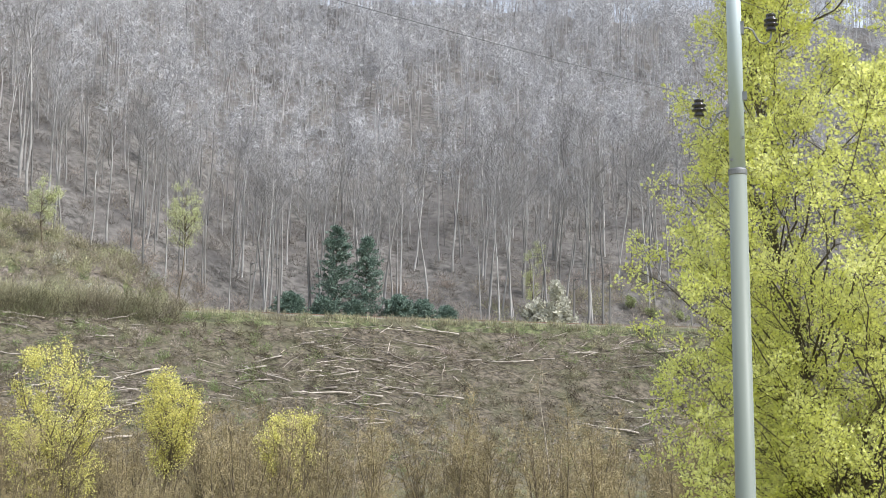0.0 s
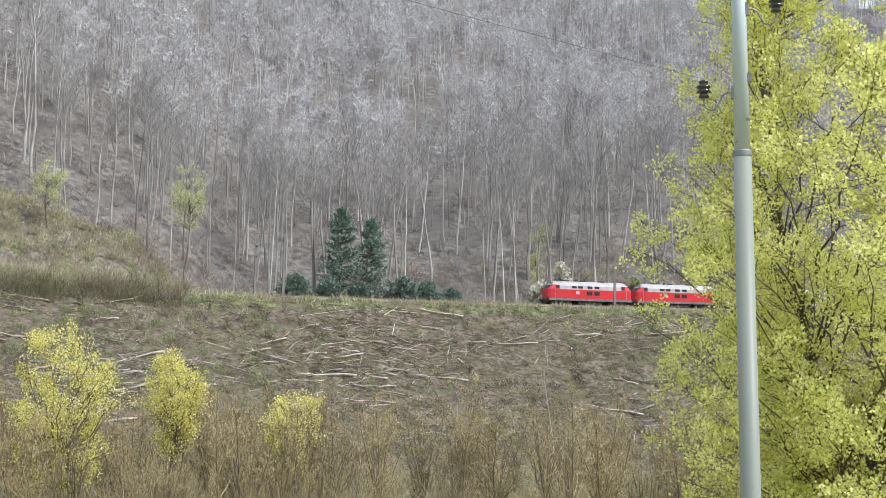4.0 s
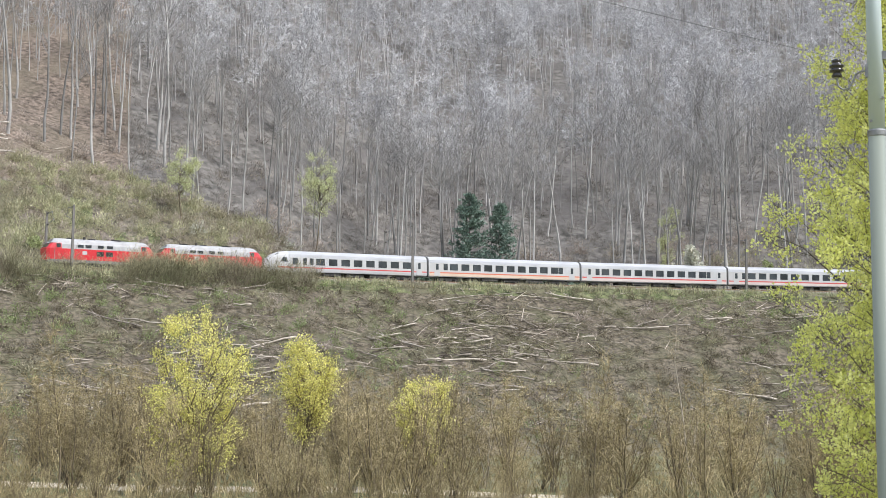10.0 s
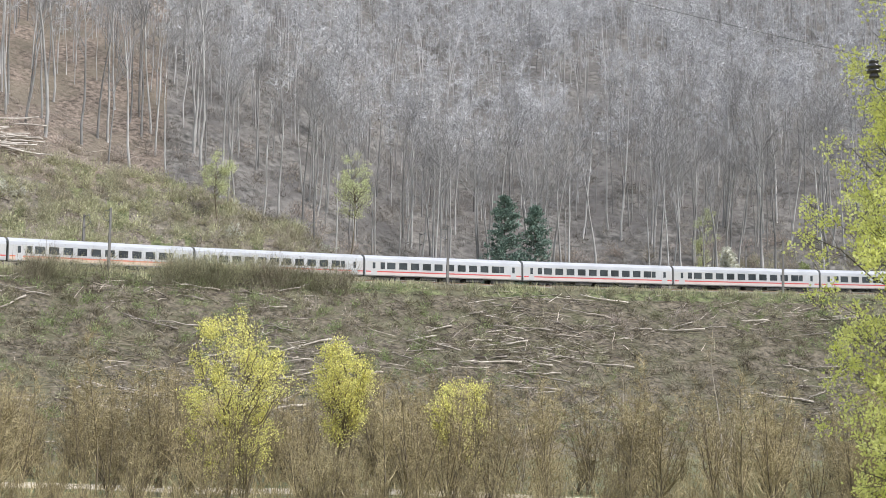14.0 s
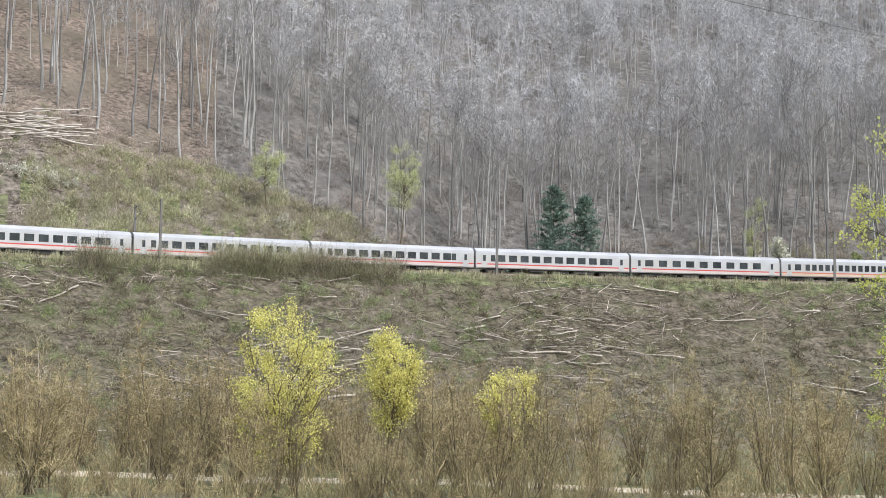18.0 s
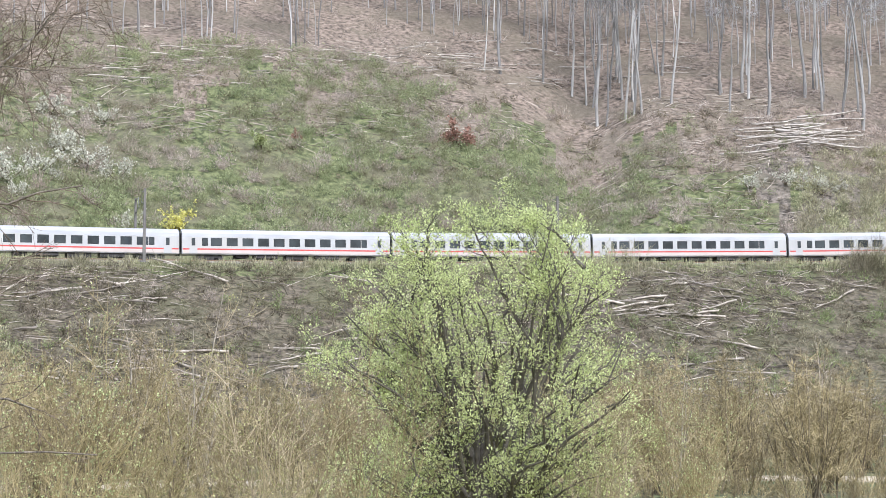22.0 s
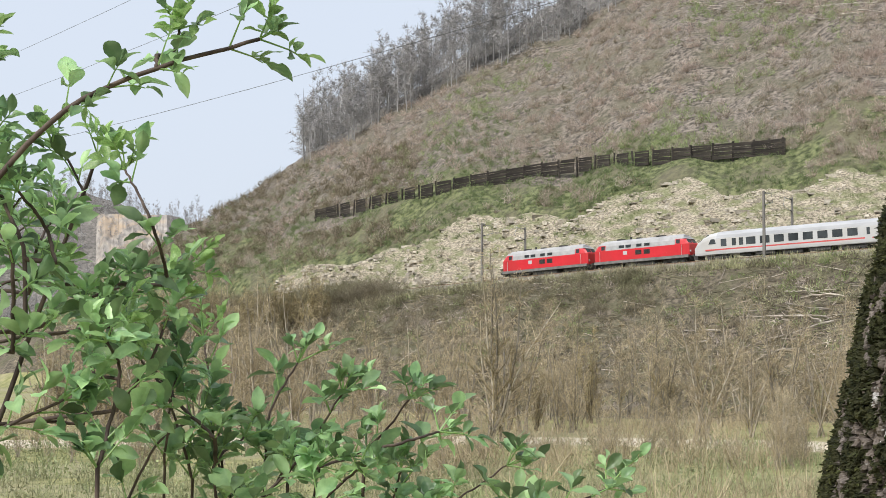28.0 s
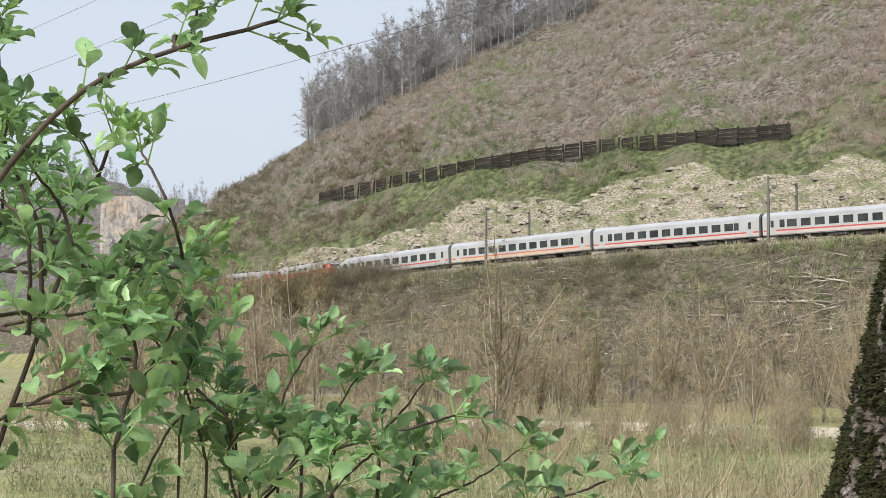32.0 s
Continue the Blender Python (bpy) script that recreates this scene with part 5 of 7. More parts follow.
# ---- conifers and blossoming bushes by the line ----
def conifer_model(seed, h=16.0, wide=2.6):
    rng = np.random.default_rng(seed)
    P = np.zeros((1, 6, 3))
    P[0, :, 2] = np.linspace(-0.4, h, 6)
    R = 0.2 * (1 - 0.92 * np.linspace(0, 1, 6))[None]
    tr = Geo().add(*tubes(P, R, 6)).mesh("trunk", M_maple_bark, True)
    n = 210
    t = np.sort(rng.random(n)) ** 0.85 * 0.96 + 0.03
    p = np.stack([np.zeros(n), np.zeros(n), t * h], -1)
    a = rng.uniform(0, 6.28, n)
    prof = np.interp(t, [0, 0.12, 0.35, 0.6, 0.85, 1], [0.5, 0.85, 1, 0.85, 0.5, 0.12])
    L = wide * 1.3 * prof * rng.uniform(0.5, 1.2, n)
    d = unit(np.stack([np.cos(a), np.sin(a), rng.uniform(-0.25, 0.35, n)], -1))
    Q = np.stack([p, p + d * L[:, None] * 0.5, p + d * L[:, None] + [0, 0, 0.25]], 1)
    g = Geo().add(*tubes(Q, np.tile([0.045, 0.03, 0.012], (n, 1)), 3))
    m = 26
    who = np.repeat(np.arange(n), m)
    q, T, _ = along(Q, np.ones((n, 3)), who, rng.uniform(0.25, 1.0, n * m))
    dd = unit(T * 0.6 + rng.normal(size=T.shape) * 0.55 + [0, 0, 0.25])
    f = Geo().add(*leaves(rng, q + rng.normal(size=q.shape) * 0.1, dd, 0.5, fold=0.5, wide=0.4))
    return tr, g.mesh("branch_frame", M_maple_bark), f.mesh("foliage", M_needle)


def put_model(names, model, p, scale, turn, name, label, category, group=""):
    t = thing(name, label, category, group)
    t.matrix_basis = Matrix.Translation(p) @ Matrix.Rotation(turn, 4, "Z") @ Matrix.Scale(scale, 4)
    for nm, me in zip(names, model):
        if me:
            part(nm, me, None, t)
    return t


PINE = [conifer_model(1, 15.8, 2.9), conifer_model(2, 15.5, 2.7), conifer_model(3, 5.0, 2.4)]
for az, d, sc, k in ((3.98, 9, 1.0, 0), (2.85, 9, 0.93, 1), (5.6, 7, 0.9, 2), (4.4, 6.5, 0.8, 2), (3.3, 7, 0.75, 2), (1.7, 7, 0.95, 2), (0.8, 7.5, 0.85, 2), (-0.1, 8, 0.7, 2)):
    p = Vector(spot(az, behind(az, d)).tolist())
    put_model(("trunk", "branch_frame", "foliage"), PINE[k], p, sc, az, "spruce", "dark green conifer beside the railway line" if k < 2 else "low dark green conifer beside the railway line", "conifer", "conifers by the line")


def bloom_model(seed, mat, h=2.4, n=700, size=0.2, wide=0.8):
    rng = np.random.default_rng(seed)
    base = np.zeros((1, 2, 3))
    base[0, 1, 2] = 0.3
    P, R = grow(rng, base, np.array([[0.06, 0.06]]), 9, 0, 0.8, h, wide, 4, 0.3, 0.7, 0.3, 0.15)
    P2, R2 = grow(rng, P, R, 5, 0.3, 1, h * 0.4, 0.7, 3, 0.2, 0.6, 0.3, 0.1)
    g = Geo().add(*tubes(P, R, 3)).add(*tubes(P2, np.maximum(R2, 0.008), 3))
    who = rng.integers(0, len(P2), n)
    p, _, _ = along(P2, R2, who, rng.random(n))
    f = Geo().add(*leaves(rng, p + rng.normal(size=p.shape) * 0.1, unit(rng.normal(size=p.shape)), size, wide=0.8))
    return g.mesh("branch_frame", M_shrub_bark), f.mesh("foliage", mat)


WHITE = [bloom_model(i, M_white_bloom, 2.4, n, 0.16, 1.1) for i, n in ((5, 900), (6, 700), (7, 5200))]
RUST = [bloom_model(i, M_red_leaf, 2.2, 800, 0.2, 0.95) for i in (7, 8)]
LIME = [bloom_model(9, M_green_leaf, 2.6, 900, 0.24), bloom_model(10, M_yellow_leaf, 2.6, 700, 0.22)]
# white bushes: bearing, elevation, size
for i, (az, el, sc) in enumerate(((-3.75, 4.0, 2.4), (12.3, 4.45, 1.0), (10.65, 5.0, 1.0), (13.9, 5.7, 0.8), (22.3, 6.9, 1.0), (23.4, 7.1, 1.0), (24.6, 7.0, 0.9), (21.4, 6.8, 0.7),
                                  (47.6, 7.3, 1.3), (48.6, 7.8, 1.4), (49.5, 8.3, 1.4), (50.4, 7.4, 1.5), (51.3, 7.2, 1.5), (52.2, 7.5, 1.3), (49.9, 9.6, 1.2), (48.0, 9.4, 1.0), (51.0, 6.6, 1.0), (52.5, 6.6, 1.1), (47.0, 5.6, 0.9),
                                  (79.4, 7.0, 1.2), (78.4, 7.1, 1.1), (77.2, 7.2, 0.9), (76.4, 7.1, 0.8), (63.9, 7.4, 0.6))):
    p, _ = meet(az, el) if i else (Vector(spot(az, behind(az, 5.0)).tolist()), 0)
    put_model(("branch_frame", "foliage"), WHITE[i % 2 if i else 2], p, sc * 1.35, i, "blackthorn_bush", "bush covered in white spring blossom on the slope", "bush", "white blossoming bushes")
for i, (az, el, sc) in enumerate(((35.2, 8.7, 2.0), (41.2, 8.9, 0.8), (56.2, 7.6, 0.8), (63.5, 8.2, 0.7), (66.0, 9.6, 0.6), (72.6, 10.9, 1.1), (73.2, 10.6, 0.8), (75.1, 11.9, 1.0), (83.5, 10.8, 1.1), (82.8, 11.0, 0.9), (84.2, 10.4, 0.9), (81.6, 11.4, 0.8), (60.4, 8.1, 0.7))):
    p, _ = meet(az, el)
    put_model(("branch_frame", "foliage"), RUST[i % 2], p, sc, i, "beech_bush", "low bush still holding rusty red-brown leaves", "bush", "rusty bushes")
rng = np.random.default_rng(66)
for i in range(14):
    p, _ = meet(rng.uniform(57, 93), rng.uniform(10.3, 12.6))
    put_model(("branch_frame", "foliage"), RUST[i % 2], p, rng.uniform(0.6, 1.1), i, "beech_bush", "low bush still holding rusty red-brown leaves", "bush", "rusty bushes")
for i in range(12):
    p, _ = meet(rng.uniform(56, 80), rng.uniform(8.0, 12.8)) if i % 3 else meet(rng.uniform(60, 90), rng.uniform(5.5, 7.0))
    put_model(("branch_frame", "foliage"), LIME[0], p, rng.uniform(0.6, 1.25), i, "sprouting_bush", "bush with fresh light green leaves on the slope", "bush", "green bushes")
for i, (az, el, sc, k) in enumerate(((45.3, 5.4, 1.5, 1), (38.0, 5.6, 1.3, 0), (19.6, 4.9, 1.1, 0), (27.0, 5.2, 1.2, 0), (33.0, 5.5, 1.2, 0), (42.4, 8.5, 1.3, 0), (70.5, 9.0, 1.2, 0), (74.0, 9.2, 1.3, 0), (68.0, 6.8, 1.1, 0), (66.0, 6.7, 1.2, 0),
                                     (53.8, 6.6, 1.2, 0), (80.5, 5.9, 1.3, 0), (82.0, 5.6, 1.4, 0), (65.0, 2.1, 1.3, 0), (70.8, 0.9, 1.0, 0), (-7.5, 4.2, 1.0, 0), (-8.6, 4.1, 1.0, 0), (-6.8, 4.5, 1.2, 0))):
    p, _ = meet(az, el)
    put_model(("branch_frame", "foliage"), LIME[k], p, sc, i, "sprouting_bush", "bush with fresh light green leaves on the slope" if k == 0 else "bush with bright yellow leaves beside the line", "bush", "green bushes")


# ---- felled timber on the slopes ----
def log_mesh(seed, L, r, branchy=2, mat=None):
    rng = np.random.default_rng(seed)
    x = np.linspace(-L / 2, L / 2, 6)
    P = np.stack([x, rng.normal(size=6) * 0.03 * L, rng.normal(size=6) * 0.012 * L], -1)[None]
    R = np.linspace(r, r * 0.55, 6)[None]
    g = Geo().tube(P[0], R[0], 7)
    P1, R1 = grow(rng, P, R, branchy, 0.3, 0.95, L * 0.3, 0.6, 3, 0.15, 0.5, 0.4, 0.15)
    g.add(*tubes(P1, R1, 4))
    return g.mesh("felled_log", mat or M_log, True)


LOGS = [log_mesh(i, L, r, b) for i, (L, r, b) in enumerate(((7.5, 0.13, 4), (5.2, 0.12, 3), (9.5, 0.15, 5), (3.8, 0.12, 2), (6.5, 0.10, 5), (2.6, 0.15, 1)))]


def lay(me, a, b, name, label, category, group, drop=0.0):
    """Lay a long thing along the straight line from a to b, at its own length."""
    a, b = Vector(a), Vector(b)
    d = (b - a).normalized()
    side = Vector((0, 0, 1)).cross(d).normalized()
    m = Matrix((d, side, d.cross(side))).transposed().to_4x4()
    m.translation = (a + b) / 2 + Vector((0, 0, drop))
    ob = new(name, me)
    ob.matrix_basis = m
    return tagged(ob, label, category, group)


rng = np.random.default_rng(77)
n_logs = 0
for i in range(1000):
    if n_logs >= 290:
        break
    az = rng.uniform(-13, 100)
    d = -rng.uniform(10, 38)
    # timber lies in drifts
    if math.sin(az * 0.55) + math.sin(az * 0.21 + d * 0.25) + rng.normal() * 0.6 < 0.1:
        continue
    k = int(rng.integers(6))
    L = (7.5, 5.2, 9.5, 3.8, 6.5, 2.6)[k]
    r = float(behind(az, d))
    th = rng.normal() * 0.28
    da = math.degrees(math.cos(th) * L / r) * float(line_at(az)[2])
    dr = math.sin(th) * L
    p, q = spot(az - da / 2, float(behind(az - da / 2, d - dr / 2))), spot(az + da / 2, float(behind(az + da / 2, d + dr / 2)))
    lay(LOGS[k], p, q, "felled_log", "weathered pale felled log lying on the bank", "log", "felled logs", 0.4)
    n_logs += 1


def twig_litter(name, label, n, az, d, seed, mat, thick=1.0, drift=0.2):
    """Lopped branches strewn over a slope."""
    rng = np.random.default_rng(seed)
    ok = np.sin(az * 0.55) + np.sin(az * 0.21 + d * 0.25) + rng.normal(size=n) * 0.9 > drift
    az, d = az[ok], d[ok]
    r = behind(az, d)
    p = spot(az, r) + [0, 0, 0.12]
    az2 = az + np.degrees(rng.normal(size=len(az)) * 2.3 / r)
    q = spot(az2, behind(az2, d + rng.normal(size=len(az)) * 1.2)) + np.stack([0 * az, 0 * az, rng.uniform(0.05, 0.5, len(az))], -1)
    P = np.stack([p, (p + q) / 2 + rng.normal(size=p.shape) * 0.08, q], 1)
    V, Q = tubes(P, thick * np.tile([0.055, 0.045, 0.025], (len(P), 1)), 3)
    tagged(new(name, mesh_np(name, V, [Q], mat)), label, "branches", kind="stuff")


M_hill_log = material("bleached_logs", (0.29, 0.25, 0.215), (0.62, 0.565, 0.495), 0.6, 0.9, 0.0, vary=0.35, island=True)
M_log_twig = material("pale_dead_branches", (0.25, 0.2, 0.16), (0.6, 0.54, 0.46), 0.4, 0.9, 0.0, vary=0.5, island=True)
M_dead = material("dark_dead_branches", (0.06, 0.05, 0.042), (0.2, 0.165, 0.135), 0.4, 0.9, 0.0, vary=0.4, island=True)
rng = np.random.default_rng(80)
twig_litter("lopped_branches", "lopped pale branches strewn over the bank", 8000, rng.uniform(-16, 112, 8000), -rng.uniform(9, 42, 8000), 78, M_log_twig)
twig_litter("dead_branches", "dark dead branches strewn over the bank", 9000, rng.uniform(-16, 112, 9000), -rng.uniform(9, 42, 9000), 81, M_dead)
twig_litter("twig_tangle", "tangled brown twigs covering the bank", 15000, rng.uniform(-16, 118, 15000), -rng.uniform(8.6, 43, 15000), 84, M_bank, 0.8, -9.0)
az = rng.uniform(17, 101, 9000)
twig_litter("clearing_branches", "pale lopped branches strewn over the cleared hilltop", 9000, az, forest_edge(az) + rng.uniform(-36, 14, 9000), 82, M_log_twig)
az = rng.uniform(17, 101, 5000)
twig_litter("clearing_dead_branches", "dark dead branches strewn over the cleared hilltop", 5000, az, forest_edge(az) + rng.uniform(-40, 14, 5000), 83, M_dead)

# timber pile in the clearing on the hump
pile = thing("log_pile", "stack of pale felled logs in a hillside clearing", "log pile")
rng = np.random.default_rng(79)
STACK = [log_mesh(20 + i, L, r, 1, M_hill_log) for i, (L, r) in enumerate(((8.0, 0.2), (6.0, 0.17), (9.5, 0.22), (4.5, 0.18)))]
for i in range(46):
    az = rng.uniform(21.6, 25.2)
    p, r = meet(az, 8.95 + 0.28 * rng.normal() - 0.12 * abs(az - 23.5))
    p = p + Vector((0, 0, 0.2 + 0.9 * rng.random()))
    turn = rng.normal() * 0.13
    q = p + Vector((math.cos(radians(az) + turn), math.sin(radians(az) + turn), 0.06 * rng.normal())) * 5
    ob = lay(STACK[int(rng.integers(4))], p, q, "log", "", "", "")
    ob.parent = pile
P, sc = [], []
for i in range(320):
    az = rng.uniform(60, 95) if i % 3 else rng.uniform(26, 48)
    el = rng.uniform(11.6, 14.3) if i % 3 else rng.uniform(10.8, 12.5)
    p, r = meet(az, el)
    P.append((p.x, p.y, p.z + 0.3))
    sc.append(math.radians(az) + rng.normal() * 0.5)
hill_logs = scatter_mesh("hillside_logs", LOGS, np.array(P), np.full(len(P), 0.9), np.array(sc), M_hill_log, rng.integers(0, 6, len(P)))
tagged(new("hillside_logs", hill_logs), "pale felled logs lying on the cleared hillside", "logs", kind="stuff")


# ---- masts of the overhead line ----
def mast(az, off, h, arm, shift=0.0):
    a = np.radians(az)
    best = min(np.arange(40, 640, 0.5), key=lambda s: abs(math.degrees(math.atan2(-on_line(s, off)[0].x, on_line(s, off)[0].y)) - az))
    p, th = on_line(float(best) + shift, off)
    z = p.z - 0.7
    t = thing("overhead_line_mast", "slim grey overhead-line mast with bracket arm", "mast", "overhead line masts")
    t.matrix_basis = Matrix.Translation((p.x, p.y, z)) @ Matrix.Rotation(th, 4, "Z")
    part("pole", Geo().loft([[(a_ * w, b * w, zz) for a_, b in ((-1, -0.7), (1, -0.7), (1, 0.7), (-1, 0.7))] for w, zz in ((0.19, -0.5), (0.13, h))]), M_mast, t)
    part("foot", Geo().box(-0.4, 0.4, -0.4, 0.4, -0.6, 0.25), M_mast, t)
    sgn = arm
    g = Geo()
    g.tube([(0, 0, h - 0.35), (0, sgn * 2.1, h - 0.15)], 0.05, 6)
    g.tube([(0, 0, h - 1.9), (0, sgn * 2.6, h - 1.3)], 0.04, 6)
    g.tube([(0, sgn * 2.1, h - 0.15), (0, sgn * 2.6, h - 1.3)], 0.03, 6)
    part("bracket_arm", g, M_iron, t)
    for zz in (h - 0.3, h - 1.85):
        part("insulator", Geo().tube([(0, sgn * 0.2, zz), (0, sgn * 0.6, zz + 0.08)], 0.09, 8), M_porcelain, t)
    return t


# bearings of the masts on the valley side and on the hill side
for az in (-6.0, 6.06, 18.2, 31.55, 46.5, 63.0, 79.9, 95.95, 106.12):
    mast(az, 6.9, 8.8, -1)
for az in (-4.7, 7.12, 19.2, 32.3, 46.9, 63.6, 80.3, 94.9, 104.54):
    mast(az, -3.3, 8.8, 1)


# ---- rock in the cut, and the timber rockfall wall above it ----
def rock_face(a0, a1, seed):
    rng = np.random.default_rng(seed)
    az = np.arange(a0, a1, 0.14)
    k = 22
    hc = cut_height(az)
    t = np.linspace(-0.06, 1.04, k)
    A = np.tile(az[:, None], (1, k))
    D = bench(az)[:, None] + (hc[:, None] / 1.25) * t[None] + 0.0
    R = behind(A, D)
    Z = land(A, R)
    P = np.stack([-np.sin(np.radians(A)) * R, np.cos(np.radians(A)) * R, Z], -1)
    # blocky ledges standing out of the slope
    s = A * 3.6
    cell = lambda u, v, q: np.abs(np.sin(np.floor(u) * 127.1 + np.floor(v) * 311.7 + q) * 43758.5453) % 1
    zz = P[..., 2] + 0.3 * np.sin(s * 0.5)
    out = 0.6 * (0.55 * cell(s / 2.2 + 0.4 * np.floor(zz / 1.1), zz / 1.1, seed) + 0.4 * cell(s / 0.9, zz / 0.55, seed + 3) + 0.35 * rng.random(A.shape))
    fade = np.clip(np.minimum(t, 1 - t) * 7, 0, 1)[None] * smooth(0, 2, hc)[:, None] * smooth(0, 12, np.arange(len(az)))[:, None] * smooth(0, 12, len(az) - 1 - np.arange(len(az)))[:, None]
    out = out * fade - 0.35 * (1 - fade)
    dirn = unit(-P * [1, 1, 0]) * 0.8 + [0, 0, 0.6]
    P = P + dirn * out[..., None]
    n = len(az)
    i, j = np.meshgrid(np.arange(n - 1), np.arange(k - 1), indexing="ij")
    a = i * k + j
    ob = new("rock_face", mesh_np("rock_face", P.reshape(-1, 3), [np.stack([a, a + 1, a + 1 + k, a + k], -1).reshape(-1, 4)], M_rock))
    tagged(ob, "broken pale limestone face of the railway cutting", "rock face", kind="structure")


def rock_blocks(n, ranges, seed):
    """Blocks and ledges of limestone standing out of the cut."""
    rng = np.random.default_rng(seed)
    g = Geo()
    a0 = np.array([(-1, -1, -1), (1, -1, -1), (1, 1, -1), (-1, 1, -1), (-1, -1, 1), (1, -1, 1), (1, 1, 1), (-1, 1, 1)], float)
    F = [[0, 3, 2, 1], [4, 5, 6, 7], [0, 1, 5, 4], [1, 2, 6, 5], [2, 3, 7, 6], [3, 0, 4, 7]]
    k = 0
    while k < n:
        lo, hi = ranges[int(rng.integers(len(ranges)))]
        az = rng.uniform(lo, hi)
        hc = float(cut_height(np.array(az)))
        t = rng.random() ** 1.15 * 0.97
        t = min(round((hc * t + 0.2 * math.sin(az * 0.7)) / 0.42) * 0.42 / max(hc, 0.5), 0.97)
        d = float(bench(np.array(az))) + hc / 1.25 * t
        if math.sin(az * 2.1) + math.sin(az * 0.83 + t * 4) + math.sin(az * 5.3 - t * 3) + rng.normal() * 0.6 < -0.2:
            continue
        p = spot(az, float(behind(az, d - 0.45)))
        sz = rng.uniform(0.12, 0.5) * rng.uniform(0.5, 1.2)
        V = a0 * [sz * rng.uniform(1.0, 3.0), sz * 0.9, sz * rng.uniform(0.25, 0.6)] * rng.uniform(0.75, 1.1, (8, 1)) + rng.normal(size=(8, 3)) * sz * 0.12
        th = radians(az) + rng.normal() * 0.25
        c, s_ = math.cos(th), math.sin(th)
        V = np.stack([V[:, 0] * c - V[:, 1] * s_, V[:, 0] * s_ + V[:, 1] * c, V[:, 2]], -1) + p
        g.add(V, F)
        k += 1
    tagged(new("limestone_blocks", g.mesh("limestone_blocks", M_rock_block)), "pale broken limestone blocks in the cutting", "rock", kind="stuff")


rock_blocks(6500, ((55, 78), (88, 113.5), (88, 113.5)), 6)
rock_blocks(160, ((14, 30), (62, 66)), 7)
rng = np.random.default_rng(61)
outcrop = Geo()
for i in range(260):
    p, _ = meet(rng.normal(64.4, 1.1), rng.normal(2.15, 0.32), -60)
    sz = rng.uniform(0.15, 0.55)
    c = np.array([(x, y, z) for z in (-1, 1) for y in (-1, 1) for x in (-1, 1)], float) * [sz * rng.uniform(0.8, 1.8), sz, sz * rng.uniform(0.4, 0.9)] * rng.uniform(0.75, 1.1, (8, 1))
    outcrop.add(c + [p.x, p.y, p.z + 0.25], [[0, 2, 3, 1], [4, 5, 7, 6], [0, 1, 5, 4], [2, 6, 7, 3], [0, 4, 6, 2], [1, 3, 7, 5]])
tagged(new("bank_rocks", outcrop.mesh("bank_rocks", M_rock_block)), "pale rock rubble showing on the bank below the line", "rock", kind="stuff")
rock_face(54.5, 78.5, 3)
rock_face(86.5, 114.5, 4)


def rockfall_wall():
    t = thing("rockfall_wall", "long dark timber rockfall wall of stacked beams between posts", "timber wall")
    pts = []
    az = 94.8
    while az < 113.0:
        p, r = meet(az, float(np.interp(az, WALL_A, WALL_E)), 3)
        pts.append((p, r))
        az += math.degrees(3.0 / r)
    # keep the line level from post to post
    zs = np.array([p.z for p, _ in pts])
    xy = np.array([(p.x, p.y) for p, _ in pts])
    ker = np.ones(5) / 5
    pad = np.pad(zs, 2, mode="edge")
    zs = np.convolve(pad, ker, "valid")
    xy = np.stack([np.convolve(np.pad(xy[:, c], 2, mode="edge"), ker, "valid") for c in (0, 1)], -1)
    post = Geo().box(-0.13, 0.13, -0.13, 0.13, -1.2, 2.5).mesh("post", M_timber)
    rng = np.random.default_rng(4)
    for i in range(len(zs)):
        ob = part("post", post, None, t)
        ob.matrix_basis = Matrix.Translation((xy[i, 0], xy[i, 1], zs[i])) @ Euler((rng.normal() * 0.04, rng.normal() * 0.04, rng.uniform(0, 1))).to_matrix().to_4x4()
    beam = Geo().loft([[(x, 0.09 * a, 0.135 * b) for a, b in ((-1, -0.8), (-0.6, -1), (0.8, -1), (1, -0.6), (1, 0.9), (-0.8, 1))] for x in (-1.62, 1.62)]).mesh("beam", M_timber)
    for i in range(len(zs) - 1):
        a, b = Vector((*xy[i], zs[i])), Vector((*xy[i + 1], zs[i + 1]))
        d = (b - a).normalized()
        side = Vector((0, 0, 1)).cross(d).normalized()
        m = Matrix((d, side, d.cross(side))).transposed().to_4x4()
        for k in range(8):
            ob = part("beam", beam, None, t)
            mm = m.copy()
            mm.translation = (a + b) / 2 + Vector((0, 0, 0.05 + 0.295 * k + rng.normal() * 0.03)) + side * (0.2 + rng.normal() * 0.03)
            ob.matrix_basis = mm @ Matrix.Rotation(rng.normal() * 0.02, 4, "Y")


rockfall_wall()


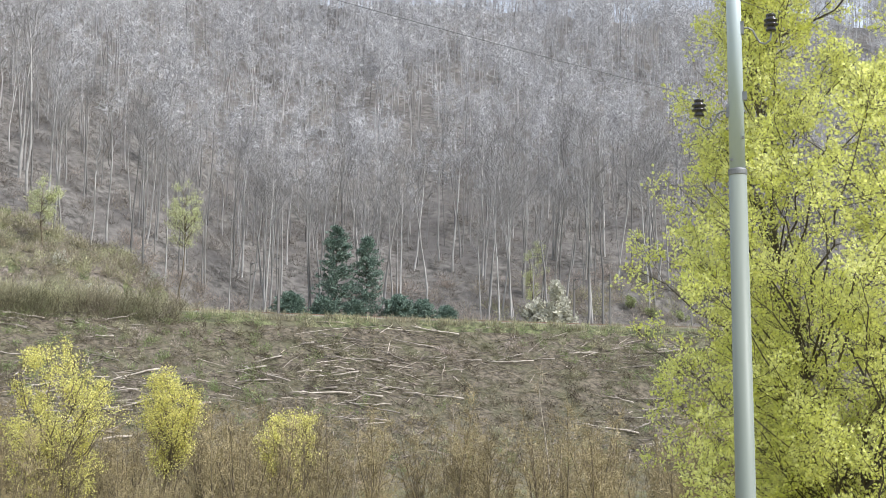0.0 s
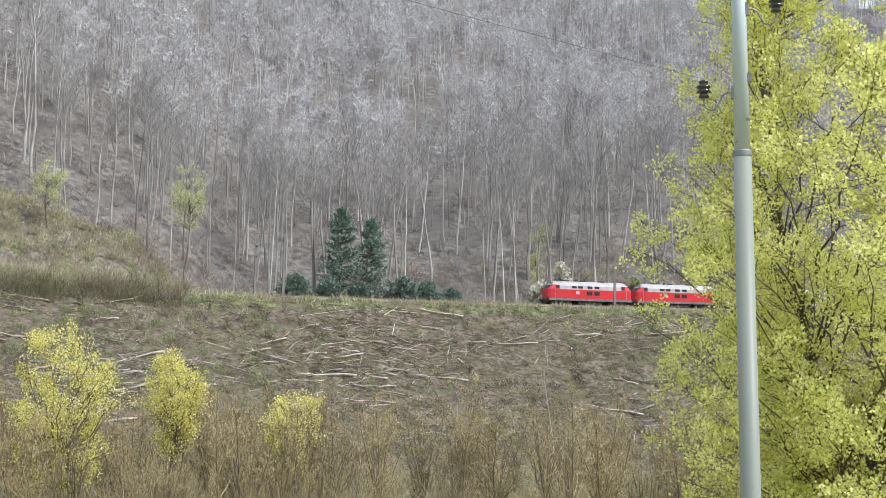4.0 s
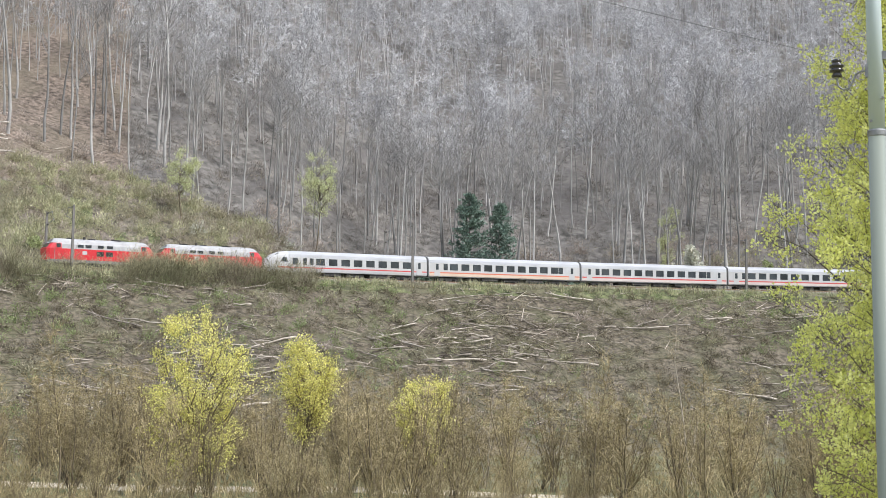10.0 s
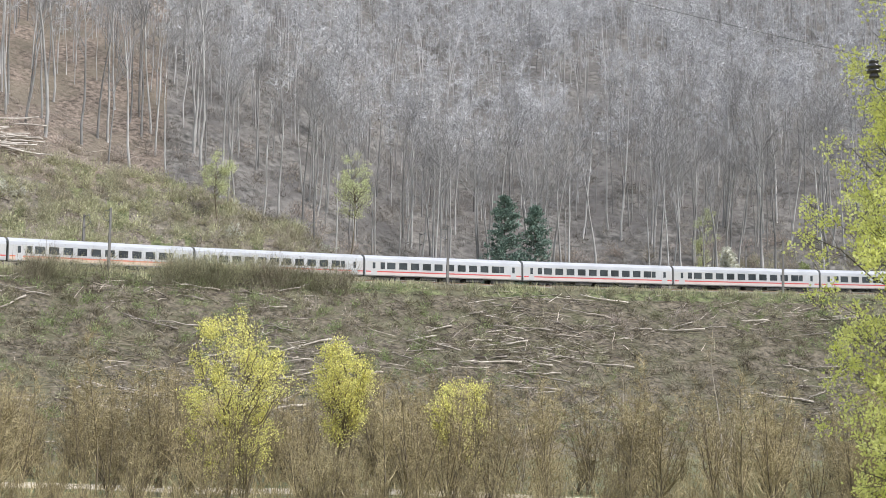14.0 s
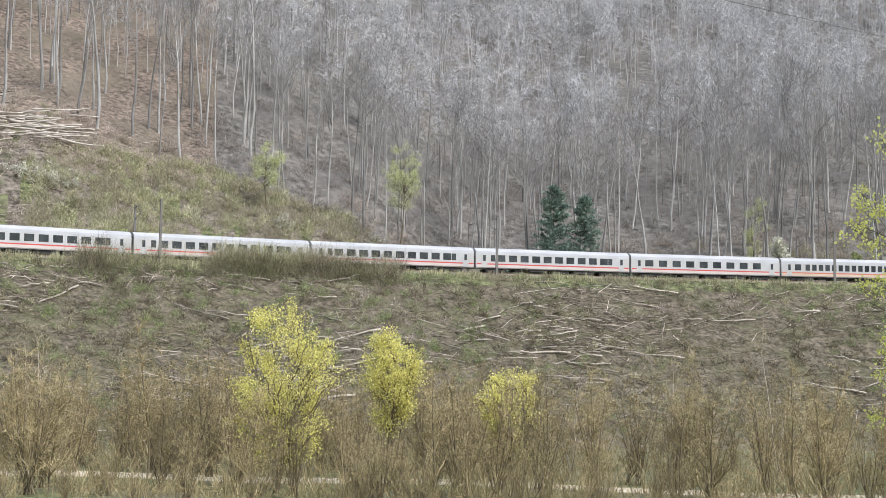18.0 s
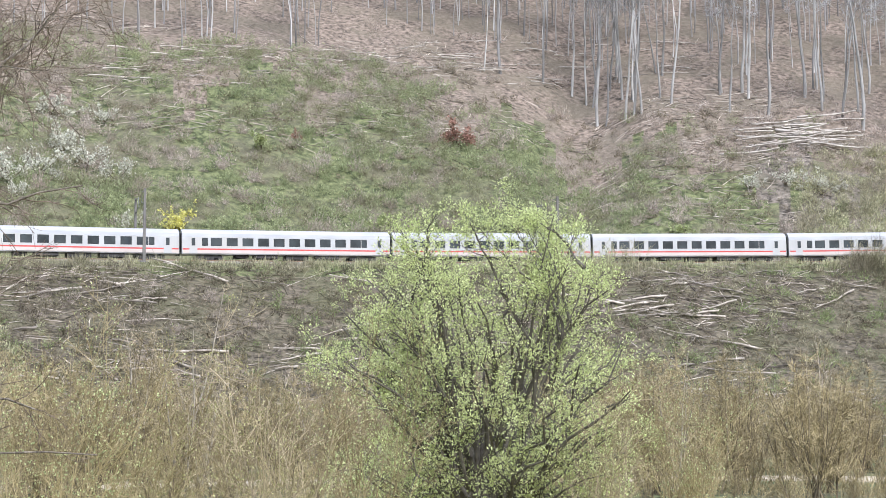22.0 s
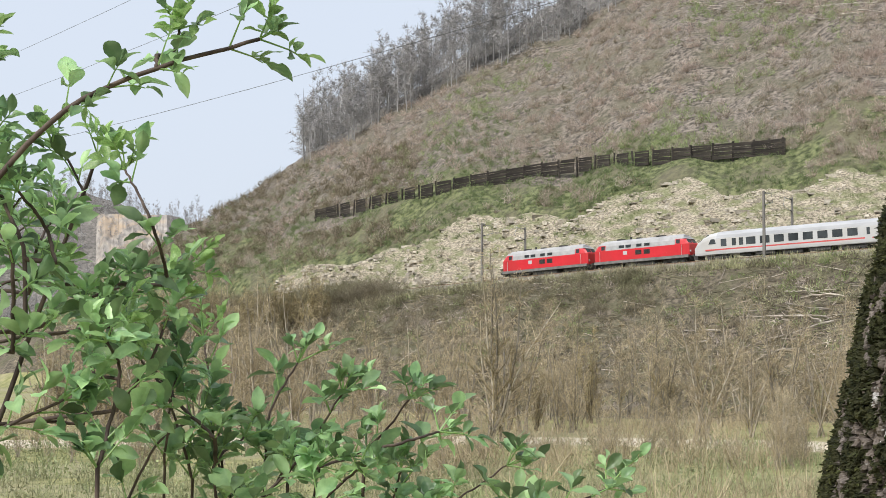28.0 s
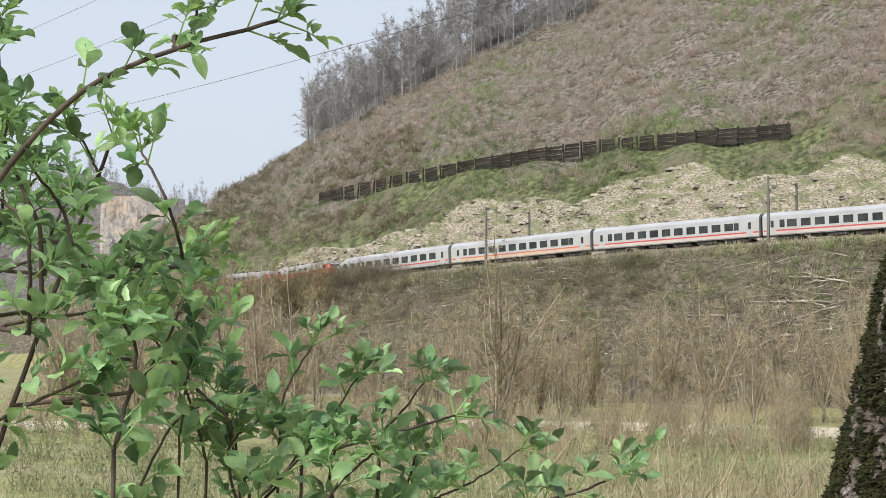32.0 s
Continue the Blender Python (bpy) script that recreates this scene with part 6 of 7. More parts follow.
def far_cliff():
    """The cliff on the hill at the valley's end."""
    az, z = np.meshgrid(np.linspace(117.0, 120.2, 60), np.linspace(22, 50, 34), indexing="ij")
    s, q = az * 10, z + 2 * np.sin(az * 4)
    out = 4 + 4 * lattice(s / 3, q / 14, 1) + 2.2 * fbm(s / 1.4, q / 5, 2) + 0.8 * lattice(np.floor(s / 0.8), np.floor(q / 2), 3)
    edge = np.clip(np.minimum((az - 117) / 0.5, (120.2 - az) / 0.5), 0, 1)
    r = 520 + z / 0.62 - (out - 2) * edge + 6 * (1 - edge)
    a = np.radians(az)
    P = np.stack([-np.sin(a) * r, np.cos(a) * r, z], -1)
    n, m = az.shape
    i, j = np.meshgrid(np.arange(n - 1), np.arange(m - 1), indexing="ij")
    k = i * m + j
    ob = new("cliff", mesh_np("cliff", P.reshape(-1, 3), [np.stack([k, k + 1, k + 1 + m, k + m], -1).reshape(-1, 4)], M_cliff))
    tagged(ob, "weathered orange-grey rock cliff on the far hill", "cliff", kind="structure")


far_cliff()


# ---- the pole with insulators close to the camera, and its wires ----
def hook_insulator(t, z, sgn):
    """A bent hook with a bell-shaped insulator, sgn: to which side of the pole."""
    hook = [(0.085, 0, 0.05), (0.15, 0, 0.05), (0.20, 0, 0.02), (0.235, 0, -0.06), (0.275, 0, -0.12), (0.33, 0, -0.135), (0.38, 0, -0.10), (0.395, 0, -0.03), (0.395, 0, 0.03)]
    h = part("hook", Geo().tube([(sgn * x, y, z + c) for x, y, c in hook], 0.011, 8), M_iron, t, "bent galvanised hook")
    part("bracket_plate", Geo().box(sgn * 0.085 - 0.02, sgn * 0.085 + 0.02, -0.04, 0.04, z - 0.02, z + 0.12), M_iron, t)
    prof = [(0.022, 0.0), (0.052, 0.0), (0.056, 0.02), (0.040, 0.045), (0.048, 0.055), (0.074, 0.06), (0.078, 0.078), (0.058, 0.092), (0.056, 0.105), (0.076, 0.112), (0.078, 0.128), (0.05, 0.145), (0.048, 0.16), (0.055, 0.17), (0.052, 0.187), (0.03, 0.196)]
    rings = [[(sgn * 0.395 + r * math.cos(a), r * math.sin(a), z + 0.0 + c) for a in np.linspace(0, 2 * math.pi, 20, endpoint=False)] for r, c in prof]
    g = Geo().loft(rings)
    part("insulator", g.mesh("insulator", M_porcelain, True), None, t, "glossy dark porcelain insulator")


def line_pole():
    t = thing("utility_pole", "pale green painted steel pole with two hook insulators", "utility pole")
    p = polar(-10.62, 17.0)
    t.matrix_basis = Matrix.Translation((p.x, p.y, 2.84)) @ Matrix.Rotation(radians(-10.6), 4, "Z") @ Matrix.Rotation(radians(-1.1), 4, "Y")
    part("lower_tube", Geo().tube([(0, 0, -9.5), (0, 0, 0)], [0.128, 0.096], 32).mesh("lower_tube", M_pole, True), None, t)
    part("upper_tube", Geo().tube([(0, 0, -0.1), (0, 0, 2.9)], [0.086, 0.074], 32).mesh("upper_tube", M_pole_top, True), None, t)
    part("collar", Geo().tube([(0, 0, -0.045), (0, 0, -0.03), (0, 0, 0.02), (0, 0, 0.035)], [0.092, 0.102, 0.102, 0.088], 32), M_iron, t)
    hook_insulator(t, 0.62, -1)
    hook_insulator(t, 1.53, 1)
    part("bracket_plate", Geo().box(0.07, 0.12, -0.045, 0.045, 0.78, 0.87), M_iron, t)
    for x, z in ((-0.06, 0.12), (0.065, 0.36)):
        part("bolt", Geo().tube([(x, -0.055, z), (x, -0.095, z)], 0.014, 8), M_iron, t)
    return t


pole = line_pole()
for k, (z0, off, sag) in enumerate(((3.66, -0.395, 0.55), (4.58, 0.395, 0.35), (5.3, 0.0, 0.3))):
    a = polar(-10.62, 17.0, z0) + Vector((math.cos(radians(-10.6)) * off, math.sin(radians(-10.6)) * off, 0))
    far_end = polar(118.8, 23.5, z0 + 0.15)
    way = (far_end - a) * 1.0
    b = a + way * 1.35
    pts = [tuple(a + (b - a) * u - Vector((0, 0, sag * 4 * u * (1 - u)))) for u in np.linspace(0, 1, 40)]
    w = new("overhead_wire", Geo().tube(pts, 0.0032, 5).mesh("overhead_wire", M_wire))
    tagged(w, "thin dark overhead wire tied to the pole", "wire", "overhead wires")


# ---- trees and bushes on the camera's side of the valley ----
def leafy_tree(name, label, az, r, height, seed, stems, bark, leaf, leaf_size, per_tip, trunk=0.0, trunk_r=0.2, spread=0.35, second=12, third=8, tips=3, l2=0.32, l3=0.13, cluster=0.16, lo=0.25, wide=0.8, tilt=0.75, up=0.35):
    """A broad tree: trunk, forked limbs, twigs and clumps of leaves at the twig tips."""
    rng = np.random.default_rng(seed)
    base = spot(az, r)
    t = thing(name, label, "tree")
    t.matrix_basis = Matrix.Translation(base.tolist())
    P0 = np.zeros((1, 4, 3))
    P0[0, :, 2] = np.linspace(-0.4, max(trunk, 0.5), 4)
    R0 = np.linspace(trunk_r, trunk_r * 0.8, 4)[None]
    P1, R1 = grow(rng, P0, R0, stems, 0.55, 0.98, height - trunk, spread, 8, up, 0.62, 0.12, 0.08, taper=0.25)
    P2, R2 = grow(rng, P1, R1, second, lo, 0.98, height * l2, tilt, 6, 0.18, 0.5, 0.2, 0.12, taper=0.6)
    P3, R3 = grow(rng, P2, R2, third, 0.2, 1.0, height * l3, 0.7, 4, 0.15, 0.55, 0.3, 0.14, taper=0.4)
    for k in range(len(P1)):
        part("stem", Geo().add(*tubes(P1[k:k + 1], R1[k:k + 1], 7)).mesh("stem", bark, True), None, t)
    g = Geo().add(*tubes(P2, np.maximum(R2, 0.008), 5)).add(*tubes(P3, np.maximum(R3, 0.005), 3))
    part("branch_frame", g.mesh("branch_frame", bark), None, t)["kind"] = "stuff"
    n = len(P3) * tips
    who = np.repeat(np.arange(len(P3)), tips)
    c, T, _ = along(P3, R3, who, np.clip(rng.uniform(0.3, 1.15, n), 0, 1))
    c = np.repeat(c, per_tip, 0)
    q = c + rng.normal(size=c.shape) * cluster * 0.6
    d = unit(q - c + rng.normal(size=c.shape) * 0.05 + [0, 0, 0.06])
    part("foliage", Geo().add(*leaves(rng, q, d, leaf_size, wide=wide)).mesh("foliage", leaf), None, t)
    return t


def crown_tree(name, label, az, r, prof, seed, bark, leaf, leaf_size, per, limbs=60, second=8, third=5, tips=2, l2=1.3, l3=0.5, cluster=0.16, trunk_r=0.3, stems=1, thin=0.0, wide=0.8, rise=0.75, group="", girth=0.012):
    """A broad tree whose limbs reach out to a crown outline: prof lists height above the eye and radius."""
    rng = np.random.default_rng(seed)
    base = spot(az, r)
    t = thing(name, label, "tree", group)
    t.matrix_basis = Matrix.Translation(base.tolist())
    pz, pr = np.array(prof).T
    pz = pz - base[2]
    h = pz[-1]
    S = np.zeros((stems, 9, 3))
    for k in range(stems):
        f = np.linspace(0, 1, 9)
        a = 6.283 * k / stems + rng.normal() * 0.3
        out = (0.0 if stems == 1 else rng.uniform(0.25, 0.6)) * pr.max()
        S[k, :, 0] = math.cos(a) * out * f ** 1.2
        S[k, :, 1] = math.sin(a) * out * f ** 1.2
        S[k, :, 2] = -0.4 + f * (h * (0.94 if stems == 1 else rng.uniform(0.7, 0.93)) + 0.4)
        S[k, 1:] += np.cumsum(rng.normal(size=(8, 3)) * 0.012 * h * [1, 1, 0], 0)
    SR = np.tile(trunk_r * (1 - 0.9 * np.linspace(0, 1, 9) ** 0.8), (stems, 1)) * (1.0 if stems == 1 else 0.55)
    for k in range(stems):
        part("trunk" if stems == 1 else "stem", Geo().add(*tubes(S[k:k + 1], SR[k:k + 1], 10)).mesh("trunk", bark, True), None, t)
    lobes = lambda a, z: 0.86 + 0.14 * np.sin(3 * a + 1.1 * z + seed) * np.sin(1.7 * z + 2 * a) + 0.08 * np.sin(7 * a - 2.3 * z)
    zz = rng.uniform(pz[0], pz[-1], limbs * 20)
    zz = zz[rng.random(len(zz)) < (np.interp(zz, pz, pr) / pr.max()) ** 1.1][:limbs]
    n = len(zz)
    a = rng.uniform(0, 6.283, n)
    rad = np.interp(zz, pz, pr) * lobes(a, zz) * np.sqrt(rng.uniform(0.35, 0.92, n))
    E = np.stack([np.cos(a) * rad, np.sin(a) * rad, zz], -1)
    zb = np.clip(zz - rise * rad, 0.10 * h, 0.93 * h)
    f = np.clip((zb + 0.4) / (S[0, -1, 2] + 0.4), 0.03, 0.97)
    who = rng.integers(0, stems, n)
    if stems > 1:
        d = np.array([[np.hypot(*(S[k, 6, :2] - E[i, :2])) for k in range(stems)] for i in range(n)])
        who = np.argmin(d + rng.random(d.shape) * pr.max() * 0.5, 1)
    B, _, _ = along(S, SR, who, f)
    L = np.linalg.norm(E - B, axis=1)
    u = np.linspace(0, 1, 8)[None, :, None]
    C = B + (E - B) * [0.45, 0.45, 0.62] + rng.normal(size=(n, 3)) * 0.06 * L[:, None]
    P1 = B[:, None] * (1 - u) ** 2 + 2 * C[:, None] * u * (1 - u) + E[:, None] * u ** 2
    P1[:, 1:-1] += rng.normal(size=(n, 6, 3)) * 0.018 * L[:, None, None]
    R1 = (girth * L + girth)[:, None] * np.linspace(1, 0.22, 8)
    P2, R2 = grow(rng, P1, R1, second, 0.22, 1.0, l2, 0.75, 5, 0.15, 0.55, 0.3, 0.14, taper=0.45)
    P3, R3 = grow(rng, P2, R2, third, 0.2, 1.0, l3, 0.75, 3, 0.15, 0.6, 0.4, 0.14, taper=0.4)
    g = Geo().add(*tubes(P1, np.maximum(R1, 0.006), 6)).add(*tubes(P2, np.maximum(R2, 0.004), 4)).add(*tubes(P3, np.maximum(R3, 0.003), 3))
    part("branch_frame", g.mesh("branch_frame", bark), None, t)["kind"] = "stuff"
    who = np.repeat(np.arange(len(P3)), tips)
    c, T, _ = along(P3, R3, who, np.clip(rng.uniform(0.35, 1.2, len(who)), 0, 1))
    ok = np.hypot(c[:, 0], c[:, 1]) < np.interp(c[:, 2], pz, pr) * (1.0 + 0.14 * rng.random(len(c)))
    ok &= rng.random(len(c)) > thin * np.clip(1 - (c[:, 2] - pz[0]) / (0.75 * (pz[-1] - pz[0])), 0, 1)
    c = np.repeat(c[ok], per, 0)
    q = c + rng.normal(size=c.shape) * cluster * 0.55
    d = unit(q - c + rng.normal(size=c.shape) * 0.04 + [0, 0, 0.05])
    part("foliage", Geo().add(*leaves(rng, q, d, leaf_size, wide=wide)).mesh("foliage", leaf), None, t)
    return t


crown_tree("maple_tree", "broad maple covered in fresh yellow-green blossom and leaves", -15.4, 30, ((-3.2, 4.6), (-1.3, 5.4), (1.0, 5.4), (2.7, 5.4), (3.9, 5.2), (5.0, 4.5), (6.0, 3.9), (6.7, 3.5), (8, 3.5), (11, 2.8), (14, 0.6)), 3, M_maple_bark, M_maple_leaf, 0.058, 20, limbs=330, second=9, third=5, tips=1, l2=1.05, l3=0.42, cluster=0.115, trunk_r=0.17, stems=2, thin=0.0, girth=0.0046, wide=0.9)
crown_tree("willow_tree", "many-stemmed willow with light green spring leaves", 34.2, 60, ((-6.2, 3.5), (-4.5, 6.6), (-2.5, 8.0), (0, 8.2), (2, 7.8), (3.6, 7.2), (4.8, 6.0), (6.2, 3.9), (7.2, 1.0)), 4, M_willow_bark, M_willow, 0.11, 9, limbs=130, second=9, third=5, tips=2, l2=1.7, l3=0.65, cluster=0.2, trunk_r=0.26, stems=9, thin=0.35, wide=0.5, rise=1.0)
# three yellow-green trees in the belt
for k, (az, r, prof, lb, th) in enumerate(((13.75, 108, ((-6, 1.8), (-4, 3.6), (-1, 5.1), (1, 5.0), (3, 4.2), (4.6, 2.9), (5.7, 0.5)), 74, 0.62),
                                           (9.8, 114, ((-3.6, 0.7), (-2, 1.7), (0.7, 2.9), (2.4, 2.4), (3.6, 1.7), (4.4, 0.3)), 40, 0.5),
                                           (5.4, 118, ((-6, 1.0), (-3, 2.4), (-1, 3.0), (0.5, 2.4), (1.8, 0.4)), 34, 0.6))):
    crown_tree("maple_sapling", "young tree with fresh yellow-green leaves among bare shrubs", az, r, prof, 80 + k, M_shrub_bark, M_yellow_leaf, 0.12, 7, limbs=lb, second=7, third=4, tips=2, l2=1.1, l3=0.5, cluster=0.3, trunk_r=0.14, stems=4, thin=th, rise=1.3)
# bare shrubs standing before them
for k, (az, r, sc) in enumerate(((13.2, 101, 0.66), (15.3, 103, 0.74), (5.95, 105, 0.80), (5.2, 107, 0.84), (4.3, 104, 0.74), (11.2, 103, 0.66))):
    put_shrub(BELT[k % 6], az, r, sc, 0.9 * k + 0.4)
# broad bare trees on the valley floor
TAN_TREE = shrub_model(97, 12.5, 7, spread=0.34, nb=22, bl=0.2, tl=0.05, twigs=16, size_r=0.11, tw=0.03, twig=M_tan, bark=M_tan_bark)
for az, r, sc in ((105.6, 112, 1.2), (98.2, 116, 0.9), (92.6, 118, 0.85)):
    put_shrub(TAN_TREE, az, r, sc, az, "bare_tan_tree", "broad leafless tree with pale tan twigs on the valley floor", "tree", "valley trees")
# a screen of bare shrubs below the far end of the line
side = random.Random(23)
for k in range(34):
    az = 111.7 + 6.6 * (k + side.random()) / 34
    put_shrub(BELT[k % 6], az, float(behind(az, -side.uniform(9.5, 15))), side.uniform(0.62, 0.86), side.uniform(0, 6.28), "shrub", "leafless brown shrub on the bank below the line", "shrub", "lineside shrubs")
# slim leafing trees at the forest edge
for k, (az, d, prof, lb) in enumerate(((9.55, 14, ((28.5, 1.5), (31, 3.6), (34, 4.4), (36.5, 3.4), (38.6, 0.5)), 34),
                                       (14.45, 22, ((31.5, 1.4), (33.5, 3.2), (36, 3.1), (38, 0.5)), 26),
                                       (-3.4, 12, ((22, 1.5), (25, 3.0), (28, 3.0), (31, 2.0), (33.5, 0.3)), 20))):
    crown_tree("birch_tree", "slim young tree with light yellow-green leaves at the forest edge", az, float(behind(az, d)), prof, 60 + k, M_shrub_bark, M_birch_leaf, 0.17, 4, limbs=lb, second=6, third=4, tips=2, thin=0.45, l2=1.2, l3=0.6, cluster=0.35, trunk_r=0.16)
# sparse green bushes closer by
for k, (az, r, h) in enumerate(((77.0, 24, 5.3), (80.2, 22, 4.4), (82.6, 23, 3.4), (70.5, 27, 5.2), (74.2, 23, 4.7))):
    leafy_tree("hazel_bush", "loose bush with small bright green opening leaves", az, r, h, 20 + k, 14, M_shrub_bark, M_hazel, 0.038, 10, trunk_r=0.05, spread=0.62, second=9, third=7, tips=3, l2=0.34, l3=0.16, cluster=0.1, lo=0.2)
for k, (az, r, h) in enumerate(((38.5, 52, 8.4), (42, 46, 7.6), (46.5, 50, 7.6), (50.0, 44, 8.2), (53.0, 52, 7.0), (61.0, 50, 7.0), (65.0, 44, 5.6), (30.0, 56, 7.4), (57.5, 42, 6.4), (27.0, 62, 7.6), (72, 46, 6.5), (86.4, 24, 3.0))):
    leafy_tree("budding_shrub", "tan many-stemmed shrub with tiny yellow-green buds", az, r, h, 30 + k, 12, M_tan if k % 3 == 1 else M_belt, M_green_leaf if k % 3 == 0 else M_bud_far, 0.06, 2, trunk_r=0.05, spread=0.5, second=9, third=6, tips=2, l2=0.3, l3=0.14, cluster=0.08, lo=0.2)


def sight(az, el, r, y=-0.138):
    """A place seen at a bearing and elevation at the distance r, from the camera's stand."""
    p = polar(az, r, r * math.tan(math.radians(el)))
    return np.array([p.x, p.y + y, p.z])


def spline(pts, n):
    """A smooth line through a few points."""
    P = np.array(pts, float)
    t = np.linspace(0, len(P) - 1, n)
    i = np.clip(t.astype(int), 0, len(P) - 2)
    u = (t - i)[:, None]
    a, b, c, d = P[np.clip(i - 1, 0, None)], P[i], P[i + 1], P[np.clip(i + 2, None, len(P) - 1)]
    return 0.5 * (2 * b + (c - a) * u + (2 * a - 5 * b + 4 * c - d) * u ** 2 + (3 * b - 3 * c + d - a) * u ** 3)

for k, (az, r, h) in enumerate(((60.6, 46, 6.4), (56.6, 50, 6.0), (67.5, 50, 5.8))):
    leafy_tree("willow_bush", "low rounded willow bush with pale green opening leaves", az, r, h, 45 + k, 15, M_willow_bark, M_willow, 0.06, 6, trunk_r=0.05, spread=0.75, second=9, third=7, tips=3, l2=0.34, l3=0.16, cluster=0.14, lo=0.2)


# the bare tree with lichen on its bark
def bare_near_tree():
    rng = np.random.default_rng(12)
    t = thing("bare_tree", "leafless tree with lichen-spotted grey bark and drooping twigs", "tree")
    base = spot(56.9, 18.0)
    t.matrix_basis = Matrix.Translation(base.tolist()) @ Matrix.Rotation(radians(56.9), 4, "Z")
    g0 = -float(base[2])
    # local x to the right as seen from the camera, z up; trunk and two leaders
    main = np.array([(0.0, 0, -0.4), (-0.04, 0, g0 - 1.0), (-0.03, 0.02, g0 + 0.25), (0.03, 0, g0 + 1.7), (0.06, 0.05, g0 + 2.4), (0.25, 0.1, g0 + 3.55), (0.16, 0.1, g0 + 4.5), (0.3, 0.2, g0 + 6.5), (0.2, 0.2, g0 + 8.5)])
    lead = np.array([(0.02, 0, g0 + 1.75), (-0.12, 0.05, g0 + 2.1), (-0.28, 0, g0 + 2.4), (-0.35, -0.1, g0 + 2.9), (-0.62, -0.2, g0 + 3.55), (-1.0, -0.3, g0 + 4.0), (-1.3, -0.3, g0 + 4.5), (-1.7, -0.2, g0 + 5.4), (-1.9, -0.1, g0 + 6.6)])
    right = np.array([(0.05, 0, g0 + 2.35), (0.2, -0.05, g0 + 2.75), (0.4, -0.1, g0 + 3.0), (0.7, -0.15, g0 + 3.25), (1.1, -0.2, g0 + 3.3), (1.5, -0.25, g0 + 3.45), (1.9, -0.2, g0 + 3.8), (2.2, -0.15, g0 + 4.2), (2.4, -0.1, g0 + 4.6)])
    P1 = np.stack([main, lead, right])
    R1 = np.stack([np.interp(np.arange(9), [0, 1, 3, 4, 8], [0.17, 0.118, 0.086, 0.058, 0.024]), np.linspace(0.058, 0.012, 9), np.linspace(0.04, 0.009, 9)])
    g = Geo().add(*tubes(P1, R1, 12))
    part("trunk", g.mesh("trunk", M_tree_bark, True), None, t)
    who_lo, n2 = 0.28, 17
    # the great limbs, swinging out low and lifting at their ends
    bows = (((0, 0.74), (-0.54, 1.24), (-1.36, 1.37), (-2.0, 1.97), (-2.45, 2.75)), ((0.1, 0.68), (0.41, 0.3), (1.04, 0.3), (1.42, -0.08), (2.05, -0.17)),
            ((0, 0.42), (-0.28, 0.39), (-0.85, 0.27), (-1.6, 0.01), (-2.0, -0.2)), ((0.06, -0.52), (0.6, -0.4), (1.04, -0.43), (1.55, -0.68), (2.8, -0.71)),
            ((0.03, 1.69), (0.41, 2.03), (1.04, 2.1), (1.67, 2.0), (2.5, 2.29)), ((0, 1.81), (-0.47, 1.94), (-0.9, 2.25), (-1.48, 2.3), (-2.9, 2.35)))
    P2c = np.stack([spline([(x, 0.25 * math.sin(2.1 * q + x), g0 + z) for x, z in b], 9) for q, b in enumerate(bows)])
    P2c[:, 1:] += rng.normal(size=P2c[:, 1:].shape) * 0.035
    R2c = np.tile(np.linspace(0.036, 0.009, 9), (len(bows), 1))
    P2a, R2a = grow(rng, P1[:1], R1[:1], 34, 0.12, 0.8, 2.6, 1.3, 9, -0.02, 0.3, 0.16, 0.24, taper=0.35)
    P2b, R2b = grow(rng, P1[1:], R1[1:], 13, 0.2, 0.98, 1.5, 0.95, 9, 0.04, 0.5, 0.15, 0.22, taper=0.3)
    P2, R2 = np.concatenate([P2a, P2b, P2c]), np.concatenate([R2a, R2b, R2c])
    P3, R3 = grow(rng, P2, R2, 11, 0.15, 1.0, 0.95, 0.85, 6, 0.0, 0.5, 0.25, 0.2, taper=0.4)
    P4, R4 = grow(rng, P3, R3, 6, 0.2, 1.0, 0.32, 0.7, 3, 0.1, 0.6, 0.4, 0.14)
    for i in range(len(P2)):
        part("limb", Geo().add(*tubes(P2[i:i + 1], np.maximum(R2[i:i + 1], 0.004), 6)).mesh("limb", M_tree_bark, True), None, t)
    g = Geo().add(*tubes(P3, np.maximum(R3, 0.0042), 4)).add(*tubes(P4, np.maximum(R4, 0.0022), 3))
    part("twig_frame", g.mesh("twig_frame", M_twig_near), None, t)


bare_near_tree()


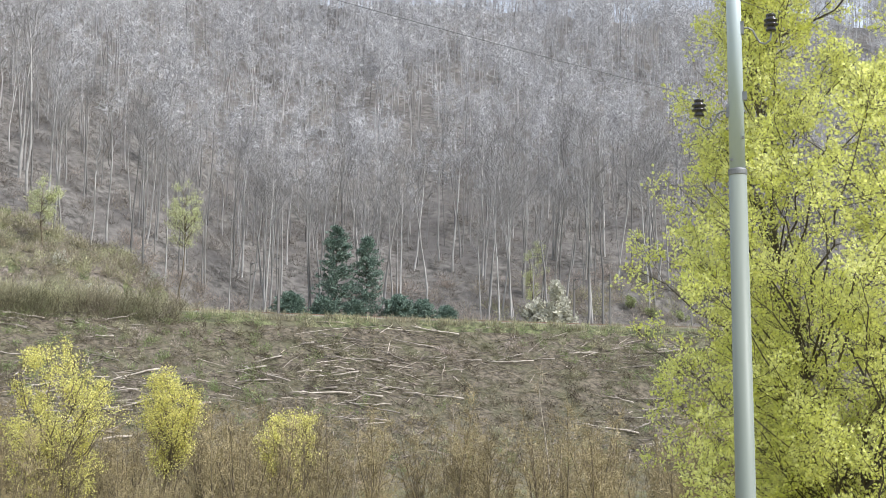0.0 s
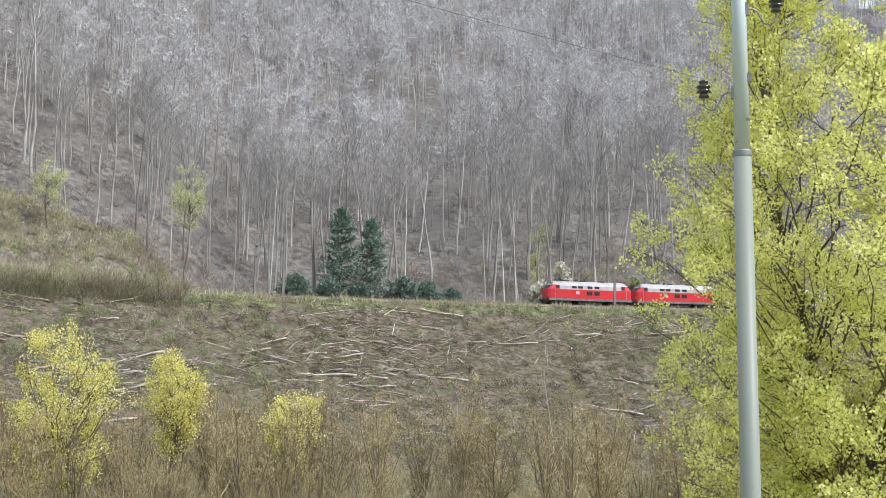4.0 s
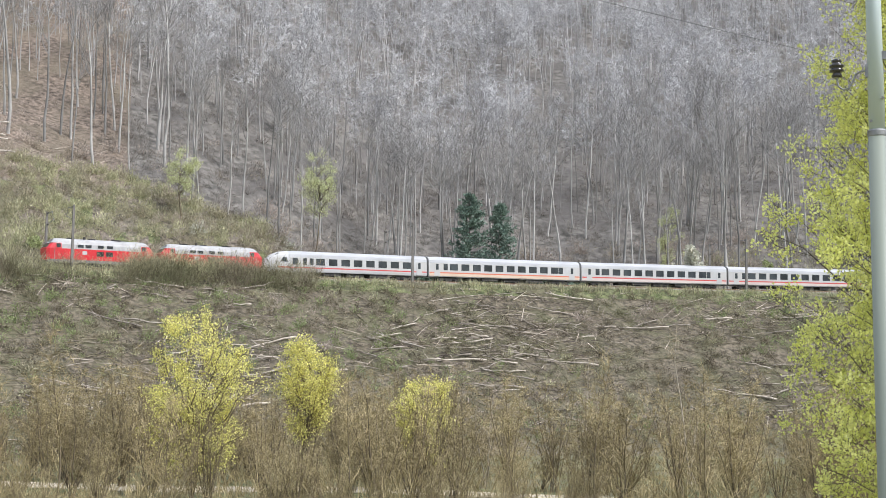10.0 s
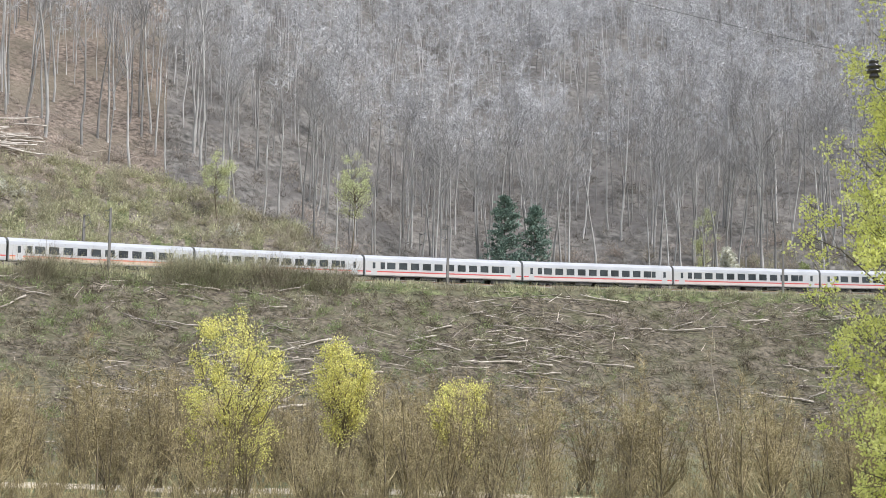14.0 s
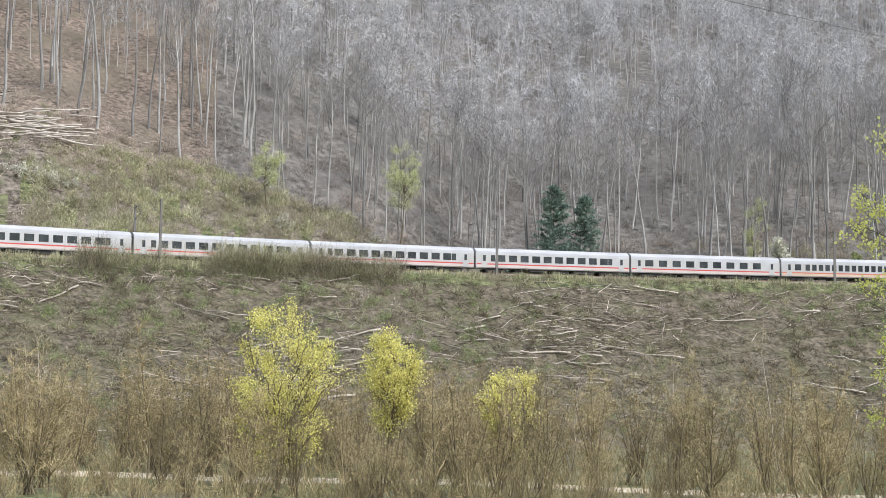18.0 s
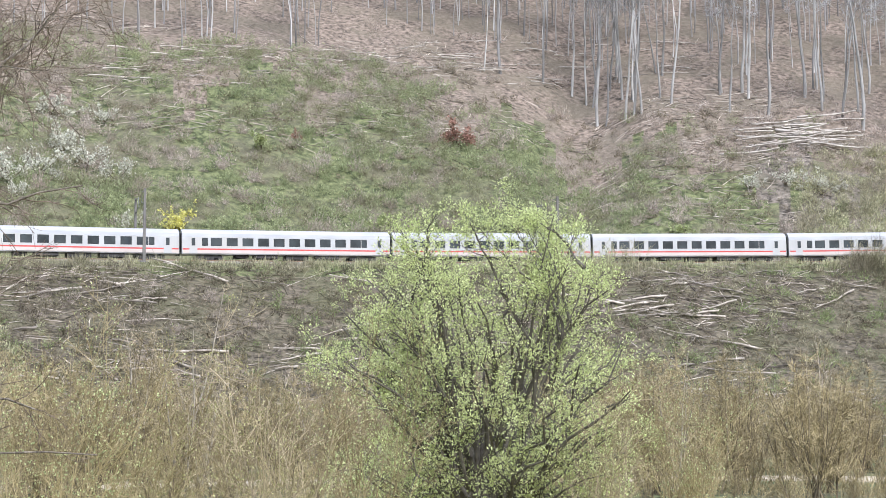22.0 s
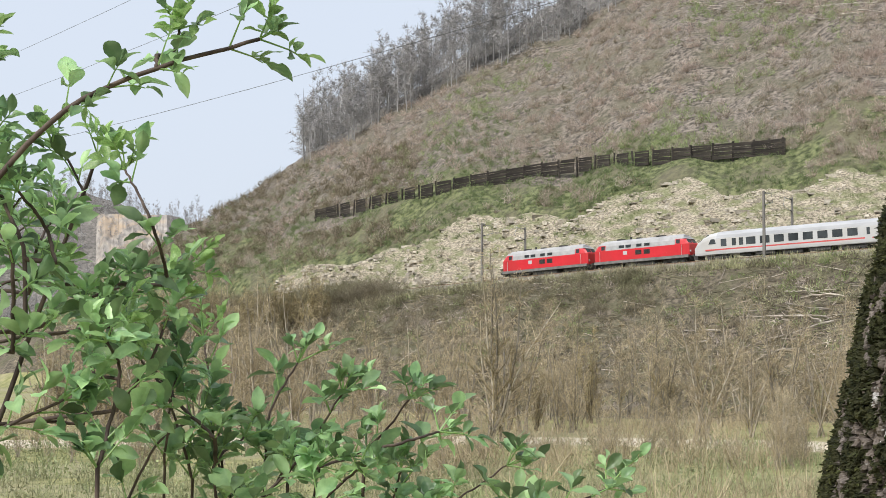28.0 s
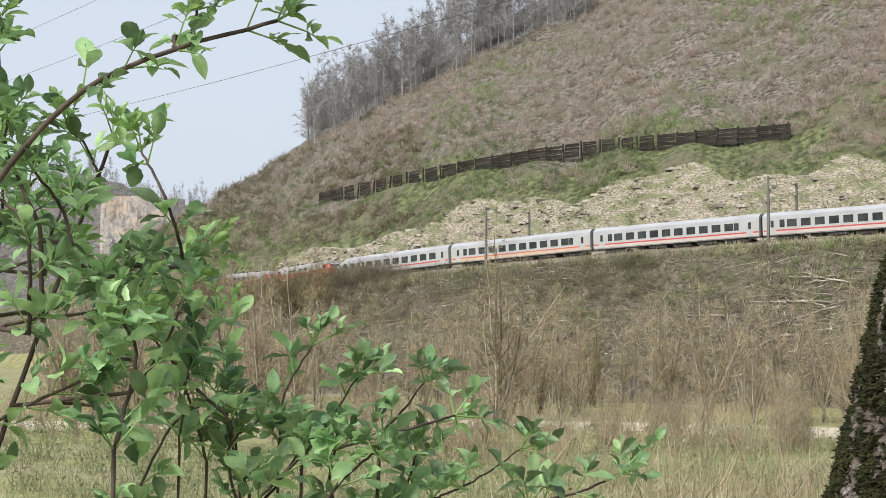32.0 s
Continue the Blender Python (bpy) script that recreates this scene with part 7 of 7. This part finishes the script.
# the budding shrub beside the trunk
def bud_shrub():
    rng = np.random.default_rng(31)
    t = thing("budding_twig_shrub", "slender shrub with long bare shoots and small swelling buds", "shrub")
    shoots = (((80.78, -11.77), (80.86, -4.47), (80.98, -1.8), (81.24, -0.88), (81.63, 0.5), (81.98, 2.64), (82.24, 4.48), (82.27, 5.4), (82.85, 6.63), (83.62, 7.7), (84.54, 8.7), (85.46, 9.54), (87.07, 10.46)),
              ((81.47, -0.35), (82.85, 1.42), (83.77, 3.41), (84.39, 4.25), (85.46, 5.25), (86.53, 5.94), (87.99, 6.4)),
              ((80.83, -5.02), (81.93, -3.72), (83.01, -3.18), (85, -2.11), (86.53, -1.42), (87.61, -0.81), (88.83, -0.12)),
              ((82.01, 2.95), (82.55, 3.72), (83.47, 5.17), (84.23, 6.24), (85.15, 7.01), (86.23, 7.47), (87.3, 8.01)),
              ((81.93, -3.72), (80.86, -2.72), (79.64, -2.11), (78.26, -1.04), (76.57, -0.12)),
              ((83.08, -3.03), (83.24, -1.8), (83.5, -1.19), (83.31, -0.27), (83.08, 0.65)),
              ((81.09, -1.04), (80.71, 0.19), (80.63, 1.42), (80.55, 2.64)),
              ((81.86, 1.72), (81.01, 2.64), (80.09, 3.64), (79.18, 4.02)),
              ((80.98, -1.8), (80.78, -1.04), (80.09, -0.19), (78.87, 0.5)),
              ((82.39, 4.48), (82.24, 6.17), (81.63, 7.09), (81.17, 7.39)),
              ((83.54, 7.55), (83.77, 8.47), (83.93, 9.54), (84.08, 9.92)),
              ((83.5, -1.19), (84.54, -0.58), (85.46, 0.19), (86.53, 0.65), (87.45, 1.26)))
    P = np.stack([spline([sight(a, e, 5.6 + 0.03 * (i % 4), 0) for a, e in s], 17) for i, s in enumerate(shoots)])
    P[:, 1:-1] += rng.normal(size=P[:, 1:-1].shape) * 0.0035
    girth = (0.0135, 0.0085, 0.009, 0.0075, 0.0065, 0.006, 0.005, 0.005, 0.006, 0.0045, 0.0045, 0.005)
    R = np.stack([np.linspace(g0, 0.0022, 17) for g0 in girth])
    for i in range(len(P)):
        part("shoot", Geo().add(*tubes(P[i:i + 1], R[i:i + 1], 8)).mesh("shoot", M_stem_pale, True), None, t)
    # short spurs standing up from the shoots
    P2, R2 = grow(rng, P, R, 13, 0.2, 1.0, 0.14, 0.8, 5, 0.9, 0.5, 0.5, 0.14, taper=0.3)
    P3, R3 = grow(rng, P2, R2, 2, 0.2, 0.95, 0.07, 0.8, 3, 0.3, 0.7, 0.5, 0.1)
    for i in range(len(P2)):
        part("spur", Geo().add(*tubes(P2[i:i + 1], np.maximum(R2[i:i + 1], 0.0021), 5)).add(*tubes(P3[2 * i:2 * i + 2], np.maximum(R3[2 * i:2 * i + 2], 0.0016), 4)).mesh("spur", M_stem_pale), None, t)
    ends = np.concatenate([P2[:, -1], P3[::3, -1], along(P2, R2, np.arange(len(P2)), rng.random(len(P2)))[0]])
    o = unit(rng.normal(size=ends.shape) * 0.3 + [0, 0, 1])
    Q = np.stack([ends - o * 0.001, ends + o * 0.004, ends + o * 0.009, ends + o * 0.014], 1)
    part("bud", Geo().add(*tubes(Q, np.tile([0.0016, 0.0036, 0.0032, 0.0007], (len(Q), 1)), 6)).mesh("bud", M_bud, True), None, t, "small pale green buds")["kind"] = "stuff"


bud_shrub()


# ---- the near trunk ----
def near_trunk():
    rng = np.random.default_rng(2)
    t = thing("tree_trunk", "leaning old trunk with plated grey bark and dark green moss", "tree")
    D = 3.3
    foot = sight(92.0, 0.0, D, 0.075)
    right = np.array([math.cos(radians(91.9)), math.sin(radians(91.9)), 0.0])
    back = np.array([-math.sin(radians(91.9)), math.cos(radians(91.9)), 0.0])
    z = np.concatenate([np.linspace(-1.9, -0.42, 26)[:-1], np.linspace(-0.42, 0.9, 400), np.linspace(0.9, 9.0, 70)[1:]])
    th = np.concatenate([np.linspace(-1.8, 1.8, 260)[:-1], np.linspace(1.8, 2 * math.pi - 1.8, 40)[:-1]])
    Z, T = np.meshgrid(z, th, indexing="ij")
    # radius of the stem, with a slow swell
    base = np.interp(Z, [-1.9, -1.4, -0.5, -0.25, 0.2, 0.75, 9.0], [0.34, 0.25, 0.197, 0.184, 0.168, 0.172, 0.02])
    base = base * (1 + 0.03 * np.sin(2 * T + 1.5 * Z) + 0.02 * np.sin(3 * T - 2.2 * Z + 1))
    # knot on the edge
    kn = np.exp(-((T - 1.42) / 0.34) ** 2 - ((Z - 0.115) / 0.055) ** 2)
    base = base + 0.055 * kn
    # bark plates: long uneven cells between furrows
    arc = T * 0.19 + 0.10 * Z
    u = arc + 0.03 * (fbm(arc * 22, Z * 9, 1) - 0.5) + 0.013 * (fbm(arc * 80, Z * 50, 2) - 0.5)
    v = Z + 0.05 * (fbm(arc * 18, Z * 10, 3) - 0.5) + 0.020 * (fbm(arc * 80, Z * 60, 4) - 0.5)

    def cells(u, v, cu, cv, q):
        gu, gv = np.floor(u / cu), np.floor(v / cv)
        f1, f2, ident = np.full(u.shape, 9.0), np.full(u.shape, 9.0), np.zeros(u.shape)
        for i in (-1, 0, 1):
            for j in (-1, 0, 1):
                a, b = gu + i, gv + j
                h1 = np.abs(np.sin(a * 12.9898 + b * 78.233 + q) * 43758.5453) % 1
                h2 = np.abs(np.sin(a * 39.3468 + b * 11.135 + q) * 24634.6345) % 1
                dx, dy = (u / cu - a - h1), (v / cv - b - h2)
                d = 0.35 * np.sqrt(dx * dx + dy * dy) + 0.65 * np.maximum(np.abs(dx), np.abs(dy) + 0.25 * dx)
                new1 = d < f1
                f2 = np.where(new1, f1, np.minimum(f2, d))
                ident = np.where(new1, h1 * 0.7 + h2 * 0.3, ident)
                f1 = np.where(new1, d, f1)
        return f2 - f1, ident

    jag = rng.random(Z.shape)
    n1, n2 = fbm(u * 34, v * 7, 21, 3), fbm(u * 20, v * 34, 22, 3)
    c1, c2 = np.abs(n1 - 0.5), np.abs(n2 - 0.5)
    gap2, ident2 = cells(u, v, 0.012, 0.016, 5.0)
    gap, ident = cells(u, v, 0.027, 0.060, 1.0)
    gap3, ident3 = cells(u + 0.3, v, 0.019, 0.03, 3.0)
    wide = 0.012 + 0.05 * fbm(arc * 20, Z * 8, 6)
    crack = smooth(0.02, 0.07 + 0.12 * fbm(arc * 25, Z * 14, 16), gap)
    furrow = crack * (0.35 + 0.65 * smooth(0.4, 1.2, c1 / wide)) * (0.7 + 0.3 * smooth(0.02, 0.1, gap3))
    fine = smooth(0.03, 0.12, gap2) * 0.5 + 0.5 * (fbm(arc * 30, Z * 12, 7) > 0.5)
    grainy = fbm(arc * 160, Z * 90, 8)
    relief = furrow * (0.007 + 0.008 * ident + 0.003 * ident3) + 0.03 * np.minimum(c1, 0.1) + 0.003 * fine * furrow * (0.3 + ident2) + 0.0035 * fbm(arc * 60, Z * 190, 8) * furrow + 0.002 * grainy + 0.0005 * jag
    # moss cushions on the weather side
    wv = np.sin(Z * 7.0 + 1.1) + 0.6 * np.sin(Z * 15 + T * 3) + 0.5 * np.sin(T * 8 + Z * 23)
    moss_edge = np.interp(Z, [-0.5, -0.25, -0.14, -0.05, 0.02, 0.09, 0.16, 0.24, 0.30, 0.34, 0.45, 0.6, 0.75, 1.0], [0.25, 0.2, 0.2, -0.1, -0.55, -0.8, -0.95, -0.8, -0.3, 0.12, 0.08, 0.0, -0.4, -0.6]) + 0.05 * wv + 0.8 * (fbm(arc * 11, Z * 9, 9, 5) - 0.5)
    moss = smooth(0.22, -0.25, T - moss_edge) * (T < 2.0) + (T > 2.5) * 1.0
    patchy = 2.0 + 1.8 * smooth(0.1, -0.08, Z)
    mossy = np.clip(0.86 * moss - 0.06 * smooth(0.1, -0.08, Z) + patchy * smooth(0, 0.35, moss) * (fbm(arc * 36, Z * 24, 12, 4) - 0.5), 0, 1)
    relief = relief + mossy * (0.006 + 0.006 * rng.random(Z.shape) + 0.010 * fbm(arc * 40, Z * 40, 10))
    slit = np.exp(-((T - 1.30 - 0.12 * (0.17 - Z) / 0.05) / 0.05) ** 2 - ((Z - 0.175) / 0.032) ** 2)
    relief = relief - 0.03 * slit
    Rr = base + relief
    lean = 0.175
    cx = foot[None, None] + right * (lean * Z + 0.02 * np.sin(Z * 3) - np.interp(Z, [-1.9, -0.25, 0.2, 0.75, 3.2], [0.0, 0.031, 0.043, 0.023, 0.0]))[..., None] + np.array([0, 0, 1.0]) * Z[..., None]
    P = cx + right * (np.sin(T) * Rr)[..., None] - back * (np.cos(T) * Rr)[..., None]
    n, m = Z.shape
    i, j = np.meshgrid(np.arange(n - 1), np.arange(m), indexing="ij")
    a, b = i * m + j, i * m + (j + 1) % m
    Q = np.stack([a, b, b + m, a + m], -1).reshape(-1, 4)
    avg = lambda F: (F[:-1] + F[1:] + np.roll(F, -1, 1)[:-1] + np.roll(F, -1, 1)[1:]).ravel() / 4
    # patchy bark tone; the T term paints a lit right and shaded left side
    lit_tone = 0.42 * fbm(arc * 45, Z * 22, 11) + 0.12 * ident2 + 0.22 * ident + 0.2 * smooth(0.03, 0.10, c1) + 0.06 + (0.22 + 0.16 * smooth(0.0, 0.5, Z)) * np.minimum(T, 0.7) + 0.3 * (fbm(arc * 150, Z * 110, 13) - 0.5) - 0.3 * (1 - fine)
    idx = np.where(avg(mossy) > 0.5, 2, np.where((avg(furrow) < 0.5) | (avg(slit) > 0.4), 1, np.where(avg(lit_tone) > 0.56, 0, 3)))
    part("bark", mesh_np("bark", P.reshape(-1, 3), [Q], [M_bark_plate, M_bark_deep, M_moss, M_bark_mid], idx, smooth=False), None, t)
    # the crown, high above the camera
    c0 = [foot + right * (lean * h) + np.array([0, 0, h]) for h in np.linspace(2.4, 8.8, 8)]
    LP, LR = grow(rng, np.array([c0]), np.linspace(0.12, 0.02, 8)[None], 16, 0.1, 0.95, 2.6, 0.8, 6, 0.3, 0.5, 0.25, 0.12)
    LP2, LR2 = grow(rng, LP, LR, 7, 0.25, 1.0, 1.0, 0.7, 4, 0.2, 0.5, 0.3, 0.14)
    for k in range(len(LP)):
        part("limb", Geo().add(*tubes(LP[k:k + 1], LR[k:k + 1], 7)).mesh("limb", M_bark_mid, True), None, t)
    part("twig_frame", Geo().add(*tubes(LP2, np.maximum(LR2, 0.004), 4)).mesh("twig_frame", M_bark_mid), None, t)
    # moss fronds
    sel = np.where((mossy > 0.55) & (T < 1.5) & (Z > -0.5) & (Z < 1.0))
    k = rng.integers(0, len(sel[0]), 15000)
    p = P[sel[0][k], sel[1][k]]
    o = right * np.sin(T[sel[0][k], sel[1][k]])[:, None] - back * np.cos(T[sel[0][k], sel[1][k]])[:, None]
    d = unit(o + rng.normal(size=p.shape) * 0.6 + [0, 0, -0.25])
    ms = part("moss_tuft", Geo().add(*leaves(rng, p - o * 0.004, d, 0.011, wide=0.4)).mesh("moss_tuft", M_moss_frond), None, t, "shaggy dark green moss")
    ms["kind"] = "stuff"


near_trunk()


# ---- the elder bush at the camera's side ----
def leaf_mesh(seed, curl, fold):
    """A pointed oval leaflet along x, one unit long, folded on its midrib."""
    n = 9
    s = np.linspace(0, 1, n)
    w = 0.27 * np.sin(np.pi * s ** 1.3) ** 0.85
    w = w * (1 + 0.03 * (-1.0) ** np.arange(n))
    w[0], w[-1] = 0.014, 0.006
    z = -curl * s ** 2 + 0.02 * np.sin(9 * s + seed)
    rng = np.random.default_rng(seed)
    V = []
    for i in range(n):
        e = fold * w[i] + rng.normal() * 0.02
        q = 0.012 * (-1) ** i
        V += [(s[i] + 0.015 * (i % 2), -w[i], z[i] + e), (s[i], -w[i] * 0.5, z[i] + 0.6 * e + q), (s[i], 0, z[i]), (s[i], w[i] * 0.5, z[i] + 0.6 * e + q), (s[i] + 0.015 * (i % 2), w[i], z[i] + e)]
    Q = [[i * 5 + j, i * 5 + j + 1, i * 5 + j + 6, i * 5 + j + 5] for i in range(n - 1) for j in range(4)]
    return np.array(V), np.array(Q)


def elder_bush():
    rng = np.random.default_rng(9)
    t = thing("elder_bush", "elder bush with dark stems and broad fresh green leaves", "bush")
    # shoots: bearing and elevation at the foot, on the way and at the tip
    tall = ((124.8, 3.5, 120.4, 8.7, 113.8, 11.2), (123.8, -5.4, 121.6, 1.2, 119.6, 6.9), (117.0, 2.3, 117.6, 4.5, 118.6, 6.4), (124.2, -1.7, 123.4, 3.6, 123.6, 9.7), (124.9, 7.4, 124.4, 9.2, 123.8, 10.8),
            (117.5, 10.5, 116.9, 10.7, 116.7, 11.5), (120.0, 5.4, 120.7, 6.8, 121.2, 7.3), (118.8, -2.2, 117.6, -0.4, 116.9, 1.6), (121.5, 0.8, 119.9, 1.8, 116.5, 2.9), (124.8, 1.5, 123.2, 2.1, 121.5, 2.8), (124.7, -0.5, 122.6, 0.3, 118.9, 0.8))
    low = ((114.9, -6.0, 115.2, -3.2, 115.8, 0.4), (117.1, -4.2, 116.9, -2.0, 116.6, -0.6), (124.6, -3.9, 122.9, -2.9, 120.6, -1.8), (112.7, -4.6, 109.9, -3.6, 108.3, -1.8), (114.3, -6.0, 112.3, -4.0, 110.7, -1.6),
           (108.0, -6.0, 106.6, -5.4, 104.8, -4.2), (104.5, -6.1, 102.7, -5.7, 101.2, -5.0), (109.9, -3.7, 108.6, -3.4, 107.2, -3.0), (113.5, -4.0, 113.4, -2.4, 112.4, -0.5), (109.4, -6.4, 108.9, -5.4, 108.6, -4.4), (122.8, 0.6, 121.2, 0.5, 118.3, 1.0))
    extra = []
    for k in range(20):
        a = rng.uniform(109.5, 125.5) if k < 16 else rng.uniform(110, 118)
        top = float(np.interp(a, [109, 113, 116, 118, 120, 122, 125], [-4.6, -3.0, -1.0, 1.5, 3.5, 6.0, 9.5])) - rng.uniform(0, 5) * rng.random()
        b = a + rng.normal() * 1.4
        extra.append((b, max(top - rng.uniform(2.5, 5), -7.5), 0.5 * (a + b) + rng.normal() * 0.4, top - 1.2, a, top))
    nodes, grown = [], []
    for sk, (a0, e0, am, em, a1, e1) in enumerate(list(tall) + list(low) + extra):
        r = 2.2 + 0.6 * ((sk * 0.618) % 1)
        thick = 0.0105 if sk < 2 else rng.uniform(0.0048, 0.0075)
        pts = [(a0, e0), (am, em), (a1, e1)]
        grounded = e0 < -3.5 or a0 > 124
        if grounded:
            pts = [(0.85 * a0 + 0.15 * 119.5, -36.0)] + pts
        pts = [sight(a, e, r + 0.04 * math.sin(3 * k + sk)) for k, (a, e) in enumerate(pts)]
        if grounded:
            P = np.concatenate([pts[0] + (pts[1] - pts[0]) * np.linspace(0, 0.9, 8)[:, None], spline(pts[1:], 18)])
        else:
            stock = np.concatenate(grown)
            stock = stock[stock[:, 2] < pts[0][2] + 0.01]
            root = stock[np.argmin(np.linalg.norm(stock - pts[0], axis=1))]
            P = np.concatenate([root + (pts[0] - root) * np.linspace(0, 0.85, 6)[:, None], spline(pts, 20)])
        P[1:-1] += rng.normal(size=P[1:-1].shape) * 0.0007
        grown.append(P)
        part("shoot", Geo().tube(P, np.linspace(thick * 0.52, thick * 0.27, 26), 9).mesh("shoot", M_stem, True), None, t)
        seg = np.linalg.norm(np.diff(P, axis=0), axis=1)
        L = np.concatenate([[0], np.cumsum(seg)])
        s = L[-1]
        k = 0
        vis = math.tan(radians(-7.5)) * r
        while s > 0.02:
            i = min(int(np.searchsorted(L, s)), 25)
            p = P[i]
            if p[2] < vis:
                break
            d = unit(P[min(i + 1, 25)] - P[max(i - 1, 0)])
            nodes.append((p, d, k, sk))
            s -= (0.075 if sk < 2 else 0.056) * rng.uniform(0.8, 1.3)
            k += 1
            if k > 9:
                break
    base = [leaf_mesh(i, c, f) for i, (c, f) in enumerate(((0.12, 0.5), (0.35, 0.35), (0.02, 0.75), (0.22, 0.2), (0.5, 0.5)))]
    old = [mesh_np("leaf", V, [Q], M_elder_leaf, smooth=True) for V, Q in base]
    fresh = [mesh_np("leaf", V, [Q], M_elder_young, smooth=True) for V, Q in base]
    stalks = Geo()
    count = 0
    rest = Geo()
    order = sorted(range(len(nodes)), key=lambda i: (nodes[i][2], nodes[i][3]))
    for q in order:
        p, d, k, sk = nodes[q]
        side = unit(np.cross(d, rng.normal(size=3)))
        tip = k == 0
        if not tip and rng.random() < 0.2 + 0.035 * k:
            continue
        dirs = [(side, 1.0), (-side, 1.0)] if rng.random() < 0.7 or tip else [(side, 0.8)]
        if tip:
            o = unit(np.cross(d, side))
            dirs += [(o, 0.8), (-o, 0.8), (d * 0.4 + side * 0.2, 0.7)]
        for sd, size in dirs:
            way = unit(sd * 0.75 + d * 0.7 + np.array([0, 0, 0.25]))
            Ls = (0.022 + 0.026 * rng.random()) * size
            a, b = p, p + way * Ls
            c = b + unit(way + np.array([0, 0, -0.25])) * Ls * 0.5
            stalks.tube(np.stack([a, b, c]), [0.0016, 0.0012, 0.0008], 4)
            across = unit(np.cross(way, np.array([0, 0, 1.0]) + rng.normal(size=3) * 0.45))
            m0 = b + (c - b) * 0.4
            lets = [(c, way), (m0, across * 0.62 + way * 0.75), (m0, -across * 0.62 + way * 0.75)]
            if size > 0.65:
                lets += [(b, across * 0.95 + way * 0.35), (b, -across * 0.95 + way * 0.35)]
            for lp, ld in lets:
                x = unit(ld + rng.normal(size=3) * 0.25 + np.array([0, 0, 0.35 if tip else 0.12]))
                up_ = unit(np.array([0, 0, 1.0]) + rng.normal(size=3) * 0.35)
                yv = unit(np.cross(up_, x))
                zv = np.cross(x, yv)
                sz = (0.026 + 0.022 * rng.random()) * (0.85 if tip else 1.05) * (0.8 + 0.2 * size)
                m = int(rng.integers(5))
                young = (tip and rng.random() < 0.7) or rng.random() < 0.52
                if count < 298:
                    M = Matrix(((x[0] * sz, yv[0] * sz, zv[0] * sz, lp[0]), (x[1] * sz, yv[1] * sz, zv[1] * sz, lp[1]), (x[2] * sz, yv[2] * sz, zv[2] * sz, lp[2]), (0, 0, 0, 1)))
                    ob = part("leaf", fresh[m] if young else old[m], None, t)
                    ob.matrix_basis = M
                    count += 1
                else:
                    V, Q = base[m]
                    rest.add((V[:, :1] * x + V[:, 1:2] * yv + V[:, 2:] * zv) * sz + lp, Q)
    part("leaf_stalk", stalks.mesh("leaf_stalk", M_elder_young), None, t)["kind"] = "stuff"
    if rest.V:
        part("foliage", rest.mesh("foliage", M_elder_rest, True), None, t, "dense green elder leaves")["kind"] = "stuff"


elder_bush()
motions()
